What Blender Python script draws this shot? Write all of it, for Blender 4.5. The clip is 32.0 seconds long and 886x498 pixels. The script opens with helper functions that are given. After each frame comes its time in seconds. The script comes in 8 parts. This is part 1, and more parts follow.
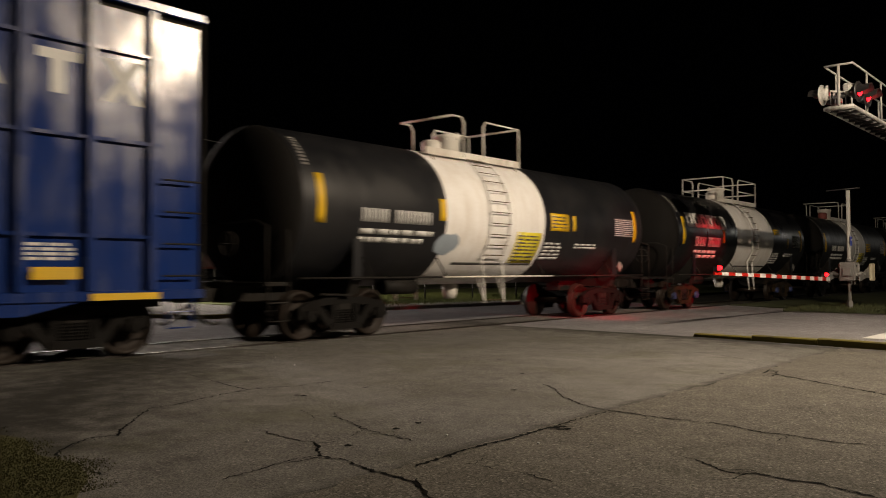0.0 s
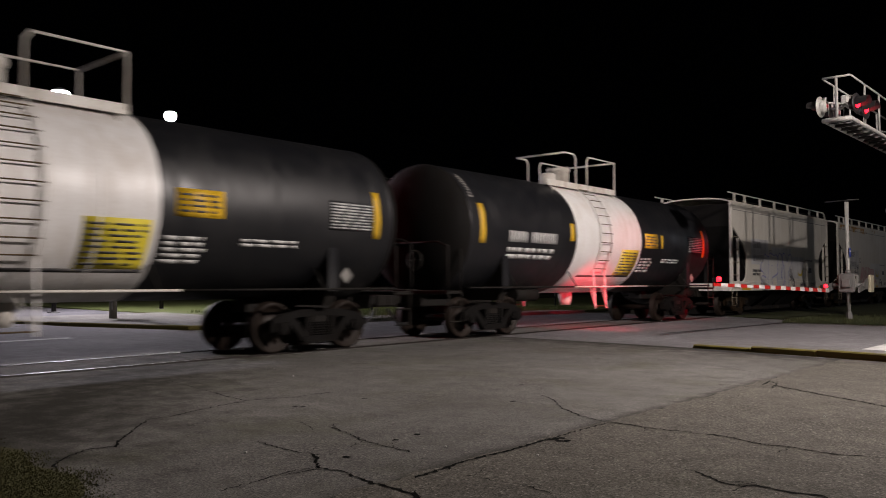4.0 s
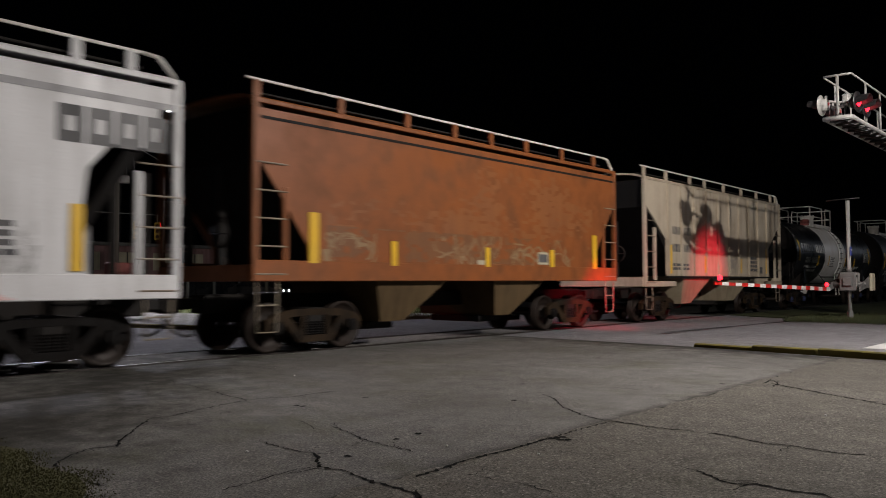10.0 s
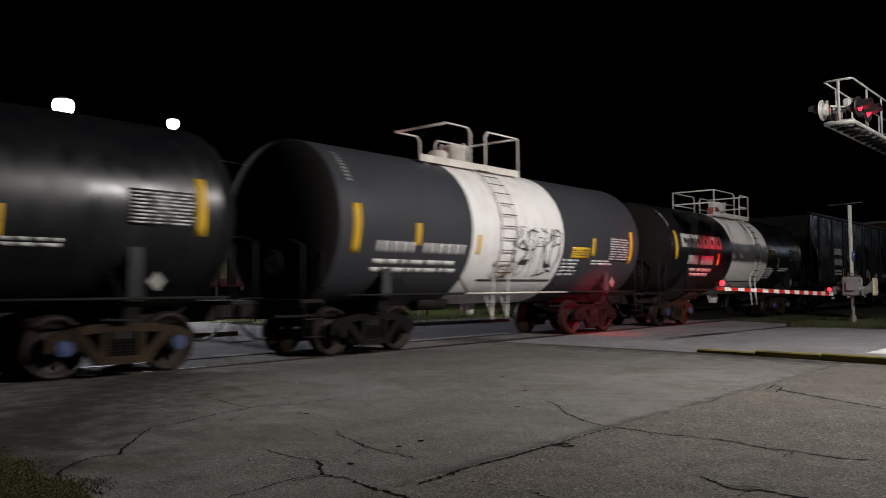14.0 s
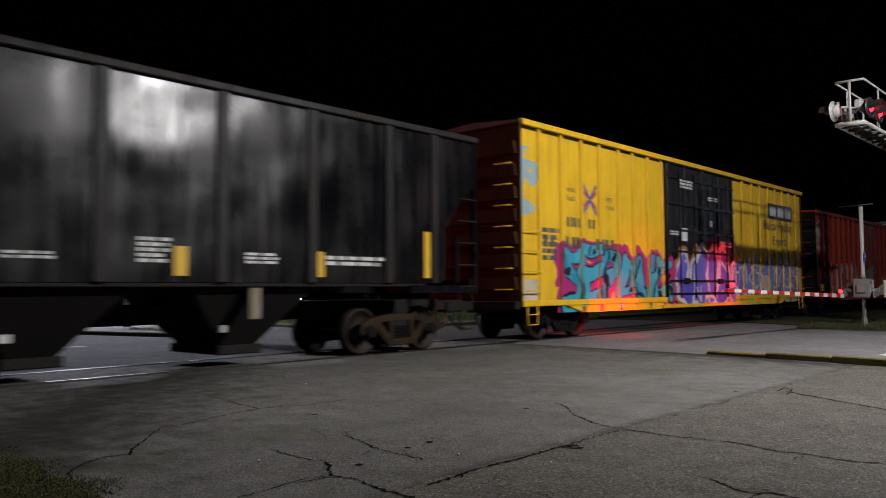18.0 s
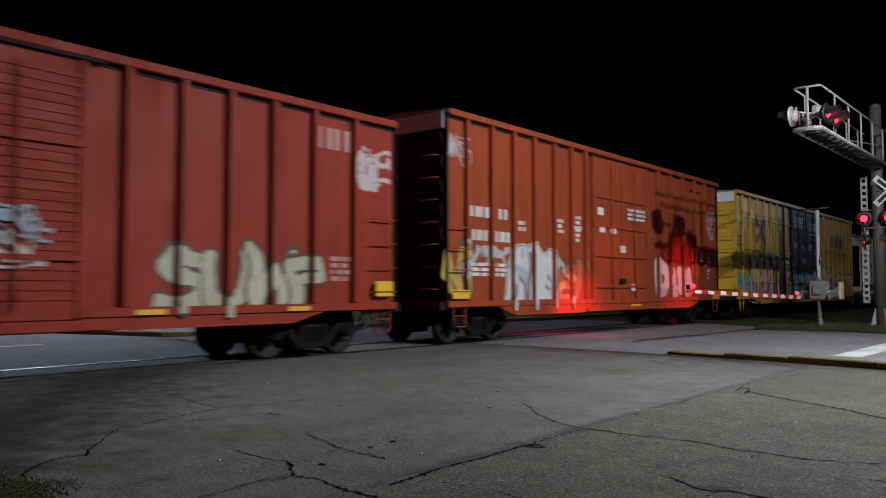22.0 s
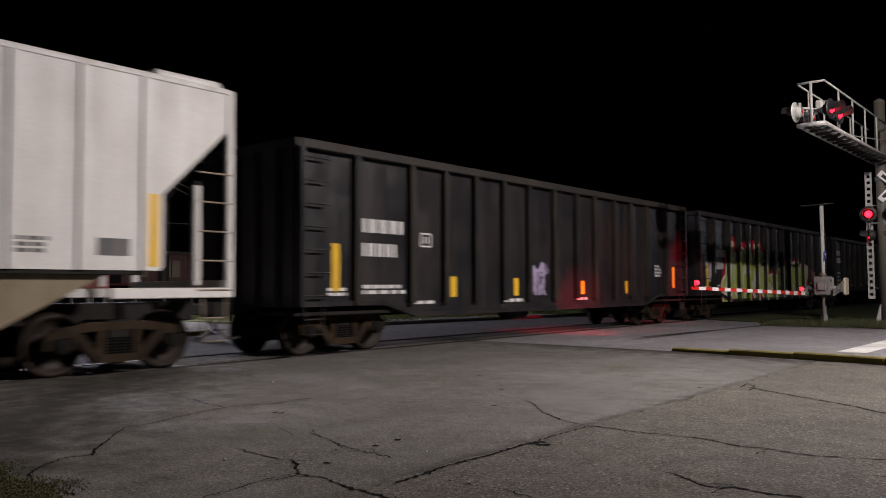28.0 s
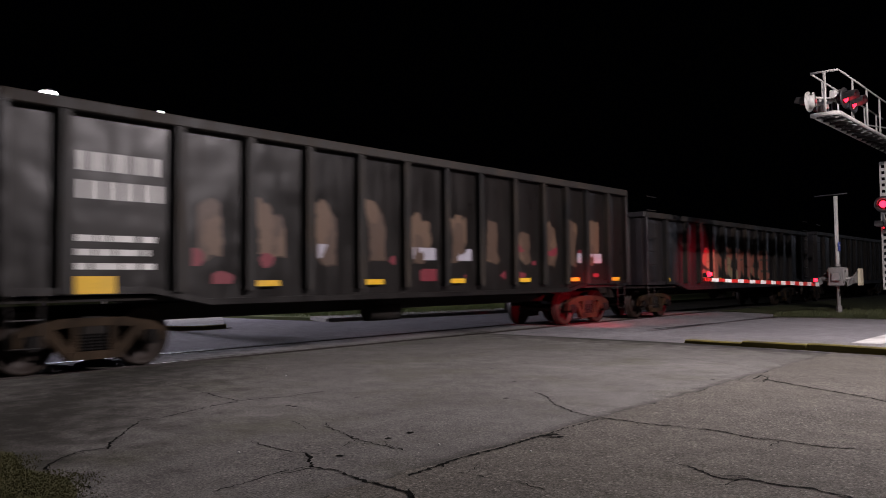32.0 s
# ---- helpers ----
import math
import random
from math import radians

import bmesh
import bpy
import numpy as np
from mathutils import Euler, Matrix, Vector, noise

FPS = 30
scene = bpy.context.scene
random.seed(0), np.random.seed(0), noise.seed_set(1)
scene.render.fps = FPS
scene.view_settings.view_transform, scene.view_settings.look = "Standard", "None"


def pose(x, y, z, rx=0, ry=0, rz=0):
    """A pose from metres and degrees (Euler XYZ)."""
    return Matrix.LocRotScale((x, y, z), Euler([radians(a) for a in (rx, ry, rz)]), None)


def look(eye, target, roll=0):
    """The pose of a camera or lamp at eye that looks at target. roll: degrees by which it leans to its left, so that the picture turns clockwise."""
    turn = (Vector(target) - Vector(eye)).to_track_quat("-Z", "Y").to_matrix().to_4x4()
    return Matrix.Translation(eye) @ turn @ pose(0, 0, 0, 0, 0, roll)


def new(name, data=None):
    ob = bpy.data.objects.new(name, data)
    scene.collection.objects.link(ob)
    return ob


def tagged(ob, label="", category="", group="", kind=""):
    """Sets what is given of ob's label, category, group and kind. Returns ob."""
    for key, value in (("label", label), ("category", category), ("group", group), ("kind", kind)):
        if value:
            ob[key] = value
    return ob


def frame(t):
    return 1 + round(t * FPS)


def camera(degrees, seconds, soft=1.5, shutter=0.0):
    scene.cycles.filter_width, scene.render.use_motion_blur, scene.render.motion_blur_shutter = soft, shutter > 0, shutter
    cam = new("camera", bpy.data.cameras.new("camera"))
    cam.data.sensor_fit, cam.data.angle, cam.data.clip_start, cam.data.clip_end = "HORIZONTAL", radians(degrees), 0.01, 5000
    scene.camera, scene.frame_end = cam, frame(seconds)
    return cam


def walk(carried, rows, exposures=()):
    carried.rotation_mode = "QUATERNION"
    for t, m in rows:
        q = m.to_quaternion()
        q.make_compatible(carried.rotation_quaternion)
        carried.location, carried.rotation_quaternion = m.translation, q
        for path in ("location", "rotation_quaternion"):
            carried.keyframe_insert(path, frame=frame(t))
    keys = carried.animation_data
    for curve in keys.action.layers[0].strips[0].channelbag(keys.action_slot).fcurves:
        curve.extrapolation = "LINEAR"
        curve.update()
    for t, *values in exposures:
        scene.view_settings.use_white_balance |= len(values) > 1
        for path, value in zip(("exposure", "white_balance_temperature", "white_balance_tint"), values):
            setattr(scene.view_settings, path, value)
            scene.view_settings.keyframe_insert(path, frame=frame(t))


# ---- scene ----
cam = camera(57.7, 32.0, soft=0.95, shutter=0.45)
EYE = (0.0, 0.0, 1.25)
# seconds, yaw, pitch, roll of the hand-held camera, which stays on its spot
LOOKS = [
    (0, 40.63, 1.66, 0.19),
    (0.5, 40.60, 2.01, 0.24),
    (1, 40.62, 2.15, 0.23),
    (1.5, 40.25, 2.32, 0.13),
    (2, 40.22, 2.44, 0.13),
    (2.5, 40.35, 2.44, 0.20),
    (3, 40.44, 2.45, 0.16),
    (3.5, 40.51, 2.43, 0.14),
    (5.5, 40.65, 2.49, 0.15),
    (6, 40.60, 2.49, 0.20),
    (6.5, 40.55, 2.49, 0.18),
    (7, 40.49, 2.53, 0.16),
    (7.5, 40.28, 2.64, 0.14),
    (8, 40.35, 2.64, 0.06),
    (8.5, 40.46, 2.69, 0.03),
    (9, 40.57, 2.57, 0.07),
    (9.5, 40.57, 2.41, 0.08),
    (10, 40.63, 2.38, 0.21),
    (10.5, 40.67, 2.42, 0.28),
    (11, 40.74, 2.48, 0.32),
    (11.5, 40.77, 2.54, 0.33),
    (12, 40.80, 2.57, 0.44),
    (12.5, 40.82, 2.57, 0.47),
    (13, 40.82, 2.72, 0.44),
    (13.5, 40.71, 2.81, 0.48),
    (14, 40.78, 2.85, 0.48),
    (14.5, 41.03, 2.75, 0.49),
    (15, 41.56, 2.80, 0.54),
    (15.5, 40.69, 2.87, 0.44),
    (17.5, 41.22, 3.05, 0.33),
    (18, 41.41, 2.95, 0.39),
    (18.5, 41.34, 2.86, 0.33),
    (19, 41.37, 2.76, 0.36),
    (19.5, 41.23, 2.72, 0.27),
    (20, 40.56, 2.74, 0.15),
    (20.5, 39.27, 2.77, -0.10),
    (21, 38.88, 2.74, -0.10),
    (21.5, 38.75, 2.85, -0.02),
    (22, 38.87, 2.90, 0.06),
    (22.5, 39.02, 2.85, 0.07),
    (23, 39.23, 3.03, 0.17),
    (23.5, 39.15, 3.37, 0.28),
    (24, 39.03, 3.63, 0.24),
    (24.5, 38.85, 3.63, 0.15),
    (25, 38.66, 3.63, 0.05),
    (25.5, 38.80, 3.50, 0.14),
    (27.5, 38.95, 3.00, 0.37),
    (28, 39.15, 2.77, 0.40),
    (28.5, 39.26, 2.66, 0.40),
    (29, 39.29, 2.65, 0.45),
    (29.5, 39.37, 2.53, 0.46),
    (30, 39.61, 2.30, 0.50),
    (30.5, 39.70, 2.32, 0.50),
    (31, 39.75, 2.41, 0.54),
    (31.5, 39.91, 2.38, 0.61),
    (32, 39.98, 2.28, 0.72),
]
walk(cam, [(t, pose(*EYE, 90 + pitch, roll, yaw)) for t, yaw, pitch, roll in LOOKS],
     exposures=[(0, 0, 8500, 12), (1, 0, 7500, 12), (2, 0, 6800, 14), (3, 0, 6700, 17), (7, 0, 6550, 15), (13, 0, 6300, 11), (18, 0, 6050, 11), (20, 0, 5850, 11), (22, 0, 5600, 6), (24, -0.1, 5500, 3), (26, -0.15, 5650, 5), (28, 0.12, 6450, 18), (30, 0.1, 6200, 20), (32, 0.25, 6250, 23)])

# ---- night sky and lamps ----
world = bpy.data.worlds.new("night")
world.use_nodes = True
world.node_tree.nodes["Background"].inputs[0].default_value = (0.55, 0.65, 1.0, 1)
world.node_tree.nodes["Background"].inputs[1].default_value = 0.0002
scene.world = world


def lamp(name, kind, at, aim, watts, colour, size=0.15, cone=150, blend=0.6):
    data = bpy.data.lights.new(name, kind)
    data.energy, data.color, data.shadow_soft_size = watts, colour, size
    if kind == "SPOT":
        data.spot_size, data.spot_blend = radians(cone), blend
    ob = new(name, data)
    ob.matrix_world = look(at, aim)
    return ob


STREET = (3.0, 14.8, 9.2)
lamp("street_light", "SPOT", STREET, (-11.0, 20.0, 1.0), 8600, (1.0, 0.93, 0.86), 0.10, 165, 1.0)
# added fill next to the street light, to even out the lot's brightness
lamp("lot_fill_light", "SPOT", (STREET[0] - 0.5, STREET[1] - 0.9, STREET[2]), (-3.0, 4.5, 0), 5100, (1.0, 0.93, 0.86), 0.06, 84, 1.0)
lamp("street_light_side", "SPOT", (4.0, 76.0, 9.0), (-11.0, 34.0, 1.0), 700, (0.82, 0.9, 1.0), 0.25, 120, 0.7)
FAR_LAMPS = [(-34.0, 15.0, 9.08), (-34.0, 20.1, 9.1)]
lamp("far_light", "SPOT", (-34.0, 15.0, 8.3), (-30, 13.5, 0), 4200, (0.90, 0.88, 1.0), 0.2, 165, 0.4)
lamp("far_light", "SPOT", (-34.0, 20.1, 8.7), (-32, 20.0, 0), 1200, (0.95, 0.95, 1.0), 0.2, 165, 0.4)
lamp("flasher_light", "SPOT", (-5.95, 20.0, 5.3), (-11.2, 21.5, 0.8), 420, (1.0, 0.02, 0.04), 0.1, 44, 0.8)
lamp("gate_light", "SPOT", (-7.3, 17.6, 1.45), (-11.2, 19.6, 0.6), 1900, (1.0, 0.02, 0.05), 0.06, 38, 1.0)
lamp("flasher_light", "SPOT", (-5.75, 27.9, 2.6), (-11, 26.9, 1.5), 1300, (1.0, 0.02, 0.05), 0.1, 38, 0.8)
lamp("flasher_light", "SPOT", (-23.1, 10.8, 5.6), (-12.5, 14.0, 3.0), 700, (1.0, 0.02, 0.03), 0.1, 40, 0.8)

# ---- materials ----
def material(name):
    m = bpy.data.materials.new(name)
    m.use_nodes = True
    nodes, links = m.node_tree.nodes, m.node_tree.links
    return m, nodes, links, nodes["Principled BSDF"]


def surface(name, colour, rough=0.5, metal=0.0, dirt=(0.05, 0.035, 0.022), amount=0.35, streak=True,
            grain=30.0, bump=0.06, wave=0.0, coat=0.0, spec=0.5, wscale=1.6):
    """Weathered paint, metal or plastic: patchy tone, streaks of dirt and a fine relief."""
    m, nodes, links, bsdf = material(name)
    coord, info = nodes.new("ShaderNodeTexCoord"), nodes.new("ShaderNodeObjectInfo")
    shift = nodes.new("ShaderNodeVectorMath")
    shift.operation = "MULTIPLY_ADD"
    links.new(info.outputs["Random"], shift.inputs[0])
    shift.inputs[1].default_value = (7, 31, 13)
    links.new(coord.outputs["Object"], shift.inputs[2])
    big, fine, runs = (nodes.new("ShaderNodeTexNoise") for _ in range(3))
    big.inputs["Scale"].default_value, big.inputs["Detail"].default_value = 1.1, 6
    fine.inputs["Scale"].default_value, fine.inputs["Detail"].default_value = grain, 4
    scale = nodes.new("ShaderNodeMapping")
    scale.inputs["Scale"].default_value = (5, 5, 0.35) if streak else (3, 3, 3)
    links.new(shift.outputs[0], scale.inputs["Vector"])
    links.new(scale.outputs[0], runs.inputs["Vector"])
    runs.inputs["Scale"].default_value, runs.inputs["Detail"].default_value = 1.0, 5
    for n in (big, fine):
        links.new(shift.outputs[0], n.inputs["Vector"])
    mask = nodes.new("ShaderNodeMath")
    mask.operation = "MULTIPLY"
    links.new(big.outputs[0], mask.inputs[0])
    links.new(runs.outputs[0], mask.inputs[1])
    ramp = nodes.new("ShaderNodeMapRange")
    ramp.inputs["From Min"].default_value, ramp.inputs["From Max"].default_value = 0.17, 0.42
    ramp.inputs["To Max"].default_value = amount
    links.new(mask.outputs[0], ramp.inputs["Value"])
    tone = nodes.new("ShaderNodeMixRGB")
    tone.inputs["Color1"].default_value = (*[c * 0.82 for c in colour], 1)
    tone.inputs["Color2"].default_value = (*[min(1, c * 1.15) for c in colour], 1)
    links.new(fine.outputs[0], tone.inputs["Fac"])
    mix = nodes.new("ShaderNodeMixRGB")
    links.new(ramp.outputs[0], mix.inputs["Fac"])
    links.new(tone.outputs[0], mix.inputs["Color1"])
    mix.inputs["Color2"].default_value = (*dirt, 1)
    links.new(mix.outputs[0], bsdf.inputs["Base Color"])
    gloss = nodes.new("ShaderNodeMapRange")
    gloss.inputs["To Min"].default_value, gloss.inputs["To Max"].default_value = max(0.05, rough - 0.1), min(1, rough + 0.2)
    links.new(mask.outputs[0], gloss.inputs["Value"])
    gloss.inputs["From Min"].default_value, gloss.inputs["From Max"].default_value = 0.1, 0.45
    links.new(gloss.outputs[0], bsdf.inputs["Roughness"])
    bsdf.inputs["Metallic"].default_value = metal
    bsdf.inputs["Coat Weight"].default_value = coat
    bsdf.inputs["Specular IOR Level"].default_value = spec
    bsdf.inputs["Coat Roughness"].default_value = 0.12
    relief = nodes.new("ShaderNodeBump")
    relief.inputs["Strength"].default_value, relief.inputs["Distance"].default_value = bump, 0.02
    links.new(fine.outputs[0], relief.inputs["Height"])
    last = relief
    if wave:
        soft = nodes.new("ShaderNodeTexNoise")
        soft.inputs["Scale"].default_value, soft.inputs["Detail"].default_value = wscale, 1
        links.new(shift.outputs[0], soft.inputs["Vector"])
        dent = nodes.new("ShaderNodeBump")
        dent.inputs["Strength"].default_value, dent.inputs["Distance"].default_value = 1.0, wave
        links.new(soft.outputs[0], dent.inputs["Height"])
        links.new(relief.outputs[0], dent.inputs["Normal"])
        last = dent
    links.new(last.outputs[0], bsdf.inputs["Normal"])
    return m


def glow(name, colour, strength):
    m, nodes, links, bsdf = material(name)
    bsdf.inputs["Base Color"].default_value = (*colour, 1)
    bsdf.inputs["Emission Color"].default_value = (*colour, 1)
    bsdf.inputs["Emission Strength"].default_value = strength
    return m


def asphalt(name, dark, light, chips, blotch=0.5, stains=(), moss=0.0, stones=0.0):
    """Worn paving: blotches, wear, pale and dark grit and a fine relief. stains: (x0, y0, x1, y1, reach, depth) of grimy bands along a line."""
    m, nodes, links, bsdf = material(name)
    coord = nodes.new("ShaderNodeTexCoord")

    def noise(scale, detail, rough=0.55):
        n = nodes.new("ShaderNodeTexNoise")
        n.inputs["Scale"].default_value, n.inputs["Detail"].default_value, n.inputs["Roughness"].default_value = scale, detail, rough
        links.new(coord.outputs["Object"], n.inputs["Vector"])
        return n.outputs[0]

    def spread(value, a, b, lo=0.0, hi=1.0):
        r = nodes.new("ShaderNodeMapRange")
        for key, v in (("From Min", a), ("From Max", b), ("To Min", lo), ("To Max", hi)):
            r.inputs[key].default_value = v
        links.new(value, r.inputs["Value"])
        return r.outputs[0]

    def mixed(fac, one, two, kind="MIX"):
        x = nodes.new("ShaderNodeMixRGB")
        x.blend_type = kind
        for key, v in (("Fac", fac), ("Color1", one), ("Color2", two)):
            if isinstance(v, (tuple, float)):
                x.inputs[key].default_value = v
            else:
                links.new(v, x.inputs[key])
        return x.outputs[0]

    def calc(kind, one, two):
        x = nodes.new("ShaderNodeMath")
        x.operation = kind
        for k, v in enumerate((one, two)):
            if isinstance(v, (int, float)):
                x.inputs[k].default_value = v
            else:
                links.new(v, x.inputs[k])
        return x.outputs[0]

    big, mid, fine, grit = noise(blotch, 5), noise(3.2, 7, 0.62), noise(28.0, 4, 0.7), noise(75.0, 3, 0.75)
    base = mixed(spread(big, 0.3, 0.7), (*dark, 1), (*light, 1))
    base = mixed(0.8, base, spread(mid, 0.3, 0.7, 0.62, 1.22), "MULTIPLY")
    base = mixed(1.0, base, spread(fine, 0.32, 0.68, 0.72, 1.25), "MULTIPLY")
    base = mixed(1.0, base, spread(grit, 0.32, 0.68, 0.12, 1.95), "MULTIPLY")
    base = mixed(spread(noise(34.0, 2), 0.63, 0.70, 0.0, chips), base, (0.33, 0.31, 0.28, 1))
    base = mixed(spread(noise(23.0, 2), 0.33, 0.27, 0.0, 0.8), base, (0.012, 0.012, 0.012, 1))
    if stones:
        cell = nodes.new("ShaderNodeTexVoronoi")
        cell.inputs["Scale"].default_value = 62.0
        links.new(coord.outputs["Object"], cell.inputs["Vector"])
        split = nodes.new("ShaderNodeSeparateColor")
        links.new(cell.outputs["Color"], split.inputs[0])
        worn = calc("MULTIPLY", spread(noise(0.9, 5, 0.65), 0.36, 0.6, 0.3, 1.0), stones)
        base = mixed(calc("MULTIPLY", spread(split.outputs[0], 0.62, 0.95), worn), base, (0.30, 0.28, 0.25, 1))
        base = mixed(calc("MULTIPLY", spread(split.outputs[1], 0.60, 0.9), worn), base, (0.022, 0.021, 0.02, 1))
    if moss:
        base = mixed(spread(noise(0.75, 6, 0.7), 0.5, 0.7, 0.0, moss), base, (0.05, 0.055, 0.012, 1))
    for x0, y0, x1, y1, reach, depth in stains:
        d = Vector((y0 - y1, x1 - x0)).normalized()
        dot = nodes.new("ShaderNodeVectorMath")
        dot.operation = "DOT_PRODUCT"
        links.new(coord.outputs["Object"], dot.inputs[0])
        dot.inputs[1].default_value = (d.x, d.y, 0)
        far = calc("ABSOLUTE", calc("SUBTRACT", dot.outputs["Value"], d.x * x0 + d.y * y0), 0)
        far = calc("ADD", far, calc("MULTIPLY", calc("SUBTRACT", mid, 0.5), reach * 2.2))
        base = mixed(spread(far, reach, 0.0, 0.0, depth), base, (0.02, 0.019, 0.015, 1))
    links.new(base, bsdf.inputs["Base Color"])
    bsdf.inputs["Roughness"].default_value = 0.88
    bsdf.inputs["Specular IOR Level"].default_value = 0.3
    last = None
    for value, strength, depth in ((fine, 0.35, 0.012), (grit, 0.5, 0.006)):
        r = nodes.new("ShaderNodeBump")
        r.inputs["Strength"].default_value, r.inputs["Distance"].default_value = strength, depth
        links.new(value, r.inputs["Height"])
        if last:
            links.new(last.outputs[0], r.inputs["Normal"])
        last = r
    links.new(last.outputs[0], bsdf.inputs["Normal"])
    return m


LOT = asphalt("lot_asphalt", (0.080, 0.077, 0.071), (0.160, 0.155, 0.147), 0.6, 0.33, [(-11.6, 15.35, -6.4, 14.9, 1.2, 0.85), (-3.62, 2.0, -3.62, 9.0, 0.13, 0.6), (-6.2, 1.6, -9.4, 4.6, 1.7, 0.9), (-6.4, 14.6, -3.6, 14.0, 0.35, 0.8)], 0.42, 0.38)
SLAB = asphalt("pale_asphalt", (0.066, 0.061, 0.051), (0.112, 0.103, 0.087), 0.7, 0.4, [(-4.08, 14.41, -2.62, 14.02, 0.55, 0.7)], 0.12, 0.42)
ROAD = asphalt("road_asphalt", (0.15, 0.145, 0.155), (0.21, 0.205, 0.215), 0.2)
CONCRETE = asphalt("concrete", (0.24, 0.23, 0.21), (0.36, 0.35, 0.32), 0.15)
EARTH = asphalt("earth", (0.035, 0.03, 0.022), (0.06, 0.055, 0.035), 0.1)
BALLAST = asphalt("ballast", (0.05, 0.047, 0.043), (0.10, 0.095, 0.09), 0.5)
CRACK = surface("crack_tar", (0.003, 0.003, 0.003), 0.95, streak=False, dirt=(0.006, 0.006, 0.004), spec=0.1)
HOPMARK = surface("grey_stencil", (0.20, 0.20, 0.22), 0.55, amount=0.5, dirt=(0.45, 0.43, 0.40))
MOSS = surface("moss", (0.044, 0.044, 0.008), 0.85, dirt=(0.06, 0.052, 0.02), streak=False)
GRASS = surface("grass", (0.032, 0.042, 0.010), 0.7, dirt=(0.07, 0.06, 0.022), streak=False)
LAWN = surface("lawn", (0.10, 0.13, 0.03), 0.8, dirt=(0.12, 0.10, 0.04), streak=False)
KERB = surface("kerb_paint", (0.19, 0.155, 0.02), 0.75, dirt=(0.06, 0.05, 0.02), amount=0.9, streak=False, bump=0.4)
# worn, dirty paint of the kerb's face, darkened further for the shade on it
KERBFACE = surface("kerb_face_shade", (0.10, 0.085, 0.018), 0.9, dirt=(0.15, 0.12, 0.02), amount=0.5, streak=False, bump=0.4)
ROADPAINT = surface("road_paint", (0.62, 0.62, 0.60), 0.7, dirt=(0.15, 0.14, 0.13), amount=0.6, streak=False)
RAIL = surface("rail_steel", (0.035, 0.030, 0.027), 0.4, 0.3, dirt=(0.03, 0.018, 0.012), amount=0.25, streak=False)
GALV = surface("galvanised", (0.22, 0.22, 0.215), 0.55, 0.35, amount=0.4)
WHITEPOST = surface("white_post", (0.36, 0.36, 0.34), 0.5, amount=0.5)
POLE = surface("grey_pole", (0.095, 0.088, 0.072), 0.6, amount=0.4)
WOOD = surface("pole_wood", (0.22, 0.18, 0.14), 0.85)
BLACKMETAL = surface("black_metal", (0.012, 0.012, 0.014), 0.45)
SIGNRED = surface("reflective_red", (0.55, 0.02, 0.015), 0.35, amount=0.2)
SIGNWHITE = surface("reflective_white", (0.75, 0.75, 0.73), 0.4, amount=0.25)
PLACGREY = surface("worn_placard", (0.30, 0.29, 0.27), 0.6, amount=0.6, dirt=(0.05, 0.05, 0.05))
SIGNBLUE = surface("blue_sign", (0.02, 0.06, 0.35), 0.4)
REDBOX = surface("red_cabinet", (0.28, 0.07, 0.06), 0.55)
CREAM = surface("cream_panel", (0.55, 0.50, 0.36), 0.6)
LENS = glow("lit_red_lens", (1.0, 0.012, 0.025), 7.0)
LENSHOT = glow("lit_red_lens_hot", (1.0, 0.010, 0.018), 7.0)
LENSDIM = glow("dim_red_lens", (0.8, 0.01, 0.02), 0.25)
LAMPGLOW = glow("street_lamp_glow", (1.0, 0.97, 0.95), 120.0)
HEADLIGHT = glow("headlight", (0.9, 0.95, 1.0), 12.0)
SIGNALYELLOW = surface("signal_yellow", (0.6, 0.36, 0.02), 0.5)
BRICKPINK = surface("pinkish_wall", (0.30, 0.17, 0.17), 0.8)
DARKGLASS = surface("dark_glass", (0.01, 0.012, 0.016), 0.12, streak=False)

TANKBLACK = surface("tank_black", (0.0078, 0.0084, 0.0105), 0.32, amount=0.5, dirt=(0.015, 0.014, 0.0145), bump=0.03, coat=0.0, spec=0.42)
TANKDULL = surface("tank_dull_black", (0.0095, 0.0102, 0.0125), 0.40, amount=0.5, dirt=(0.016, 0.015, 0.015), bump=0.03, spec=0.5)
TANKPRINT = surface("print_panel", (0.035, 0.036, 0.04), 0.5, amount=0.4, dirt=(0.02, 0.02, 0.02))
LOGOBLACK = surface("logo_black", (0.018, 0.018, 0.02), 0.5, amount=0.25, dirt=(0.09, 0.09, 0.09))
TANKGREY = surface("tank_charcoal", (0.042, 0.044, 0.054), 0.5, amount=0.5, dirt=(0.055, 0.052, 0.05), bump=0.03, spec=0.3)
TANKWHITE = surface("tank_white", (0.92, 0.90, 0.87), 0.40, amount=0.28, dirt=(0.42, 0.31, 0.20), bump=0.03)
FITWHITE = surface("fittings_white", (0.70, 0.68, 0.63), 0.5, amount=0.5, dirt=(0.28, 0.2, 0.14))
DECAL = surface("white_stencil", (0.70, 0.70, 0.68), 0.5, amount=0.35, dirt=(0.2, 0.2, 0.2))
GONRIB = surface("gondola_rib", (0.0084, 0.0084, 0.0084), 0.6, amount=0.5, spec=0.3)
GONCHORD = surface("gondola_chord", (0.0190, 0.0180, 0.0170), 0.6, amount=0.5, spec=0.3)
DECALDARK = surface("dark_stencil", (0.05, 0.05, 0.055), 0.5, amount=0.4, dirt=(0.3, 0.28, 0.25))
YELLOW = surface("reflective_yellow", (0.78, 0.47, 0.02), 0.4, amount=0.3, dirt=(0.3, 0.2, 0.05))
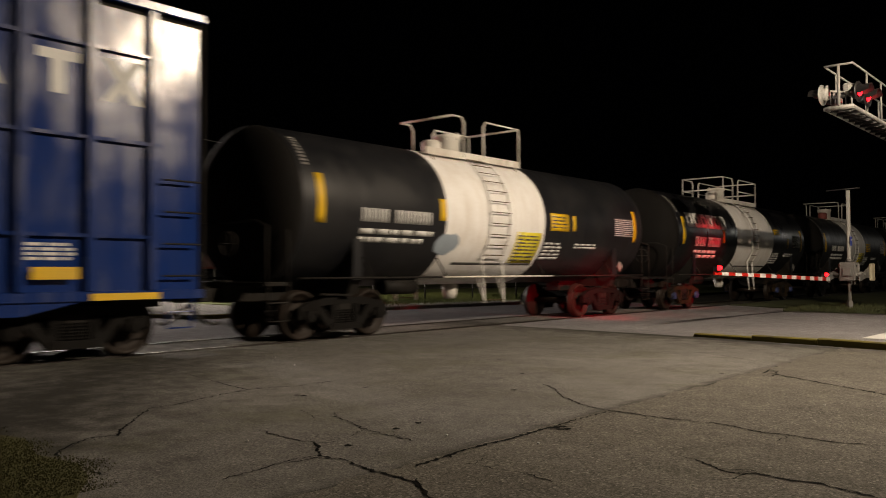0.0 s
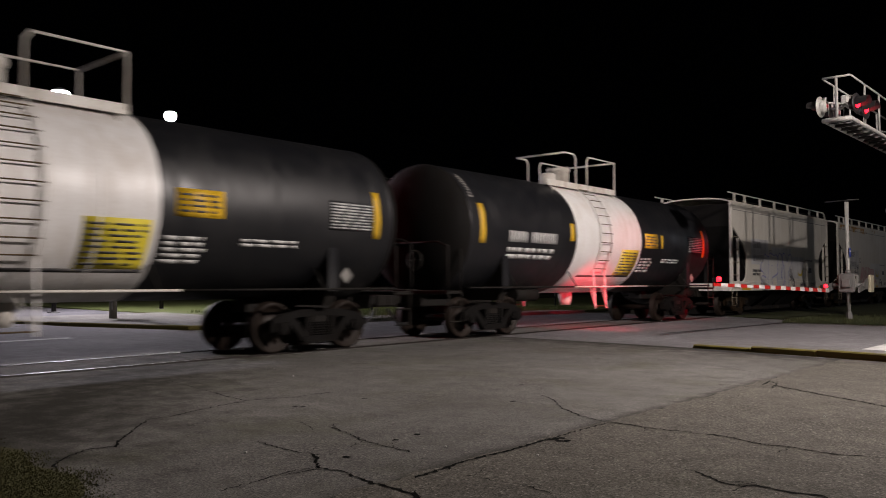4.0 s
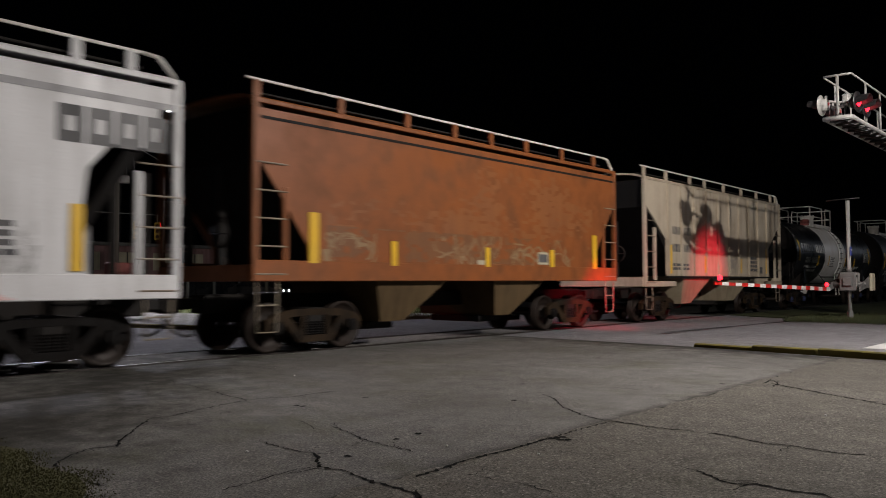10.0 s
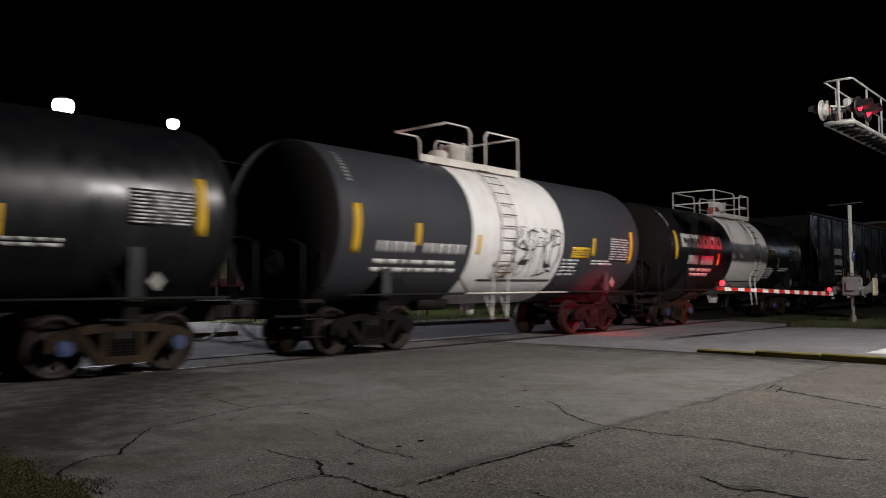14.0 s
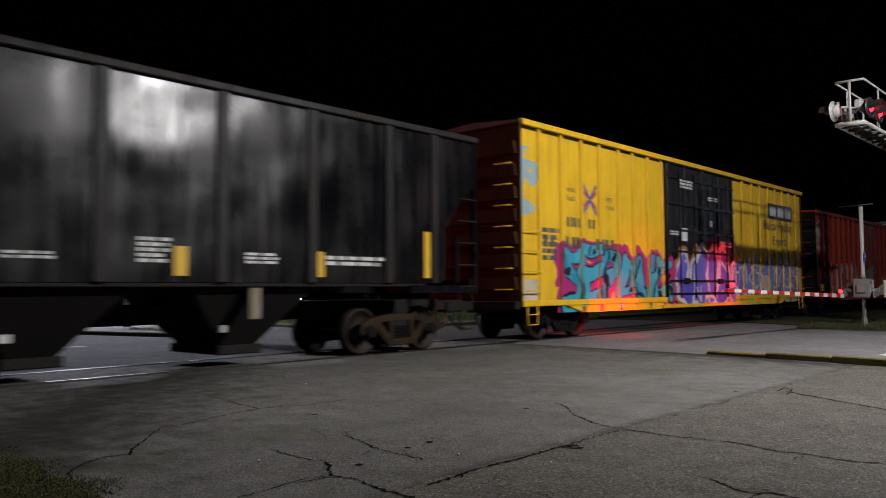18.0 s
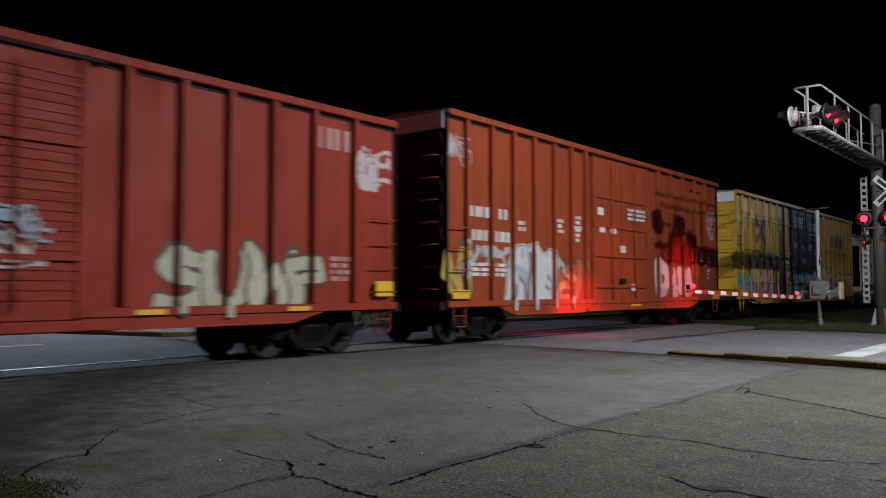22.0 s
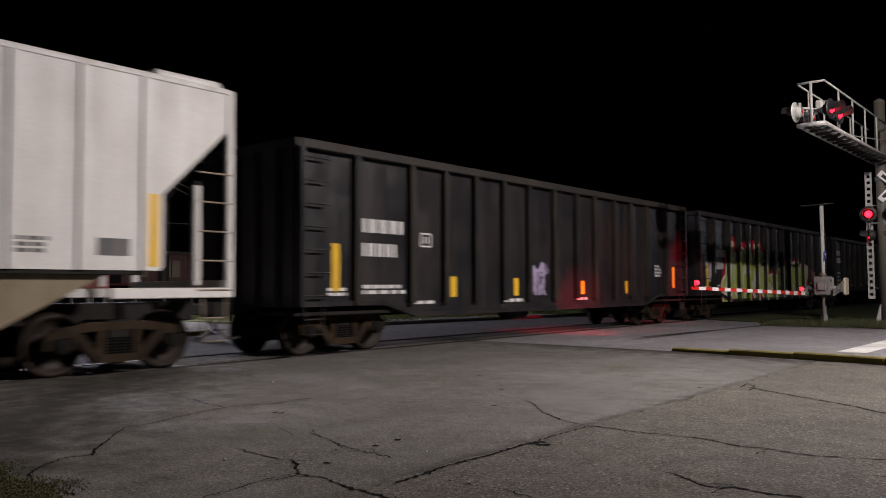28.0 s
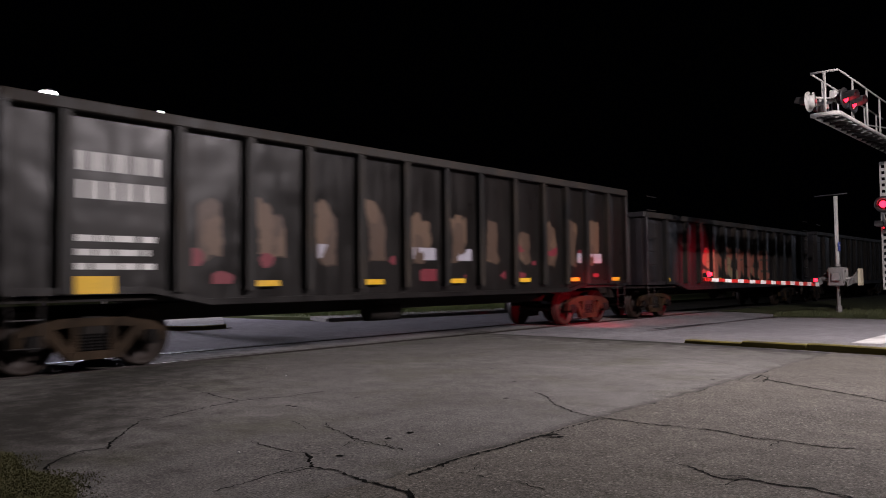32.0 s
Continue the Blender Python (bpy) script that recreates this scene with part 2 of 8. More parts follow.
PLACARD = surface("yellow_placard", (0.80, 0.66, 0.05), 0.5, amount=0.25, dirt=(0.4, 0.33, 0.1))
HOPWHITE = surface("hopper_cream", (0.72, 0.69, 0.62), 0.58, amount=0.2, dirt=(0.28, 0.22, 0.15), wave=0.006)
HOPGREY = surface("hopper_grey", (0.68, 0.68, 0.69), 0.48, amount=0.35, dirt=(0.25, 0.24, 0.22), wave=0.006)
HOPBROWN = surface("hopper_brown", (0.26, 0.08, 0.02), 0.5, amount=0.65, streak=False, dirt=(0.125, 0.05, 0.018), wave=0.008, spec=0.35)
HOPTAN = surface("hopper_tan", (0.52, 0.45, 0.34), 0.55, amount=0.65, dirt=(0.26, 0.19, 0.13), wave=0.006)
HOPCLEAN = surface("hopper_white", (0.72, 0.71, 0.69), 0.5, amount=0.3, dirt=(0.42, 0.37, 0.30), wave=0.004)
CHUTETAN = surface("tan_chute", (0.30, 0.25, 0.17), 0.65, amount=0.6, dirt=(0.12, 0.09, 0.055), spec=0.25)
CHUTE = surface("rusty_chute", (0.10, 0.066, 0.03), 0.75, amount=0.6, dirt=(0.04, 0.026, 0.013), spec=0.25)
STEPTAN = surface("grimy_step", (0.26, 0.22, 0.16), 0.65, amount=0.6, dirt=(0.10, 0.06, 0.035))
# dark brown that holds the shade on the yellow boxcar's ends
ENDSHADEBROWN = surface("brown_end_shade", (0.085, 0.034, 0.012), 0.75, amount=0.6, dirt=(0.02, 0.012, 0.008), spec=0.2)
RUSTSTREAK = surface("rust_streak", (0.54, 0.32, 0.11), 0.8, amount=0.5)
COALBLACK = surface("coal_hopper_black", (0.003, 0.0033, 0.0046), 0.25, amount=0.6, dirt=(0.010, 0.007, 0.005), wave=0.08, coat=0.0, wscale=0.75, spec=0.36)
COALRIB = surface("coal_hopper_rib", (0.01, 0.01, 0.011), 0.55, amount=0.4, spec=0.25)
GONBLACK = surface("gondola_black", (0.0115, 0.0115, 0.0135), 0.4, amount=0.6, dirt=(0.028, 0.022, 0.018), wave=0.045, spec=0.4)
GONRUST = surface("gondola_rusty", (0.0085, 0.0075, 0.007), 0.36, amount=0.55, dirt=(0.013, 0.010, 0.008), wave=0.03, spec=0.34)
BOXBLUE = surface("boxcar_blue", (0.006, 0.029, 0.15), 0.2, amount=0.35, dirt=(0.009, 0.022, 0.07), wave=0.014, coat=0.0)
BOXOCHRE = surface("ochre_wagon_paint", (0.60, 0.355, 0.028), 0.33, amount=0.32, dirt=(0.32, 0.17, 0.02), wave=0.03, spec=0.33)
BOXYELLOW = surface("boxcar_yellow", (0.78, 0.49, 0.018), 0.50, amount=0.4, dirt=(0.40, 0.23, 0.016), wave=0.012, spec=0.25)
BOXRED = surface("boxcar_red", (0.28, 0.033, 0.016), 0.62, amount=0.5, dirt=(0.15, 0.028, 0.016), wave=0.008, spec=0.2)
BOXRUST = surface("boxcar_oxide", (0.3, 0.055, 0.016), 0.62, amount=0.55, dirt=(0.16, 0.036, 0.016), wave=0.008, spec=0.2)
DOORBLACK = surface("door_black", (0.0075, 0.0075, 0.0095), 0.40, amount=0.45, dirt=(0.03, 0.026, 0.023), wave=0.025, coat=0.0, spec=0.24)
UNDER = surface("underframe", (0.01, 0.009, 0.008), 0.75, dirt=(0.026, 0.018, 0.012), spec=0.25)
TRUCK = surface("truck_casting", (0.032, 0.0185, 0.0075), 0.75, dirt=(0.005, 0.004, 0.0032), amount=0.95, streak=False, spec=0.2)
TRUCKDARK = surface("truck_casting_dark", (0.0038, 0.0032, 0.0028), 0.78, dirt=(0.007, 0.005, 0.004), amount=0.6, streak=False, spec=0.2)
WHEEL = surface("wheel_steel", (0.016, 0.0105, 0.0075), 0.6, 0.2, dirt=(0.03, 0.02, 0.015), amount=0.5, streak=False, spec=0.3)
CAPBLUE = surface("bearing_cap", (0.03, 0.05, 0.16), 0.5)
# near-black with the shade on wagon ends, heads and chutes put into the colour
ENDSHADE = surface("end_shade", (0.0055, 0.0048, 0.0045), 0.85, dirt=(0.011, 0.008, 0.006), spec=0.2)
GRAFF = {}


def spray(r, g, b):
    """A graffiti colour, made once."""
    key = (r, g, b)
    if key not in GRAFF:
        GRAFF[key] = surface("spray_paint", key, 0.5, amount=0.25, dirt=(r * 0.5, g * 0.5, b * 0.5))
    return GRAFF[key]


# ---- mesh tools ----
def box(bm, x0, x1, y0, y1, z0, z1, bevel=0.0):
    vs = [bm.verts.new(p) for p in ((x0, y0, z0), (x1, y0, z0), (x1, y1, z0), (x0, y1, z0), (x0, y0, z1), (x1, y0, z1), (x1, y1, z1), (x0, y1, z1))]
    fs = [bm.faces.new([vs[i] for i in q]) for q in ((3, 2, 1, 0), (4, 5, 6, 7), (0, 1, 5, 4), (1, 2, 6, 5), (2, 3, 7, 6), (3, 0, 4, 7))]
    if bevel:
        bmesh.ops.bevel(bm, geom=list({e for f in fs for e in f.edges}), offset=bevel, segments=1, affect="EDGES")
    return fs


def rod(bm, a, b, r, seg=8, r2=None, caps=True):
    a, b = Vector(a), Vector(b)
    r2 = r if r2 is None else r2
    d = (b - a).normalized()
    s = d.orthogonal().normalized()
    u = d.cross(s)
    rings = []
    for p, q in ((a, r), (b, r2)):
        rings.append([bm.verts.new(p + q * (math.cos(i * math.tau / seg) * s + math.sin(i * math.tau / seg) * u)) for i in range(seg)])
    for i in range(seg):
        j = (i + 1) % seg
        f = bm.faces.new((rings[0][i], rings[0][j], rings[1][j], rings[1][i]))
        f.smooth = seg > 6
    if caps:
        bm.faces.new(list(reversed(rings[0])))
        bm.faces.new(rings[1])


def bent(bm, pts, r, seg=6):
    """One bent tube through the points."""
    pts = [Vector(p) for p in pts]
    side_ = (pts[1] - pts[0]).orthogonal().normalized()
    rings = []
    for k, p in enumerate(pts):
        a, b = pts[max(k - 1, 0)], pts[min(k + 1, len(pts) - 1)]
        d = ((p - a).normalized() if k else Vector()) + ((b - p).normalized() if k < len(pts) - 1 else Vector())
        d.normalize()
        side_ = (side_ - d * side_.dot(d)).normalized()
        up = d.cross(side_)
        rings.append([bm.verts.new(p + r * (math.cos(i * math.tau / seg) * side_ + math.sin(i * math.tau / seg) * up)) for i in range(seg)])
    for one, two in zip(rings, rings[1:]):
        for i in range(seg):
            f = bm.faces.new((one[i], one[(i + 1) % seg], two[(i + 1) % seg], two[i]))
            f.smooth = True
    bm.faces.new(list(reversed(rings[0])))
    bm.faces.new(rings[-1])


def prism(bm, poly, x0, x1, axis="x"):
    """A flat polygon of (y, z) points, made thick from x0 to x1 (axis z: of (x, y) points, from z0 to z1)."""
    def at(p, d):
        return (d, p[0], p[1]) if axis == "x" else ((p[0], d, p[1]) if axis == "y" else (p[0], p[1], d))
    lo, hi = [bm.verts.new(at(p, x0)) for p in poly], [bm.verts.new(at(p, x1)) for p in poly]
    made = [bm.faces.new(lo), bm.faces.new(list(reversed(hi)))]
    for i in range(len(poly)):
        j = (i + 1) % len(poly)
        made.append(bm.faces.new((lo[j], lo[i], hi[i], hi[j])))
    bmesh.ops.recalc_face_normals(bm, faces=made)


def lathe(bm, profile, seg=32, centre=(0, 0, 0), axis="y", smooth=True, cap=True):
    """Turns (place along the axis, radius) pairs round the axis."""
    rings = []
    for p, r in profile:
        ring = []
        for i in range(seg):
            a = i * math.tau / seg
            c, s = r * math.cos(a), r * math.sin(a)
            v = {"y": (c, p, s), "x": (p, c, s), "z": (c, s, p)}[axis]
            ring.append(bm.verts.new((v[0] + centre[0], v[1] + centre[1], v[2] + centre[2])))
        rings.append(ring)
    made = []
    for k in range(len(rings) - 1):
        for i in range(seg):
            j = (i + 1) % seg
            f = bm.faces.new((rings[k][i], rings[k][j], rings[k + 1][j], rings[k + 1][i]))
            f.smooth = smooth
            made.append(f)
    if cap:
        made += [bm.faces.new(rings[0]), bm.faces.new(list(reversed(rings[-1])))]
    bmesh.ops.recalc_face_normals(bm, faces=made)


def mesh_of(name, bm, *mats):
    me = bpy.data.meshes.new(name)
    bm.to_mesh(me)
    bm.free()
    for m in mats:
        me.materials.append(m)
    return me


def put(name, me, parent, at=(0, 0, 0), label="", turn=(0, 0, 0)):
    """An object on a mesh that may be shared, as a part of its parent."""
    ob = new(name, me)
    ob.parent = parent
    ob.matrix_basis = pose(*at, *turn)
    if label:
        tagged(ob, label)
    return ob


SMALL = {"head_print", "stencil", "small_print", "print", "large_logo", "logo"}


def part(name, bm, mat, parent, label="", at=(0, 0, 0)):
    ob = put(name, mesh_of(name, bm, mat), parent, at, label)
    return tagged(ob, kind="stuff") if name in SMALL else ob


def made(fn, *args, **kw):
    """A new bmesh, filled by one of the tools."""
    bm = bmesh.new()
    fn(bm, *args, **kw)
    return bm


def thing(name, label, category, at=(0, 0, 0), group="", turn=(0, 0, 0)):
    ob = new(name)
    ob.empty_display_size = 0.3
    ob.matrix_basis = pose(*at, *turn)
    return tagged(ob, label, category, group)


def setting(name, me, label=""):
    return tagged(new(name, me), label, "", "", "structure")


def sheet(name, poly, z, mat, label="", thick=0.02):
    return setting(name, mesh_of(name, made(prism, poly, z - thick, z, axis="z"), mat), label)


# ---- ground, road and track ----
TRACK = -12.5
sheet("ground", [(-900, -900), (900, -900), (900, 1200), (-900, 1200)], -0.06, EARTH, "dark open ground that runs to the horizon", 0.3)
sheet("pavement_lot", [(-11.46, -40), (-3.6, -40), (-3.6, 14.2), (-6.4, 14.9), (-11.46, 15.3)], 0.0, LOT, "dark cracked asphalt lot", 0.08)
ragged = random.Random(12)
seam = [(-3.6 + ragged.uniform(-0.05, 0.05), 2.0 + 0.22 * k + ragged.uniform(-0.06, 0.06)) for k in range(54, 0, -1)]
sheet("pavement_slab", [(-3.6, -40), (60, -40), (60, 2.5), (-2.0, 14.0), (-3.6, 14.2)] + seam, 0.004, SLAB, "paler worn asphalt with stone chips", 0.08)
sheet("road", [(-11.46, 15.3), (-6.4, 14.9), (-3.6, 14.2), (-2.0, 14.0), (60, 2.5), (60, 16.0), (2.0, 26.0), (-4.2, 25.2), (-11.46, 29.5)], -0.002, ROAD, "grey road that crosses the track", 0.08)
sheet("crossing_middle", [(-13.1, -40), (-11.92, -40), (-11.92, 29.5), (-13.1, 29.5)], -0.004, LOT, "asphalt between the rails", 0.08)
sheet("road_far", [(-60, -60), (-13.38, -60), (-13.38, 29.5), (-17.5, 29.5), (-19.0, 17.2), (-60, 20.0)], 0.0, ROAD, "grey road beyond the track", 0.08)
sheet("flangeway", [(-13.5, -40), (-11.4, -40), (-11.4, 29.5), (-13.5, 29.5)], -0.06, CRACK, "dark slots beside the rails", 0.03)


def rails():
    for x, n in ((TRACK + 0.7525, "rail_near"), (TRACK - 0.7525, "rail_far")):
        bm = bmesh.new()
        prof = [(-0.036, 0.0), (-0.036, -0.03), (-0.008, -0.05), (-0.008, -0.14), (-0.07, -0.155), (-0.07, -0.17), (0.07, -0.17), (0.07, -0.155), (0.008, -0.14), (0.008, -0.05), (0.036, -0.03), (0.036, 0.0)]
        prism(bm, [(x + a, b + 0.002) for a, b in prof], -80, 420, axis="y")
        setting(n, mesh_of(n, bm, RAIL), "worn steel rail set in the crossing")


def ballast():
    bm = bmesh.new()
    rnd = random.Random(5)
    rows = []
    for i in range(90):
        y = 29.5 + i * 1.6 * (1 + i * 0.02)
        rows.append([bm.verts.new((TRACK + x, y, z + rnd.uniform(-0.02, 0.02))) for x, z in ((-3.2, -0.08), (-2.2, -0.12), (-1.5, -0.14), (-0.4, -0.15), (0.4, -0.15), (1.5, -0.14), (2.2, -0.12), (3.2, -0.08))])
    for a, b in zip(rows, rows[1:]):
        for k in range(7):
            bm.faces.new((a[k], a[k + 1], b[k + 1], b[k]))
    bed = setting("ballast_bed", mesh_of("ballast_bed", bm, BALLAST), "grey stone ballast under the track")
    tie = mesh_of("tie", made(box, -1.3, 1.3, -0.11, 0.11, -0.2, -0.12, 0.01), WOOD)
    for k in range(70):
        put("tie", tie, bed, (TRACK, 30.0 + k * 0.55, 0))


rails()
ballast()


def wander(pts, seed, width, z=0.005):
    """A crack: a ragged dark strip along a line of points on the paving."""
    rnd = random.Random(seed)
    line = [Vector(p) for p in pts]
    fine = []
    for a, b in zip(line, line[1:]):
        n = max(2, int((b - a).length / 0.035))
        side_ = Vector((-(b - a).y, (b - a).x)).normalized()
        for k in range(n):
            fine.append(a + (b - a) * k / n + side_ * rnd.uniform(-0.016, 0.016))
    fine.append(line[-1])
    bm = bmesh.new()
    last = None
    for i, p in enumerate(fine):
        d = (fine[min(i + 1, len(fine) - 1)] - fine[max(i - 1, 0)]).normalized()
        s = Vector((-d.y, d.x)) * width * rnd.uniform(0.15, 1.0) * (0.3 if i in (0, len(fine) - 1) else 1)
        pair = (bm.verts.new((p.x + s.x, p.y + s.y, z)), bm.verts.new((p.x - s.x, p.y - s.y, z)))
        if last:
            bm.faces.new((last[0], last[1], pair[1], pair[0]))
        last = pair
    return mesh_of("crack", bm, CRACK)


lot = bpy.data.objects["pavement_lot"]
slab = bpy.data.objects["pavement_slab"]

def crack(own, width, *pts):
    """One crack in the lot or the slab, with short side breaks."""
    width *= 0.76
    seed = len(own.children) + int(width * 1000)
    z = 0.004 if own is lot else 0.008
    put("crack", wander(pts, seed, width, z), own)
    rnd = random.Random(seed)
    for a, b in zip(pts, pts[1:]):
        if width > 0.007 and rnd.random() < 0.55:
            f, ang, far = rnd.random(), rnd.uniform(0, math.tau), rnd.uniform(0.08, 0.3)
            p = (a[0] + (b[0] - a[0]) * f, a[1] + (b[1] - a[1]) * f)
            put("crack", wander([p, (p[0] + far * math.cos(ang), p[1] + far * math.sin(ang))], seed + 1, width * 0.45, z), own)


crack(lot, 0.0168, (-6.85, 3.83), (-6.95, 3.94), (-6.9, 4.1), (-7.05, 4.49), (-7.15, 4.88), (-7.21, 5.19), (-7.16, 5.45), (-7.02, 5.68), (-7.06, 5.99), (-7.01, 6.27))
crack(lot, 0.0154, (-8.06, 5.35), (-7.66, 5.26), (-7.21, 5.19))
crack(lot, 0.0084, (-9.47, 5.62), (-8.75, 5.49), (-8.06, 5.35))
crack(lot, 0.0196, (-6.85, 3.83), (-6.43, 3.47), (-6.17, 3.22), (-5.93, 3.09))
crack(lot, 0.0168, (-5.97, 3.11), (-6.03, 2.9), (-5.88, 2.67), (-5.72, 2.53), (-5.39, 2.39), (-5.16, 2.42), (-4.86, 2.45))
crack(lot, 0.0112, (-5.31, 3.93), (-4.94, 3.87), (-4.73, 3.86), (-4.6, 3.91))
crack(lot, 0.0238, (-4.27, 3.65), (-4.21, 3.63), (-4.04, 3.67), (-3.73, 3.59), (-3.6, 3.57))
crack(slab, 0.0262, (-3.6, 3.57), (-3.4, 3.55), (-3.26, 3.55), (-2.9, 3.3))
crack(lot, 0.026, (-4.61, 3.91), (-4.47, 3.83), (-4.36, 3.73), (-4.21, 3.63))
crack(lot, 0.0126, (-5.31, 4.73), (-5.02, 4.63), (-4.72, 4.5), (-4.36, 4.43), (-4.06, 4.41))
crack(lot, 0.0112, (-4.26, 3.64), (-4.3, 3.46), (-4.26, 3.25), (-4.23, 3.06), (-4.21, 2.84))
crack(lot, 0.007, (-4.69, 4.5), (-4.55, 4.19), (-4.57, 3.99))
crack(lot, 0.007, (-5.78, 4.71), (-5.54, 4.65), (-5.34, 4.53))
crack(slab, 0.0315, (-3.52, 3.83), (-3.57, 4.29), (-3.58, 4.58), (-3.56, 4.9), (-3.57, 5.29))
crack(slab, 0.0158, (-3.57, 5.29), (-3.58, 5.87), (-3.58, 6.5))
crack(lot, 0.0154, (-5.03, 7.55), (-4.76, 7.37), (-4.38, 6.93), (-3.96, 6.61), (-3.64, 6.48))
crack(slab, 0.0192, (-3.58, 6.48), (-3.43, 6.46), (-3.15, 6.44), (-2.9, 6.44), (-2.57, 6.48), (-2.2, 6.34), (-1.99, 6.37), (-1.69, 6.3), (-1.41, 6.39), (-1.1, 6.52), (-0.6, 6.6))
crack(slab, 0.0262, (-3.4, 10.07), (-3.07, 9.85), (-2.67, 9.56), (-2.25, 9.29), (-1.93, 9.05), (-1.45, 8.63), (-1.0, 8.3))
crack(slab, 0.0088, (-2.41, 5.18), (-2.24, 5.16))
crack(slab, 0.0245, (-2.24, 5.16), (-2.13, 5.09), (-1.98, 4.98), (-1.84, 4.95), (-1.79, 5.04), (-1.61, 5.01), (-1.42, 5.03), (-1.0, 4.9))
crack(lot, 0.0126, (-4.7, 8.57), (-4.52, 8.59), (-4.33, 8.56))
crack(lot, 0.0112, (-5.95, 11.03), (-5.3, 10.84))
crack(lot, 0.014, (-5.34, 12.11), (-4.66, 11.78), (-4.0, 11.35))
crack(slab, 0.0105, (-3.33, 4.11), (-3.0, 4.1), (-2.85, 4.13), (-2.64, 4.06))
crack(slab, 0.0175, (-1.18, 5.91), (-0.97, 5.89))
crack(slab, 0.021, (-3.46, 10.01), (-3.51, 10.41), (-3.36, 10.24), (-3.26, 9.77))
crack(lot, 0.085, (-8.83, 18.56), (-8.5, 22.0), (-7.99, 27.71))
rnd = random.Random(77)
pit = []
for k in range(4):
    bm = bmesh.new()
    n = 9
    bm.faces.new([bm.verts.new((rnd.uniform(0.5, 1) * math.cos(i * math.tau / n), rnd.uniform(0.5, 1) * math.sin(i * math.tau / n), 0)) for i in range(n)])
    bmesh.ops.scale(bm, vec=(0.05, 0.035, 1), verts=bm.verts)
    pit.append(mesh_of("tar_spot", bm, CRACK))
for x, y in ((-3.56, 5.45), (-3.53, 5.51), (-3.5, 5.56), (-3.46, 5.45), (-3.42, 5.5), (-10.55, 12.21), (-6.41, 5.3), (-6.5, 5.28), (-6.36, 6.11), (-4.33, 3.99), (-4.52, 4.95), (-4.5, 4.66), (-5.71, 8.15), (-5.0, 6.97), (-6.87, 9.24), (-3.84, 9.7)):
    put("tar_spot", pit[rnd.randrange(4)], lot if x < -3.6 else slab, (x, y, 0.005 if x < -3.6 else 0.009), turn=(0, 0, rnd.uniform(0, 360)))
pebble = mesh_of("pebble", made(lathe, [(0.0, 0.008), (0.006, 0.012), (0.012, 0.006)], 6, axis="z"), ROADPAINT)
for x, y in ((-8.6, 6.95), (-4.0, 4.7), (-3.3, 4.9), (-2.2, 8.0), (-9.6, 7.4), (-5.0, 3.6)):
    put("pebble", pebble, lot if x < -3.6 else slab, (x, y, 0.004))


# yellow kerb between the lot and the road, in lengths with open joints
def kerb_line(name, pts, label, h=0.12, w=0.17, mat=KERB, step=2.4):
    base = setting(name, mesh_of(name, made(prism, [(p[0], p[1]) for p in pts] + [(p[0] + 0.02, p[1] + w - 0.03) for p in reversed(pts)], -0.1, 0.02, axis="z"), KERBFACE if mat is KERB else mat), label)
    pts = [Vector(p) for p in pts]
    first = pts[0]
    for a, b in zip(pts, pts[1:]):
        n = max(1, round((b - a).length / (1.2 if a is first and mat is KERB else step)))
        ang = math.degrees(math.atan2((b - a).y, (b - a).x))
        L = (b - a).length / n
        bm = made(box, 0.003, L - 0.003, 0, w, -0.05, h, 0.02)
        me = mesh_of("kerbstone", bm, mat, KERBFACE if mat is KERB else mat)
        for f in me.polygons:
            f.material_index = 1 if f.normal.y < -0.9 or abs(f.normal.x) > 0.9 else 0
        for k in range(n):
            p = a + (b - a) * k / n
            put("kerbstone", me, base, (p.x, p.y, -0.07 * (1 - (k + 0.5) / n) if mat is KERB and a is first else 0), turn=(0, 0, ang))


kerb_line("kerb_road", [(-6.44, 14.88), (-4.08, 14.41), (-2.62, 14.02), (2.0, 12.8), (9.0, 10.9)], "worn yellow concrete kerb along the road")
kerb_line("kerb_island", [(-30.0, 10.3), (-24.0, 10.95), (-19.4, 12.1), (-19.05, 12.6), (-19.15, 13.4)], "yellowed concrete kerb round a traffic island", 0.12)
sheet("island", [(-30.0, 10.4), (-24.0, 11.05), (-19.45, 12.2), (-19.15, 12.7), (-19.25, 13.4), (-24.0, 16.6), (-30, 17.5)], 0.10, CONCRETE, "concrete traffic island", 0.12)
kerb_line("kerb_far", [(-19.15, 17.2), (-17.4, 29.5)], "pale concrete kerb along the grass", 0.12, mat=CONCRETE)
sheet("walk_far", [(-19.3, 17.2), (-17.6, 29.5), (-19.0, 29.5), (-21.2, 18.2)], 0.10, CONCRETE, "pale concrete footpath", 0.12)
sheet("verge_far", [(-20.8, 18.4), (-18.6, 29.5), (-17.6, 70), (-70, 70), (-70, 22), (-30, 17.6)], 0.05, LAWN, "lawn beyond the track", 0.1)
sheet("verge_near", [(-11.4, 29.6), (-4.2, 25.3), (2.0, 26.1), (14, 26.5), (30, 60), (-11.0, 120)], 0.02, GRASS, "grass verge round the signal masts", 0.1)
sheet("verge_corner", [(-7.2, 2.0), (-6.8, 2.45), (-6.3, 2.55), (-5.7, 2.38), (-5.2, 2.44), (-4.85, 2.33), (-4.5, 2.1), (-4.4, 1.4), (-7.5, 0.5)], 0.02, MOSS, "grass patch at the edge of the lot", 0.1)
# painted lines
sheet("stop_line", [(-3.85, 16.4), (-3.35, 16.4), (-3.2, 21.4), (-3.75, 21.4)], 0.006, ROADPAINT, "worn white stop line", 0.006)
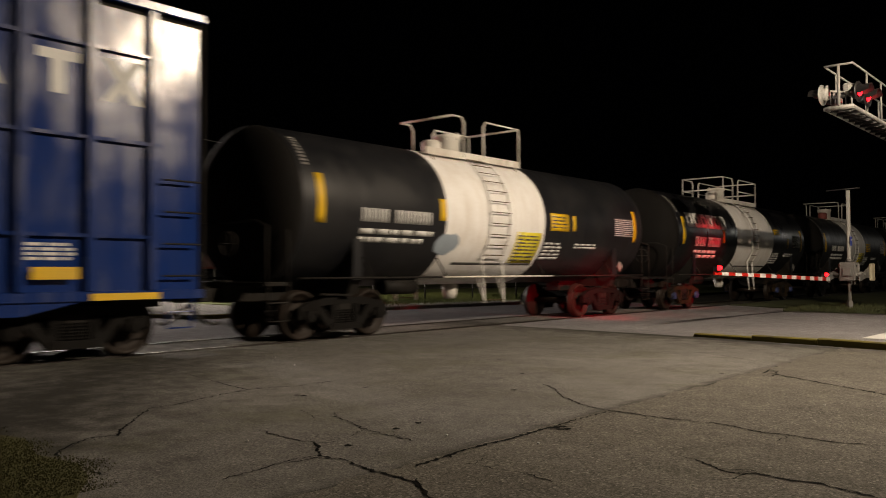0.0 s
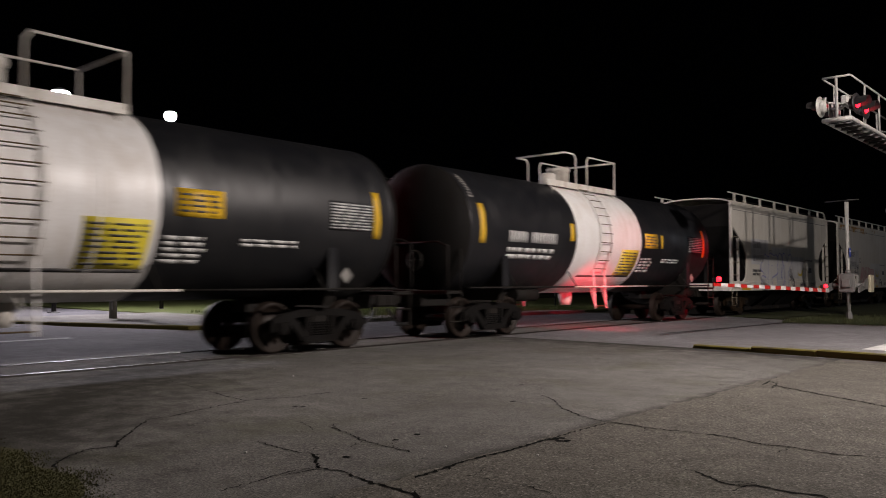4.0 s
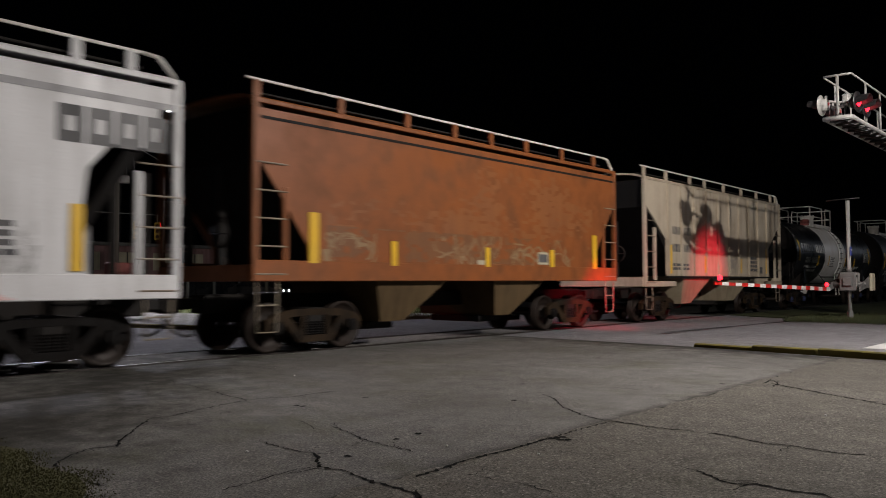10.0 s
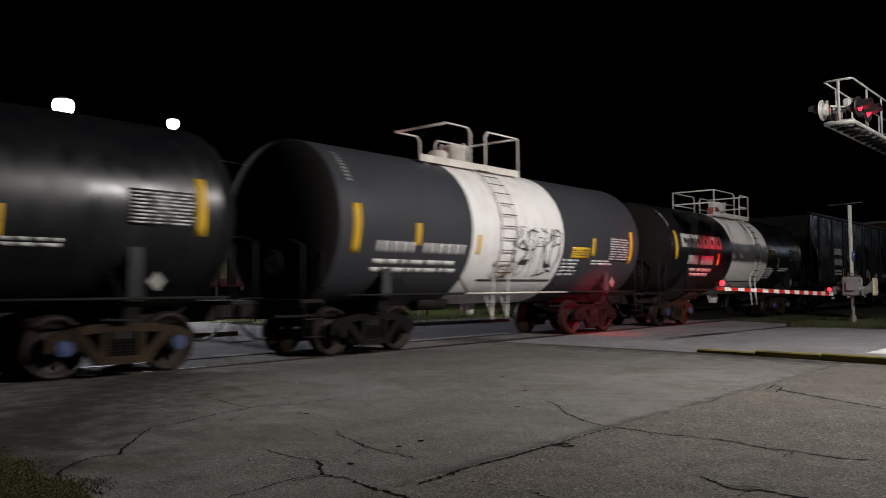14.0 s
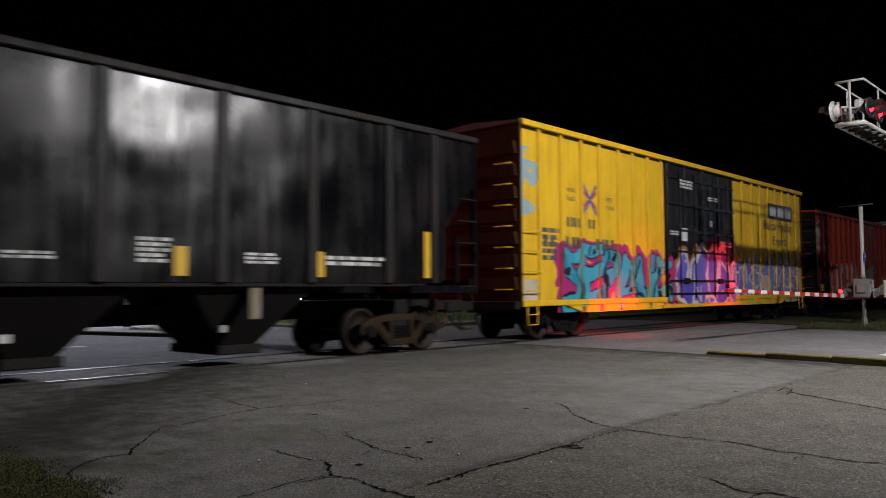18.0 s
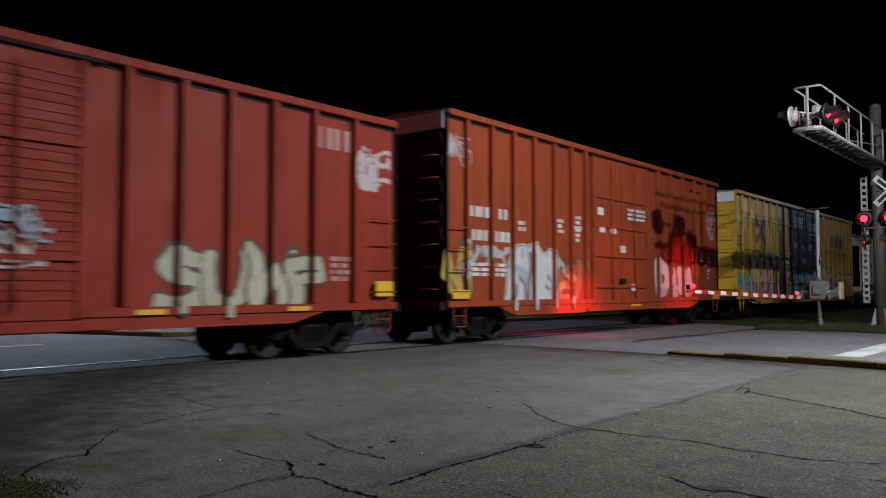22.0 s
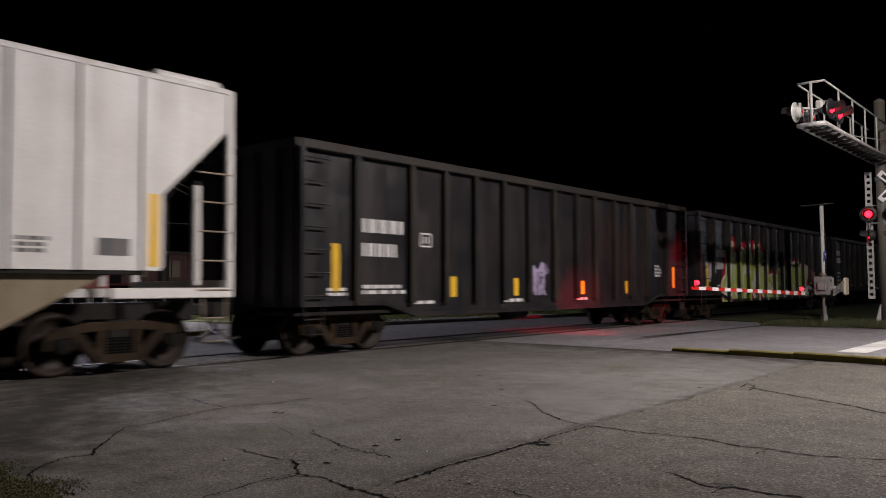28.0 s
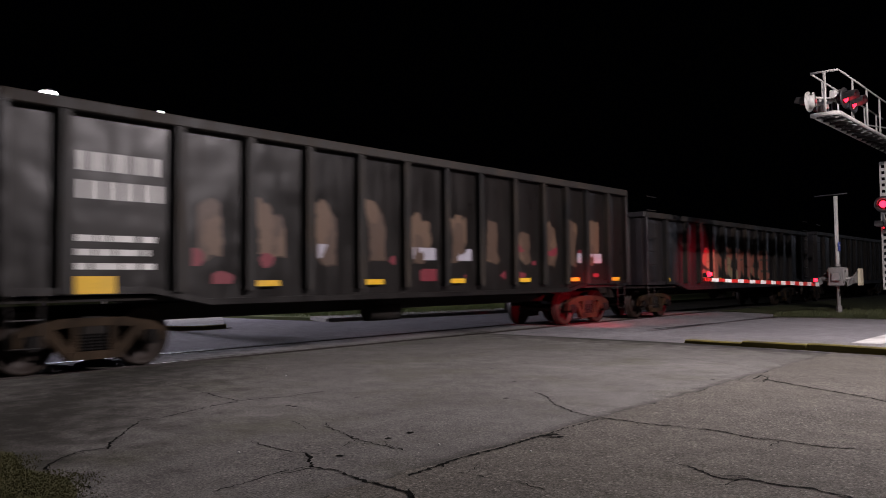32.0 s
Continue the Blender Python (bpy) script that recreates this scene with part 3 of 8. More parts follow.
sheet("stop_line_far", [(-18.75, 2.5), (-18.4, 2.5), (-18.55, 8.6), (-18.9, 8.6)], 0.008, ROADPAINT, "worn white stop line", 0.006)


def blades(name, inside, n, seed, h=0.09, z=0.02, mat=GRASS):
    """Grass blades, each a thin bent triangle."""
    rnd = random.Random(seed)
    verts, faces = [], []
    for _ in range(n):
        x, y = inside(rnd)
        a, t, lean = rnd.uniform(0, math.tau), h * rnd.uniform(0.4, 1.2), rnd.uniform(0.0, 0.6)
        c, s, w = math.cos(a), math.sin(a), 0.004 + 0.003 * rnd.random()
        k = len(verts)
        verts += [(x - s * w, y + c * w, z), (x + s * w, y - c * w, z), (x + c * t * lean * 0.4, y + s * t * lean * 0.4, z + t * 0.6), (x + c * t * lean, y + s * t * lean, z + t)]
        faces += [(k, k + 1, k + 2), (k, k + 2, k + 3), (k + 1, k + 3, k + 2)]
    me = bpy.data.meshes.new(name)
    me.from_pydata(verts, [], faces)
    me.materials.append(mat)
    return tagged(new(name, me), "short green grass, dry in places", "grass", "", "stuff")


def corner_spot(rnd):
    while True:
        x, y = rnd.uniform(-7.2, -4.5), rnd.uniform(1.2, 2.75) + abs(rnd.gauss(0, 0.08))
        if y < 2.46 + 0.08 * math.sin(x * 7) + rnd.gauss(0, 0.07) - max(0, x + 5.1) * 0.25:
            return x, y


blades("grass_corner", corner_spot, 26000, 3, 0.010, mat=MOSS)
blades("grass_masts", lambda r: (r.uniform(-8.2, -2.5), 25.4 + abs(r.gauss(0, 2.2))), 14000, 4, 0.16)
blades("grass_far", lambda r: (r.uniform(-30, -18.5), r.uniform(18.5, 34)), 22000, 6, 0.14, 0.05, LAWN)


# ---- crossing gate ----
def boxpart(name, mat, parent, x0, x1, y0, y1, z0, z1, bevel=0.0, label=""):
    return part(name, made(box, x0, x1, y0, y1, z0, z1, bevel), mat, parent, label)


def gate():
    g = thing("crossing_gate", "lowered railway crossing gate with a red and white striped arm", "crossing gate", (-6.6, 26.8, 0))
    part("mast", made(rod, (0, 0, -0.05), (0, 0, 3.72), 0.058, 16), WHITEPOST, g, "slim white pole")
    part("mast_cap", made(rod, (-0.62, 0, 3.75), (0.34, 0, 3.78), 0.02, 8), BLACKMETAL, g)
    bm = made(rod, (0, 0, 0), (0, 0, 0.05), 0.2, 16)
    for k in range(4):
        a = math.pi / 4 + k * math.pi / 2
        rod(bm, (0.14 * math.cos(a), 0.14 * math.sin(a), 0.05), (0.14 * math.cos(a), 0.14 * math.sin(a), 0.1), 0.02, 6)
    part("base_plate", bm, GALV, g)
    part("base_shroud", made(lathe, [(0.05, 0.10), (0.34, 0.085)], 4, (0, 0, 0), "z", False), GALV, g)
    m = boxpart("gate_mechanism", GALV, g, -0.24, 0.22, -0.22, 0.26, 0.94, 1.52, 0.03, "grey gate motor housing")
    boxpart("housing_door", WHITEPOST, m, 0.22, 0.245, -0.18, 0.22, 0.98, 1.48, 0.01)
    for z in (1.06, 1.40):
        boxpart("hinge", BLACKMETAL, m, 0.245, 0.26, -0.2, -0.12, z - 0.04, z + 0.04, 0.004)
    boxpart("mast_clamp", GALV, m, -0.12, 0.12, -0.3, -0.22, 1.1, 1.36, 0.015)
    part("pivot", made(rod, (-0.56, 0, 1.16), (0.46, 0, 1.16), 0.07, 12), GALV, m)
    part("mast_sleeve", made(lathe, [(1.52, 0.085), (1.60, 0.085), (1.62, 0.06)], 14, axis="z"), GALV, g)
    for x in (-0.48, 0.40):
        cw = part("counterweight_arm", made(prism, [(-0.5, 0.94), (-0.5, 1.10), (0.25, 1.28), (0.85, 1.44), (0.85, 1.02), (0.25, 1.04)], x - 0.02, x + 0.02), GALV, g)
        boxpart("counterweight", CREAM, cw, x + 0.02, x + 0.1, 0.56, 0.98, 0.94, 1.48, 0.02)
    boxpart("blue_notice", SIGNBLUE, g, 0.06, 0.075, -0.10, 0.10, 2.02, 2.30, 0.005, "small blue notice with white bars")
    boxpart("notice_print", SIGNWHITE, g, 0.076, 0.079, -0.08, 0.08, 2.18, 2.22)
    # striped arm towards the lot, in painted lengths
    n, L, z0, z1 = 22, 8.95, 1.0, 1.21
    for k in range(n):
        a, b = -0.35 - L * k / n, -0.35 - L * (k + 1) / n
        za, zb = z0 + (z1 - z0) * k / n, z0 + (z1 - z0) * (k + 1) / n
        h = 0.058 - 0.022 * k / n
        part("arm_section", made(prism, [(a, za - h), (a, za + h), (b + 0.002, zb + h), (b + 0.002, zb - h)], -0.49, -0.455), SIGNRED if k % 2 else SIGNWHITE, g)
    for y in (-9.2, -1.0):
        z = z0 + (z1 - z0) * (-y / 9.3)
        h = part("arm_lamp", made(box, -0.52, -0.42, y - 0.05, y + 0.05, z + 0.05, z + 0.15, 0.01), BLACKMETAL, g)
        part("lens", made(lathe, [(0.0, 0.058), (0.05, 0.056), (0.085, 0.038), (0.098, 0.01)], 14, (-0.42, y, z + 0.12), "x"), LENSHOT, h, "lit red lens")
    return g


gate()


# ---- flashing signals and the cantilever ----
def flasher(parent, at, facing, lens=LENS, disc=BLACKMETAL):
    """A round red signal head: backing disc, hood and lens; facing: degrees round z from +x."""
    h = put("signal_head", mesh_of("signal_head", made(lathe, [(-0.16, 0.05), (-0.14, 0.14), (-0.05, 0.17), (0.0, 0.175), (0.0, 0.26), (0.012, 0.26), (0.012, 0.17)], 22, axis="x", cap=False), disc), parent, at, "round signal head with a backing disc", (0, 0, facing))
    part("lens", made(lathe, [(0.015, 0.112), (0.05, 0.09), (0.075, 0.03)], 18, axis="x"), lens, h, "lit red lens")
    bm = bmesh.new()
    n = 12
    ring = []
    for k in range(n + 1):
        a = radians(-20 + 220 * k / n)
        c, s = math.cos(a), math.sin(a)
        ring.append([bm.verts.new((x, 0.165 * q * c, 0.165 * q * s)) for x, q in ((0.0, 1.0), (0.30 if 0 < k < n else 0.12, 1.0), (0.30 if 0 < k < n else 0.12, 0.95), (0.0, 0.95))])
    for a, b in zip(ring, ring[1:]):
        for i in range(4):
            bm.faces.new((a[i], a[(i + 1) % 4], b[(i + 1) % 4], b[i]))
    bmesh.ops.recalc_face_normals(bm, faces=bm.faces)
    part("hood", bm, BLACKMETAL, h)
    return h


def crossbuck(parent, x, y, z):
    for s in (-1, 1):
        b = made(box, -0.62, 0.62, -0.008, 0.008, -0.11, 0.11, 0.004)
        bmesh.ops.rotate(b, verts=b.verts, cent=(0, 0, 0), matrix=Matrix.Rotation(radians(45 * s), 3, "Y"))
        blade = part("crossbuck_board", b, SIGNWHITE, parent, "white sign board with black lettering bars", (x, y - 0.01 * s, z))
        t = bmesh.new()
        for q0, q1 in ((-0.5, -0.16), (0.16, 0.5)):
            box(t, q0, q1, -0.012, -0.009, -0.05, 0.05)
        bmesh.ops.rotate(t, verts=t.verts, cent=(0, 0, 0), matrix=Matrix.Rotation(radians(45 * s), 3, "Y"))
        part("print", t, BLACKMETAL, blade)


def cantilever(label, at, turn, lenses):
    """Mast with a signal walkway that reaches 8 m towards -y, flashers on both faces."""
    c = thing("signal_cantilever", label, "crossing signal", at, turn=(0, 0, turn))
    part("mast", made(rod, (0, 0, 0), (0, 0, 7.2), 0.18, 20, 0.16), POLE, c, "thick grey steel mast")
    part("mast_cap", made(lathe, [(7.2, 0.17), (7.28, 0.15), (7.34, 0.05)], 16, axis="z"), POLE, c)
    boxpart("base_plate", GALV, c, -0.35, 0.35, -0.35, 0.35, 0, 0.05, 0.01)
    for k in range(4):
        a = k * math.pi / 2 + math.pi / 4
        part("base_gusset", made(prism, [(0.15, 0.05), (0.40, 0.05), (0.18, 0.75), (0.15, 0.75)], -0.02, 0.02, axis="y"), WHITEPOST, c).matrix_basis = pose(0, 0, 0, 0, 0, math.degrees(a))
    # walkway deck, truss chords and slats
    y0, y1, zd = -7.8, 0.6, 5.31
    for x in (-0.31, 0.31):
        part("deck_chord", made(rod, (x, y0, zd), (x, y1, zd + 0.02), 0.045, 10), WHITEPOST, c)
    part("end_bar", made(rod, (-0.34, y0, zd), (0.34, y0, zd), 0.055, 10), WHITEPOST, c)
    for k in range(14):
        y = y0 + 0.3 + k * 0.55
        part("truss_web", made(box, -0.015, 0.015, 0, 0.67, -0.03, 0.03), BLACKMETAL, c).matrix_basis = pose(-0.3, y, zd - 0.01, 0, 0, -65)
        part("truss_web", made(box, -0.015, 0.015, 0, 0.67, -0.03, 0.03), BLACKMETAL, c).matrix_basis = pose(0.3, y + 0.28, zd - 0.01, 0, 0, 65)
    deck = boxpart("grating", WHITEPOST, c, -0.02, 0.02, y0 + 0.05, y1 - 0.7, zd + 0.045, zd + 0.06)
    slat = mesh_of("grating_bar", made(box, -0.29, 0.29, 0, 0.036, zd + 0.06, zd + 0.085), WHITEPOST)
    for k in range(84):
        put("grating_bar", slat, deck, (0, y0 + 0.1 + k * 0.09, 0))
    # handrails
    for x in (-0.32, 0.32):
        part("handrail", made(rod, (x, y0 + (0.0 if x > 0 else 0.1), zd + 1.05), (x, -0.1, zd + 1.05), 0.024, 8), WHITEPOST, c)
        for k in range(5):
            y = y0 + (1.3 if x > 0 else 1.0) + k * 1.45
            part("rail_post", made(rod, (x, y, zd), (x, y, zd + 1.05), 0.026, 8), WHITEPOST, c)
    part("handrail", made(rod, (-0.32, y0, zd + 1.05), (0.32, y0, zd + 1.05), 0.03, 8), WHITEPOST, c)
    part("rail_post", made(rod, (0.0, y0, zd), (0.0, y0, zd + 1.05), 0.036, 8), WHITEPOST, c)
    for z in (4.75, 5.3):
        part("mast_band", made(lathe, [(z - 0.07, 0.20), (z + 0.07, 0.20)], 18, axis="z"), GALV, c)
    part("brace", made(rod, (0.2, 0.0, 5.95), (0.3, y0 + 3.0, zd + 0.1), 0.022, 6), GALV, c)
    # flashers at the outer end, two each way, on a crossarm
    arm = part("crossarm", made(rod, (-0.34, y0 + 0.75, zd + 0.42), (0.34, y0 + 0.75, zd + 0.42), 0.04, 8), WHITEPOST, c)
    boxpart("junction_box", WHITEPOST, c, -0.08, 0.08, y0 + 0.65, y0 + 0.85, zd + 0.42, zd + 0.72, 0.03)
    part("stand", made(rod, (0, y0 + 0.75, zd), (0, y0 + 0.75, zd + 0.45), 0.05, 10), BLACKMETAL, c)
    for (x, y, facing), lens in zip(((0.36, y0 + 0.35, -10), (0.36, y0 + 1.15, -10), (-0.42, y0 + 0.2, 172), (-0.42, y0 + 1.25, 172)), lenses):
        flasher(c, (x, y, zd + 0.40), facing, lens, WHITEPOST if x < 0 else BLACKMETAL)
        part("lamp_arm", made(rod, (0, y0 + 0.75, zd + 0.5), (x * 0.8, y, zd + 0.5), 0.03, 8), WHITEPOST, c)
        part("bracket", made(rod, (x * 0.75, y, zd + 0.62), (x * 0.75, y, zd + 0.38), 0.045, 10), WHITEPOST, c)
    # flashers and crossbuck on the mast, on a crossarm along x
    part("lamp_arm", made(rod, (-0.42, -0.12, 3.32), (0.40, -0.12, 3.32), 0.03, 8), GALV, c)
    for x, lens in ((-0.37, lenses[4]), (0.33, lenses[5])):
        flasher(c, (x, -0.22, 3.62), -82, lens)
        flasher(c, (x, 0.0, 2.95), 186, lenses[2])
        part("bracket", made(rod, (x, -0.12, 2.95), (x, -0.12, 3.62), 0.03, 8), GALV, c)
    crossbuck(c, 0.42, -0.24, 4.48)
    part("sign_bracket", made(rod, (0, -0.16, 4.48), (0.42, -0.2, 4.48), 0.02, 8), GALV, c)
    # climbing ladder beside the mast
    lad = part("ladder", made(box, -0.49, -0.44, -0.02, 0.02, 0.9, 5.0), WHITEPOST, c, "pale perforated ladder")
    boxpart("ladder_rail", WHITEPOST, lad, -0.34, -0.29, -0.02, 0.02, 0.9, 5.0)
    rung = mesh_of("rung", made(box, -0.44, -0.34, -0.02, 0.02, -0.05, 0.05), WHITEPOST)
    for k in range(21):
        put("rung", rung, lad, (0, 0, 0.95 + k * 0.2))
    for z in (1.25, 3.9):
        part("ladder_bracket", made(rod, (-0.3, 0, z), (0, 0, z), 0.02, 6), GALV, c)
    return c


cantilever("grey crossing signal mast with a railed walkway arm and red flashers", (-5.27, 28.8, -0.1), -0.5, (LENS, LENS, LENSHOT, LENSHOT, LENS, LENSHOT))
cantilever("far crossing signal mast with a walkway arm and red flashers", (-24.1, 3.2, 0), 180, (LENSDIM, LENSDIM, LENSHOT, LENSDIM, LENSDIM, LENSDIM))


# ---- street lamps ----
def street_lamp(label, head, foot, lens, *more, r=0.40):
    p = thing("street_lamp", label, "street lamp", (foot[0], foot[1], 0))
    h = head[2]
    part("pole", made(rod, (0, 0, 0), (0, 0, h - 0.6), 0.10, 14, 0.06), UNDER, p)
    boxpart("base_plate", GALV, p, -0.2, 0.2, -0.2, 0.2, 0, 0.06, 0.01)
    for q in (head, *more):
        dx, dy = q[0] - foot[0], q[1] - foot[1]
        part("arm", made(bent, [(0, 0, h - 0.62), (dx * 0.4, dy * 0.4, h + 0.1), (dx * 0.85, dy * 0.85, h + 0.2)], 0.04, 8), UNDER, p)
        part("housing", made(lathe, [(r * 0.55, r * 0.8), (r * 0.7, r * 0.75), (r * 0.9, r * 0.4), (r, 0.03)], 20, (dx, dy, h), "z"), GALV, p)
        part("lens", made(lathe, [(-r * 0.95, 0.04), (-r * 0.85, r * 0.5), (-r * 0.6, r * 0.8), (-r * 0.25, r * 0.97), (0.0, r), (r * 0.3, r * 0.95), (r * 0.53, r * 0.82)], 20, (dx, dy, h + 0.02), "z"), lens, p, "lit glass bowl")


for k, q in enumerate(FAR_LAMPS):
    street_lamp("tall street lamp with a bright white lit bowl", (q[0], q[1], q[2]), (q[0] - 1.6, q[1] + 0.6, 0), LAMPGLOW, r=0.44 if k == 0 else 0.29)
# the second bowl is an addition that goes with the lot's fill light
street_lamp("street lamp at the road's edge with a lit bowl", (STREET[0], STREET[1], STREET[2] + 0.35), (STREET[0] + 1.4, STREET[1] - 1.6, 0), LAMPGLOW, (STREET[0] - 0.5, STREET[1] - 0.9, STREET[2] + 0.35), r=0.32)


# ---- utility pole with its wires ----
def utility_pole():
    u = thing("utility_pole", "grey utility pole with wires, a reflector plate and a red cabinet", "utility pole", (-26.0, 13.35, 0.1))
    part("pole", made(rod, (0, 0, 0), (0, 0, 6.8), 0.13, 14, 0.10), POLE, u)
    boxpart("cabinet", REDBOX, u, 0.10, 0.50, -0.42, 0.42, 1.0, 1.85, 0.02, "dull red metal cabinet")
    part("crossarm", made(rod, (-0.1, -1.0, 6.35), (-0.1, 1.0, 6.35), 0.05, 8), WOOD, u)
    for y in (-0.9, 0.9, 0.0):
        part("insulator", made(lathe, [(6.38, 0.04), (6.46, 0.06), (6.52, 0.03)], 10, (-0.1, y, 0), "z"), SIGNWHITE, u)
    part("conduit", made(rod, (0.15, -0.12, 0.3), (0.12, -0.12, 6.2), 0.03, 8), GALV, u)
    boxpart("cable_box", GALV, u, 0.10, 0.28, -0.05, 0.35, 4.55, 4.8, 0.02)
    part("loop", made(bent, [(0.1, 0.1, 6.2), (0.2, 0.5, 5.6), (0.2, 0.55, 5.0), (0.15, 0.9, 4.6), (0.1, 1.0, 4.3)], 0.014, 5), BLACKMETAL, u)
    part("loop", made(bent, [(0.1, 0.0, 6.1), (0.18, 0.25, 5.5), (0.15, 0.3, 4.8)], 0.014, 5), BLACKMETAL, u)
    wires = [((0, 0, 6.5), (-3, -4.5, 6.1)), ((0, 0, 6.5), (-7.9, 6.6, 7.7)), ((0, 0.2, 6.3), (-8, 13.0, 5.0)), ((0, 0.2, 6.1), (-8, 13.0, 4.6)), ((-7.9, 6.6, 7.7), (-18, 32.0, 9.4))]
    for a, b in wires:
        pts = [(a[0] + (b[0] - a[0]) * k / 8, a[1] + (b[1] - a[1]) * k / 8, a[2] + (b[2] - a[2]) * k / 8 - 0.25 * math.sin(math.pi * k / 8)) for k in range(9)]
        part("wire", made(bent, pts, 0.012, 5), GALV, u)


utility_pole()


# ---- traffic signals across the far junction ----
def traffic_signal(at, lit, turn):
    t = thing("traffic_signal", "yellow three-lamp traffic signal hung from a span wire", "traffic signal", at, "signals over the junction", (0, 0, turn))
    boxpart("housing", SIGNALYELLOW, t, -0.14, 0.14, -0.16, 0.16, -0.52, 0.52, 0.03)
    for k, z in enumerate((0.34, 0.0, -0.34)):
        on = k == lit
        part("lens", made(lathe, [(0.141, 0.11), (0.16, 0.08), (0.17, 0.02)], 14, (0, 0, z), "x"), LENSHOT if on else DARKGLASS, t)
        bm = made(lathe, [(0.14, 0.135), (0.36, 0.135)], 14, (0, 0, z), "x", True, False)
        part("visor", bm, SIGNALYELLOW, t)
    part("hanger", made(rod, (0, 0, 0.52), (0, 0, 1.0), 0.03, 8), GALV, t)


traffic_signal((-45.0, 24.4, 4.42), 5, -25)
traffic_signal((-45.0, 25.75, 4.42), 5, -25)
traffic_signal((-45.2, 26.15, 4.50), 0, -40)
span = thing("span_wire", "thin grey span wire with its two poles", "wire", (-45.1, 20.0, 0))
part("wire", made(rod, (0, -6, 5.3), (0, 14, 5.5), 0.02, 6), GALV, span)
for y in (-6, 14):
    part("pole", made(rod, (0, y, 0), (0, y, 6.2), 0.12, 12), POLE, span)


# ---- buildings, fence and cars beyond the track ----
def shop():
    b = thing("shop_building", "low pinkish shop front with a white-posted arcade", "building", (-60, 24, 0))
    boxpart("wall", BRICKPINK, b, -6, 0, 0, 19, 1.7, 4.2)
    boxpart("wall", DARKGLASS, b, -6, -1.6, 0, 19, 0, 1.7)
    boxpart("roof", GALV, b, -6.2, 0.4, -0.3, 19.3, 4.2, 4.45, 0.03)
    boxpart("fascia", REDBOX, b, 0.0, 0.06, 0, 19, 1.62, 1.8)
    for k in range(8):
        boxpart("post", WHITEPOST, b, -0.2, 0.0, k * 2.6 + 0.1, k * 2.6 + 0.32, 0, 1.7)
    for k in range(6):
        w = boxpart("window", CREAM, b, 0.0, 0.03, 1.0 + k * 3.0, 2.6 + k * 3.0, 2.3, 3.7)
        boxpart("window_frame", BLACKMETAL, w, 0.03, 0.05, 1.75 + k * 3.0, 1.83 + k * 3.0, 2.3, 3.7)
    for k in range(5):
        boxpart("pilaster", BLACKMETAL, b, 0.0, 0.08, k * 4.2, k * 4.2 + 0.9, 1.8, 4.2)


shop()


def pipe_fence():
    f = thing("pipe_fence", "low dark pipe fence along the lawn", "fence", (-25.5, 18.6, 0.05))
    for k in range(7):
        part("post", made(rod, (0.6 * k, 2.6 * k, 0), (0.6 * k, 2.6 * k, 0.85), 0.04, 8), BLACKMETAL, f)
    for z in (0.5, 0.82):
        part("rail", made(rod, (0, 0, z), (3.6, 15.6, z), 0.03, 8), BLACKMETAL, f)


pipe_fence()


def parked_car(at, turn, label):
    c = thing("parked_car", label, "car", at, turn=(0, 0, turn))
    body = part("body", made(prism, [(-2.2, 0.35), (2.2, 0.35), (2.25, 0.75), (1.4, 0.9), (0.7, 1.4), (-1.1, 1.42), (-1.9, 0.95), (-2.25, 0.9)], -0.85, 0.85), BLACKMETAL, c)
    for s in (-1, 1):
        part("headlight", made(lathe, [(0.0, 0.09), (0.03, 0.07), (0.05, 0.02)], 12, (s * 0.6, 2.24, 0.66), "y"), HEADLIGHT, c, "lit white headlight")
        for y in (-1.35, 1.35):
            w = part("wheel", made(lathe, [(s * 0.70, 0.2), (s * 0.70, 0.32), (s * 0.88, 0.32), (s * 0.88, 0.18)], 18, (0, y, 0.32), "x"), BLACKMETAL, c)
            part("rim", made(lathe, [(s * 0.88, 0.18), (s * 0.86, 0.05)], 12, (0, y, 0.32), "x"), GALV, w)
        part("window", made(prism, [(1.2, 0.95), (0.65, 1.34), (-1.0, 1.36), (-1.6, 1.0)], s * 0.852, s * 0.858), DARKGLASS, c)


parked_car((-52, 38.5, 0), -60, "dark car with its headlights lit")
parked_car((-33.0, 79.0, 0), 205, "dark car with its headlights lit, far down the street")


# ---- rolling stock: shared parts ----
# In a wagon's own space y runs along the track from its leading end, x = +1.5 is the side that faces the road, z = 0 the rail's top.
R = 0.457


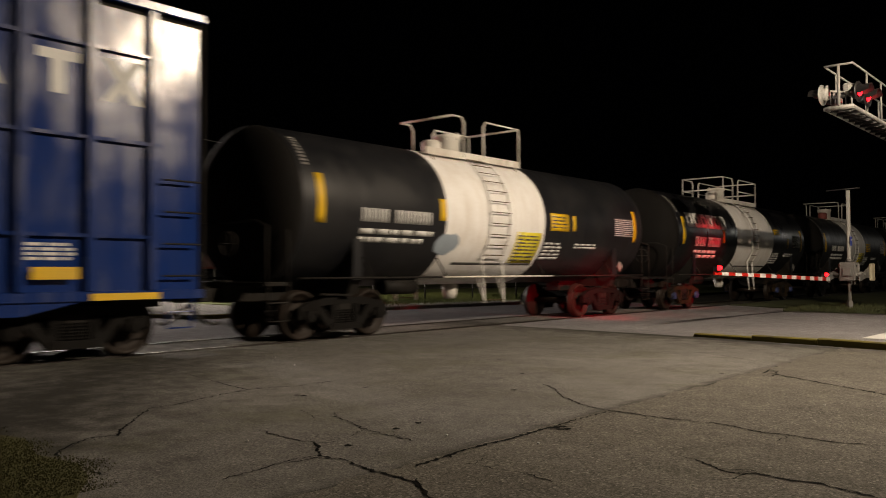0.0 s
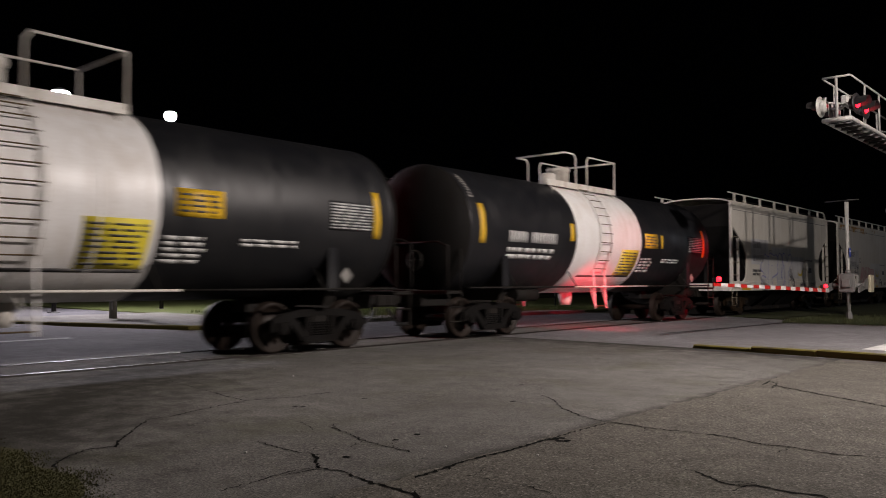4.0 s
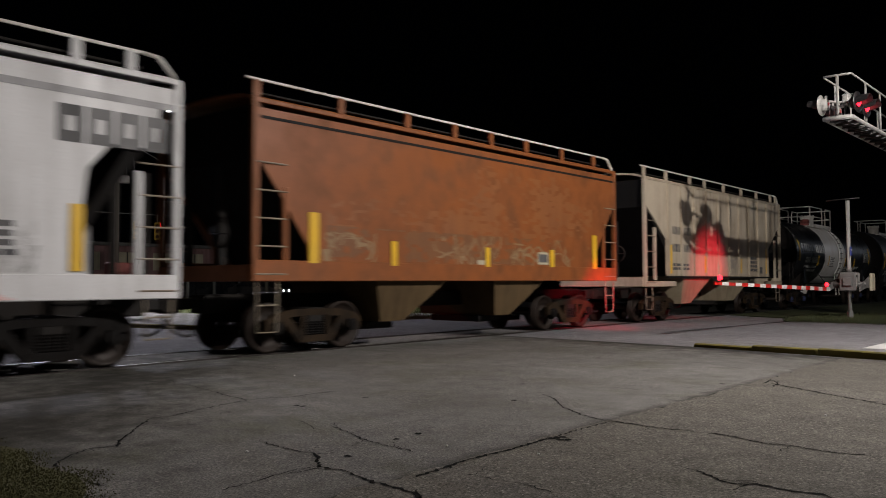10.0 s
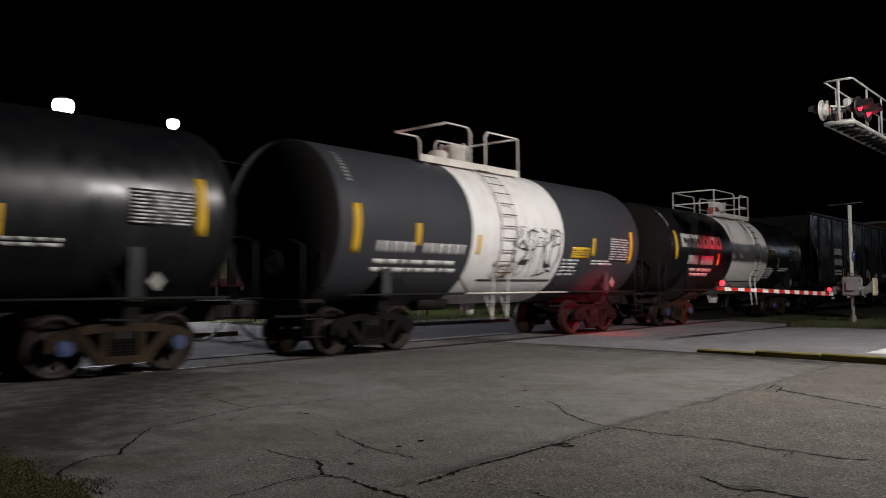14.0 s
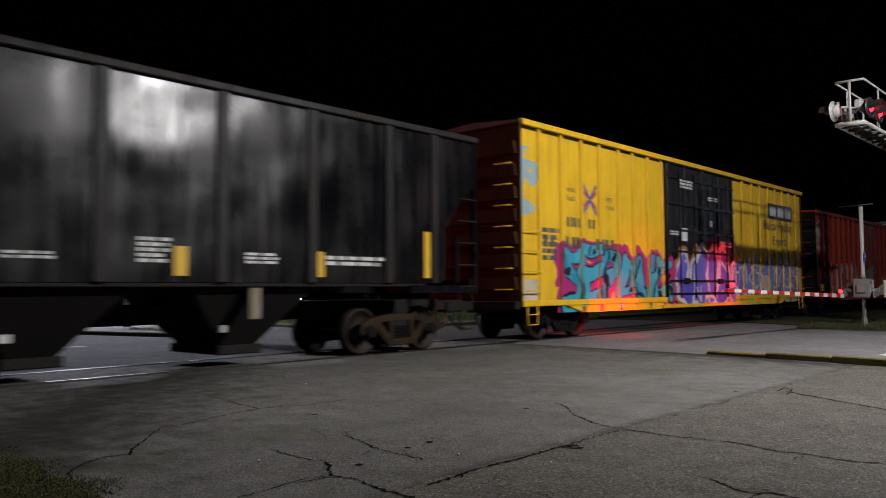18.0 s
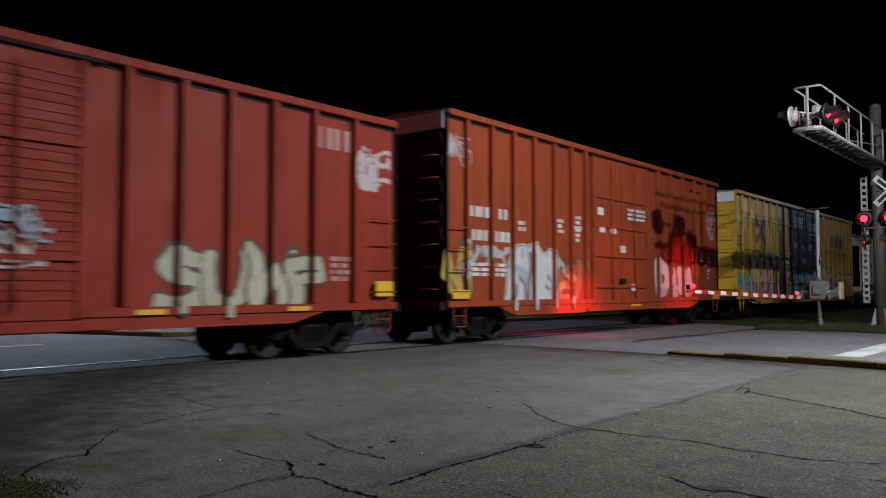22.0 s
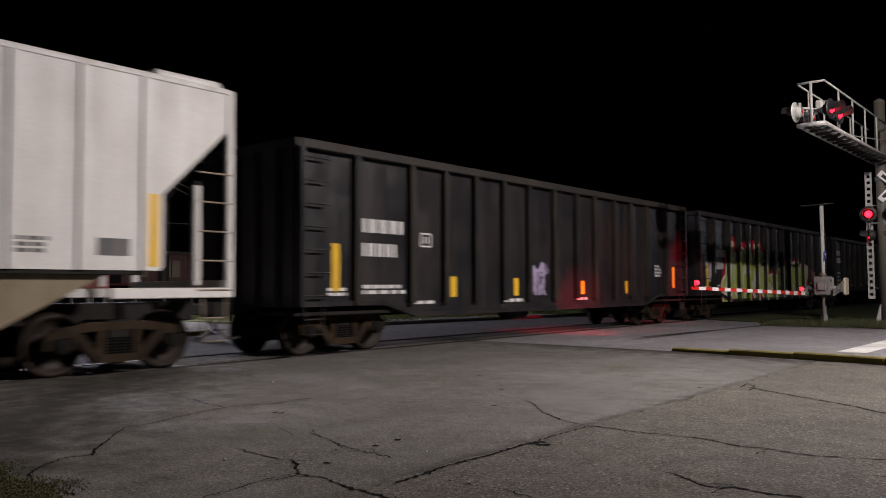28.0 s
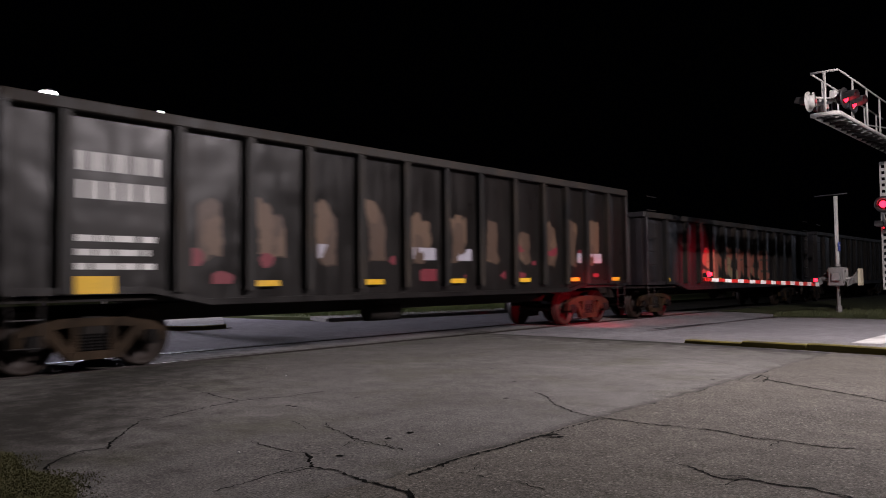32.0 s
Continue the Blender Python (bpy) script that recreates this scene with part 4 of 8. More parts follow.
def make_truck_meshes():
    bm = bmesh.new()
    for s in (-1, 1):
        lathe(bm, [(s * 0.66, 0.12), (s * 0.66, 0.475), (s * 0.685, 0.482), (s * 0.70, R + 0.004), (s * 0.80, R), (s * 0.82, R - 0.02), (s * 0.81, 0.39), (s * 0.755, 0.37), (s * 0.745, 0.16), (s * 0.80, 0.13), (s * 0.83, 0.10)], 28, axis="x")
    rod(bm, (-1.08, 0, 0), (1.08, 0, 0), 0.075, 12)
    for k in range(3):
        a = k * math.tau / 3
        box(bm, 0.80, 0.812, 0.25 * math.cos(a) - 0.03, 0.25 * math.cos(a) + 0.03, 0.25 * math.sin(a) - 0.03, 0.25 * math.sin(a) + 0.03)
    wheels = mesh_of("wheelset", bm, WHEEL)
    frames = {}
    for mat in (TRUCK, TRUCKDARK):
        bm = bmesh.new()
        x0, x1 = -0.06, 0.06
        prism(bm, [(-1.12, 0.40), (-1.12, 0.60), (-0.92, 0.70), (-0.45, 0.78), (0.45, 0.78), (0.92, 0.70), (1.12, 0.60), (1.12, 0.40), (1.03, 0.40), (1.01, 0.55), (0.76, 0.57), (0.70, 0.62), (0.30, 0.66), (-0.30, 0.66), (-0.70, 0.62), (-0.76, 0.57), (-1.01, 0.55), (-1.03, 0.40)], x0, x1)
        for s in (-1, 1):
            prism(bm, [(s * 0.76, 0.60), (s * 0.62, 0.66), (s * 0.28, 0.30), (s * 0.42, 0.20)], x0, x1)
            prism(bm, [(s * 0.34, 0.28), (s * 0.24, 0.28), (s * 0.24, 0.68), (s * 0.34, 0.68)], x0, x1)
            prism(bm, [(s * 0.78, 0.40), (s * 0.72, 0.40), (s * 0.68, 0.62), (s * 0.76, 0.60)], x0, x1)
        prism(bm, [(-0.42, 0.18), (0.42, 0.18), (0.36, 0.30), (-0.36, 0.30)], x0 - 0.03, x1 + 0.03)
        frames[mat] = mesh_of("side_frame", bm, mat)
    coil = []
    for k in range(6):
        coil += [(0.30 + k * 0.045, 0.05), (0.312 + k * 0.045, 0.066), (0.330 + k * 0.045, 0.066)]
    springs = mesh_of("spring", made(lathe, coil, 10, axis="z"), TRUCKDARK)
    bm = bmesh.new()
    rod(bm, (-0.07, 0, 0), (0.10, 0, 0), 0.115, 14)
    rod(bm, (0.10, 0, 0), (0.12, 0, 0), 0.07, 10)
    caps = {m: mesh_of("bearing_cap", bm.copy(), m) for m in (CAPBLUE, TRUCKDARK)}
    bm.free()
    bolster = mesh_of("truck", made(box, -1.05, 1.05, -0.20, 0.20, 0.52, 0.80, 0.03), UNDER)
    bm = bmesh.new()
    for s in (-1, 1):
        box(bm, -0.9, 0.9, s * 0.36 - 0.05, s * 0.36 + 0.05, 0.36, 0.48, 0.01)
        for x in (-0.75, 0.75):
            prism(bm, [(s * 0.41, 0.30), (s * 0.45, 0.40), (s * 0.45, 0.55), (s * 0.40, 0.62), (s * 0.39, 0.46)], x - 0.05, x + 0.05)
    brakes = mesh_of("brake_beam", bm, UNDER)
    return wheels, frames, springs, caps, bolster, brakes


WHEELS, FRAMES, SPRINGS, CAPS, BOLSTER, BRAKES = make_truck_meshes()
AXLES = []   # (wheelset, wagon's leading end at the start, place along the wagon)
CARS = []    # (wagon, place of its leading end at the start)


def truck(car, lead, at, mat=TRUCK, cap=TRUCKDARK):
    t = put("truck", BOLSTER, car, (0, at, 0))
    for s in (-1, 1):
        put("side_frame", FRAMES[mat], t, (s * 1.0, 0, 0))
        for y in (-0.14, 0.0, 0.14):
            put("spring", SPRINGS, t, (s * 1.0, y, 0))
        for y in (-0.89, 0.89):
            put("bearing_cap", CAPS[cap], t, (s * 1.02, y, R), turn=(0, 0, 0 if s > 0 else 180))
    put("brake_beam", BRAKES, t)
    for y in (-0.89, 0.89):
        AXLES.append((put("wheelset", WHEELS, t, (0, y, R)), lead, at + y, y))


def wagon(name, label, lead):
    car = thing(name, label, "freight wagon", (-12.5, lead, 0), "wagons of the passing train")
    CARS.append((car, lead))
    return car


def coupler(car, y, way, mat=UNDER):
    """Coupler, draft gear and a hanging air hose at one end; way is -1 at the leading end."""
    bm = bmesh.new()
    box(bm, -0.11, 0.11, min(y, y + way * 0.55), max(y, y + way * 0.55), 0.80, 0.98, 0.02)
    box(bm, -0.18, 0.18, min(y + way * 0.5, y + way * 0.85), max(y + way * 0.5, y + way * 0.85), 0.74, 1.02, 0.04)
    box(bm, -0.24, -0.10, min(y + way * 0.75, y + way * 0.98), max(y + way * 0.75, y + way * 0.98), 0.76, 1.0, 0.03)
    part("coupler", bm, mat, car)
    bm = bmesh.new()
    x = 0.32 * way
    pts = [(x, y + way * (0.35 + 0.62 * k / 8), 0.72 - 0.36 * math.sin(math.pi * min(1, k / 8 * 0.62))) for k in range(9)]
    bent(bm, pts, 0.028, 6)
    part("air_hose", bm, BLACKMETAL, car)


def stirrup(car, y, mat, x=1.42, z=0.45, top=0.9):
    for s in (1, -1):
        bm = bmesh.new()
        bent(bm, [(s * x, y - 0.22, top), (s * x, y - 0.20, z), (s * x, y + 0.20, z), (s * x, y + 0.22, top)], 0.018, 6)
        rod(bm, (s * x, y - 0.21, (top + z) / 2), (s * x, y + 0.21, (top + z) / 2), 0.014, 6)
        part("step", bm, mat, car)


# ---- markings ----
def bars(bm, x, y0, y1, z0, z1, rows, seed, gap=0.35, fill=0.85, d=0.004):
    """Rows of small writing that cannot be read, as bars of its size."""
    rnd = random.Random(seed)
    h = (z1 - z0) / rows
    for k in range(rows):
        y, end = y0, y0 + (y1 - y0) * rnd.uniform(fill, 1.0)
        while y < end - 0.05:
            w = rnd.uniform(0.12, 0.42) * min(1, (y1 - y0))
            q = min(y + w, end)
            box(bm, x, x + d, y, q, z0 + k * h + h * gap * 0.5, z0 + (k + 1) * h - h * gap * 0.5)
            y = q + rnd.uniform(0.03, 0.09)


def cells(y0, y1, z0, z1, n, seed, skip=()):
    """A line of n characters as pairs of plain bars; very large ones as hollow blocks."""
    w, h, out = (y1 - y0) / n, z1 - z0, []
    for k in range(n):
        if k in skip:
            continue
        a, b = y0 + k * w + w * 0.06, y0 + (k + 1) * w - w * 0.06
        u, v = (b - a) * 0.34, h * 0.30
        out += [(a, a + u, z0, z1), (b - u, b, z0, z1)]
        if h > 0.4:
            out += [(a + u, b - u, z1 - v, z1), (a + u, b - u, z0, z0 + v)]
    return out


def blocks(bm, x, y0, y1, z0, z1, n, seed, d=0.004, skip=()):
    for a, b, lo, hi in cells(y0, y1, z0, z1, n, seed, skip):
        box(bm, x, x + d, a, b, lo, hi)


def plates(car, name, mat, x, spots, label="", d=0.005):
    """Stripes and plates, each a part: (y0, y1, z0, z1)."""
    for y0, y1, z0, z1 in spots:
        part(name, made(box, 0, d, 0, y1 - y0, 0, z1 - z0), mat, car, label, (x, y0, z0))


def wrap(y0, y1, z0, z1, r, zc, lift=0.004, n=6):
    """A thin plate that lies on a round shell, on the side that faces the road."""
    bm = bmesh.new()
    a0, a1 = (math.asin(max(-0.98, min(0.98, (z - zc) / r))) for z in (z0, z1))
    inner, outer = [], []
    for k in range(n + 1):
        a = a0 + (a1 - a0) * k / n
        for rows, q in ((inner, r - 0.003), (outer, r + lift)):
            rows.append([bm.verts.new((q * math.cos(a), y, zc + q * math.sin(a))) for y in (y0, y1)])
    for rows in (inner, outer):
        for k in range(n):
            f = bm.faces.new((rows[k][0], rows[k][1], rows[k + 1][1], rows[k + 1][0]))
            f.smooth = True
    for k in range(n):
        for e in (0, 1):
            bm.faces.new((inner[k][e], inner[k + 1][e], outer[k + 1][e], outer[k][e]))
    for k in (0, n):
        bm.faces.new((inner[k][0], inner[k][1], outer[k][1], outer[k][0]))
    bmesh.ops.recalc_face_normals(bm, faces=bm.faces)
    return bm


def joined(bms):
    out = bmesh.new()
    for b in bms:
        me = bpy.data.meshes.new("scratch")
        b.to_mesh(me)
        b.free()
        out.from_mesh(me)
        bpy.data.meshes.remove(me)
    return out


def wrapbars(y0, y1, z0, z1, rows, seed, r, zc, fill=0.85, gap=0.35):
    rnd = random.Random(seed)
    h, made_ = (z1 - z0) / rows, []
    for k in range(rows):
        y, end = y0, y0 + (y1 - y0) * rnd.uniform(fill, 1.0)
        while y < end - 0.05:
            q = min(y + rnd.uniform(0.12, 0.42) * min(1, y1 - y0), end)
            made_.append(wrap(y, q, z0 + k * h + h * gap / 2, z0 + (k + 1) * h - h * gap / 2, r, zc, n=2))
            y = q + rnd.uniform(0.03, 0.09)
    return joined(made_)


def wrapblocks(y0, y1, z0, z1, n, seed, r, zc, skip=()):
    return joined([wrap(*c, r, zc, n=3) for c in cells(y0, y1, z0, z1, n, seed, skip)])


def painted(car, label, depth, y0, y1, z0, z1, pick, palette, cell=0.022, name="graffiti"):
    """Paint on a side: pick gives each small cell an index into the palette, or -1; runs of cells become quads on the surface."""
    ny, nz = int((y1 - y0) / cell), int((z1 - z0) / cell)
    ys, zs = y0 + (np.arange(ny) + 0.5) * cell, z0 + (np.arange(nz) + 0.5) * cell
    Y, Z = np.meshgrid(ys, zs)
    idx = pick(Y, Z)
    verts, faces, mats = [], [], []
    for r in range(nz):
        c = 0
        while c < ny:
            k = idx[r, c]
            if k < 0:
                c += 1
                continue
            x = depth(ys[c], zs[r])
            e = c
            while e < ny and idx[r, e] == k and depth(ys[e], zs[r]) == x and e - c < 40:
                e += 1
            a, b, lo, hi = ys[c] - cell / 2, ys[e - 1] + cell / 2, zs[r] - cell / 2, zs[r] + cell / 2
            xl, xh = depth(0.5 * (a + b), lo), depth(0.5 * (a + b), hi)
            n = len(verts)
            verts += [(xl + 0.004, a, lo), (xl + 0.004, b, lo), (xh + 0.004, b, hi), (xh + 0.004, a, hi)]
            faces.append((n, n + 1, n + 2, n + 3))
            mats.append(k)
            c = e
    me = bpy.data.meshes.new(name)
    me.from_pydata(verts, [], faces)
    for m in palette:
        me.materials.append(m)
    me.polygons.foreach_set("material_index", mats)
    me.update()
    return tagged(put(name, me, car, (0, 0, 0), label), kind="stuff")


def value_noise(Y, Z, scale, seed):
    rs = np.random.RandomState(seed)
    g = rs.rand(64, 64)
    a, b = Y * scale + seed * 3.1, Z * scale + seed * 1.7
    i, j = np.floor(a).astype(int), np.floor(b).astype(int)
    f, h = a - i, b - j
    f, h = f * f * (3 - 2 * f), h * h * (3 - 2 * h)
    q = lambda m, n: g[m % 64, n % 64]
    return (q(i, j) * (1 - f) + q(i + 1, j) * f) * (1 - h) + (q(i, j + 1) * (1 - f) + q(i + 1, j + 1) * f) * h


def stroke_distance(Y, Z, pts):
    d = np.full(Y.shape, 9.0)
    for (ay, az), (by, bz) in zip(pts, pts[1:]):
        vy, vz = by - ay, bz - az
        t = np.clip(((Y - ay) * vy + (Z - az) * vz) / (vy * vy + vz * vz + 1e-9), 0, 1)
        d = np.minimum(d, np.hypot(Y - ay - t * vy, Z - az - t * vz))
    return d


# broad strokes of graffiti shapes, in a unit cell
FORMS = {
    "A": [[(0.05, 0.0), (0.3, 0.75), (0.5, 1.0), (0.72, 0.7), (0.95, 0.0)], [(0.25, 0.3), (0.75, 0.3)]],
    "B": [[(0.1, 0.0), (0.1, 1.0), (0.7, 0.95), (0.82, 0.75), (0.2, 0.55), (0.88, 0.38), (0.8, 0.05), (0.1, 0.0)]],
    "C": [[(0.9, 0.85), (0.5, 1.0), (0.12, 0.6), (0.2, 0.15), (0.55, 0.0), (0.92, 0.2)]],
    "D": [[(0.15, 0.0), (0.12, 1.0), (0.7, 0.8), (0.9, 0.4), (0.65, 0.05), (0.15, 0.0)]],
    "E": [[(0.92, 0.95), (0.15, 1.0), (0.1, 0.5), (0.12, 0.0), (0.95, 0.05)], [(0.1, 0.5), (0.75, 0.52)]],
    "I": [[(0.45, 0.0), (0.4, 1.0)], [(0.35, 0.0), (0.7, 0.06)]],
    "K": [[(0.12, 0.0), (0.12, 1.0)], [(0.85, 1.0), (0.2, 0.45), (0.92, 0.0)]],
    "N": [[(0.1, 0.0), (0.12, 0.95), (0.85, 0.1), (0.9, 1.0)]],
    "O": [[(0.5, 0.0), (0.1, 0.35), (0.3, 0.95), (0.6, 1.0), (0.92, 0.5), (0.75, 0.08), (0.5, 0.0)]],
    "P": [[(0.12, 0.0), (0.1, 1.0), (0.8, 0.95), (0.88, 0.6), (0.15, 0.45)]],
    "R": [[(0.12, 0.0), (0.1, 1.0), (0.8, 0.95), (0.82, 0.62), (0.2, 0.48), (0.95, 0.0)]],
    "S": [[(0.9, 0.9), (0.3, 1.0), (0.1, 0.72), (0.85, 0.4), (0.75, 0.05), (0.05, 0.08)]],
    "T": [[(0.5, 0.0), (0.5, 0.95)], [(0.0, 0.85), (1.0, 0.98)]],
    "U": [[(0.12, 1.0), (0.1, 0.2), (0.5, 0.0), (0.88, 0.22), (0.9, 1.0)]],
    "W": [[(0.05, 1.0), (0.2, 0.0), (0.5, 0.75), (0.78, 0.0), (0.95, 1.0)]],
    "Y": [[(0.05, 1.0), (0.5, 0.5), (0.95, 1.0)], [(0.5, 0.5), (0.42, 0.0)]],
}


def letters(Y, Z, y0, y1, z0, z1, shapes, seed, wobble=0.1, top=0.0, tops=()):
    """Distances of each cell from the strokes of every shape in a row, one after another."""
    rnd = random.Random(seed)
    Yw = Y + wobble * (value_noise(Y, Z, 2.2, seed + 5) - 0.5)
    Zw = Z + wobble * (value_noise(Y, Z, 2.2, seed + 9) - 0.5)
    w = (y1 - y0) / len(shapes)
    for k, form in enumerate(shapes):
        lo = z0 + rnd.uniform(-0.04, 0.06) * (z1 - z0)
        hi = tops[k] if tops else z1 + rnd.uniform(-0.12, 0.08 + top) * (z1 - z0)
        lean = rnd.uniform(-0.12, 0.18) * w
        d = np.full(Y.shape, 9.0)
        for line in FORMS[form]:
            d = np.minimum(d, stroke_distance(Yw, Zw, [(y0 + (k - 0.04 + 1.08 * p) * w + lean * (q - 0.5), lo + q * (hi - lo)) for p, q in line]))
        yield d


def lettering(Y, Z, y0, y1, z0, z1, n, seed, wobble=0.1, top=0.0):
    """Distance of each cell from a row of n strokes that spell nothing."""
    rnd = random.Random(seed)
    shapes = [rnd.choice("AEKNPRSUWO") for _ in range(n)]
    d = np.full(Y.shape, 9.0)
    for one in letters(Y, Z, y0, y1, z0, z1, shapes, seed, wobble, top):
        d = np.minimum(d, one)
    return d


def piece(car, label, depth, y0, y1, z0, z1, shapes, seed, fills, outline, halo=None, back=None, thick=0.14, line=0.05, glow_w=0.05, spread=0.3, cell=0.022, wobble=0.14, top=0.0, inner=0.012, grad=0.25, tops=()):
    """A spray-painted piece: broad shapes in shaded fills that overlap one another, each with its outline, over a halo and a cloud."""
    palette = [spray(*c) for c in fills] + [spray(*outline)] + ([spray(*halo)] if halo else []) + ([spray(*back)] if back else [])
    nf, inset = len(fills), (thick + line) * 0.8

    def pick(Y, Z):
        rows = list(letters(Y, Z, y0 + inset, y1 - inset, z0 + inset, z1 - inset, shapes, seed, wobble, top, [q - inset for q in tops]))
        d = np.minimum.reduce(rows)
        edge = 0.04 * (value_noise(Y, Z, 7.0, seed + 2) - 0.5)
        mix = (value_noise(Y, Z, 1.5, seed) * 0.7 + value_noise(Y, Z, 4.5, seed + 1) * 0.3) * (1.1 - grad) + grad * (Z - z0) / (z1 - z0)
        fill = np.clip((mix * nf * 1.1 - 0.2).astype(int), 0, nf - 1)
        idx = np.full(Y.shape, -1)
        if back:
            idx = np.where((d + edge < spread + 0.25 * (value_noise(Y, Z, 1.2, seed + 3) - 0.4)), nf + 1 + bool(halo), idx)
        if halo:
            idx = np.where(d + edge < thick + line + glow_w, nf + 1, idx)
        for k, one in enumerate(rows):
            idx = np.where(one + edge * 0.5 < thick + line, nf, idx)
            idx = np.where(one < thick, np.clip(fill + (k % 2) * (grad < 0.5), 0, nf - 1), idx)
        if inner:
            e = lettering(Y, Z, y0, y1, z0 + 0.1, z1, int(len(shapes) * 1.3), seed + 40, wobble * 1.6)
            cut = (e < inner * (0.4 + value_noise(Y, Z, 4, seed + 6))) & (d < thick * 0.8) & (value_noise(Y, Z, 1.6, seed + 8) > 0.45)
            idx = np.where(cut, nf, idx)
            shine = (np.abs(d - thick * 0.7) < 0.018) & (value_noise(Y, Z, 3, seed + 7) > 0.66)
            idx = np.where(shine, nf + 1 if halo else nf - 1, idx)
        return idx

    return painted(car, label, depth, y0 - 0.25, y1 + 0.25, z0, max(tops or (z1,)) + 0.3, pick, palette, cell)


def scrawl(car, label, depth, y0, y1, z0, z1, n, seed, colour, thick=0.022, cell=0.02, wobble=0.6):
    """A thin sprayed scribble."""
    n, thick = n + 3, thick * 0.72
    def pick(Y, Z):
        d = np.minimum(lettering(Y, Z, y0, y1, z0, z1, n, seed, wobble, 0.3), lettering(Y, Z, y0, y1, z0, z1, max(2, n - 2), seed + 50, wobble * 1.3, 0.3))
        return np.where(d < thick * (0.6 + value_noise(Y, Z, 5, seed)), 0, -1)
    return painted(car, label, depth, y0 - 0.15, y1 + 0.15, z0 - 0.1, z1 + 0.2, pick, [spray(*colour)], cell)


def words(car, body, x, y0, z, size, mat, stretch=1.0):
    """Readable writing in the built-in font, on the side that faces the road."""
    cu = bpy.data.curves.new("lettering", "FONT")
    cu.body, cu.size, cu.extrude, cu.align_x = body, size, 0.001, "LEFT"
    ob = new("scratch", cu)
    me = bpy.data.meshes.new_from_object(ob.evaluated_get(bpy.context.evaluated_depsgraph_get()))
    bpy.data.objects.remove(ob)
    me.materials.clear()
    me.materials.append(mat)
    me.transform(Matrix(((0, 0, 1, 0), (stretch, 0, 0, 0), (0, 1, 0, 0), (0, 0, 0, 1))))
    return put("lettering", me, car, (x + 0.003, y0, z))


# ---- tank wagons ----
TR, TZ = 1.52, 2.49


def tank(label, lead, length, band, mat, seed, brand=None, marks=None, placards=(), stripes=(), rust=False, guard=(4.6, 5.1, 5.7, 7.2), mids=False, square=False, TR=TR, TZ=TZ, first=(0.0, 2.15, 3.05), final=(2.1, 3.0), panel_z=(2.22, 2.76)):
    """length: from the leading stripe to the trailing one; band: the white belt. Built from y = 0 at the leading stripe."""
    car = wagon("tank_wagon", label, lead)
    lift = TR + TZ - 4.01
    e0, e1, b0, b1 = first[0] - 0.30, length + 0.30, band[0], band[1]
    # both heads are coloured near-black for the shade at the wagon's ends
    head = [(0.70 * math.sin(k * math.pi / 18), TR * math.cos(k * math.pi / 18)) for k in range(9)]
    front = [(e0 - p, max(r, 0.02)) for p, r in reversed(head)]
    for name, prof, m in (("head", front, ENDSHADE), ("shell", [(e0, TR), (b0 / 2, TR), (b0, TR)], mat), ("belt", [(b0, TR), ((b0 + b1) / 2, TR), (b1, TR)], TANKWHITE),
                          ("shell", [(b1, TR), ((b1 + e1) / 2, TR), (e1, TR)], mat), ("head", [(e1 + p, max(r, 0.02)) for p, r in head], ENDSHADE)):
        bm = bmesh.new()
        lathe(bm, prof, 56, (0, 0, TZ), cap=name == "head")
        part(name, bm, m, car)
    for y in (e0, b0 + (b1 - b0) * 0.72, e1):
        bm = made(lathe, [(y - 0.03, TR - 0.01), (y - 0.02, TR + 0.006), (y + 0.02, TR + 0.006), (y + 0.03, TR - 0.01)], 56, (0, 0, TZ), cap=False)
        part("weld_band", bm, TANKWHITE if b0 < y < b1 else mat, car)
    # underframe: stub sills, bolsters and saddles
    for y, w in ((e0 - 0.75, 1), (e1 + 0.75, -1)):
        part("stub_sill", made(box, -0.22, 0.22, min(y, y + w * 3.2), max(y, y + w * 3.2), 0.72, 1.12, 0.02), UNDER, car)
        bm = bmesh.new()
        c = y + w * 2.15
        prism(bm, [(-1.25, 0.85), (1.25, 0.85), (1.38, 1.15), (1.36, 1.75), (0.9, 1.25), (0, 1.0), (-0.9, 1.25), (-1.36, 1.75), (-1.38, 1.15)], c - 0.12, c + 0.12, axis="y")
        part("saddle", bm, UNDER, car)
        for s in (-1, 1):
            prismed = made(prism, [(c - 0.13, 1.1), (c + 0.13, 1.1), (c + 0.10, 1.95), (c - 0.10, 1.95)], s * 1.36 - 0.04, s * 1.36 + 0.04)
            part("gusset", prismed, mat, car)
        part("end_platform", made(box, -1.4, 1.4, min(y, y + w * 0.55), max(y, y + w * 0.55), 1.02, 1.09, 0.01), UNDER, car)
        bm = bmesh.new()
        for s in (-1, 1):
            bent(bm, [(s * 1.4, y + w * 0.05, 1.05), (s * 1.4, y + w * 0.05, 2.05), (s * 1.1, y + w * 0.05, 2.15), (0.0, y + w * 0.05, 2.15)], 0.022)
            rod(bm, (s * 1.4, y + w * 0.5, 1.05), (s * 1.4, y + w * 0.5, 2.0), 0.02)
        part("end_handrail", bm, UNDER, car)
        stirrup(car, y + w * 0.3, UNDER, 1.4, 0.42, 1.05)
        coupler(car, y, -w)
        truck(car, lead, c, TRUCKDARK if seed % 2 else TRUCK, CAPBLUE if brand else TRUCKDARK)
    # brake gear beneath
    rod_bm = bmesh.new()
    rod(rod_bm, (0.5, 2.6, 0.95), (0.5, 3.6, 0.95), 0.17, 12)
    part("brake_cylinder", rod_bm, UNDER, car)
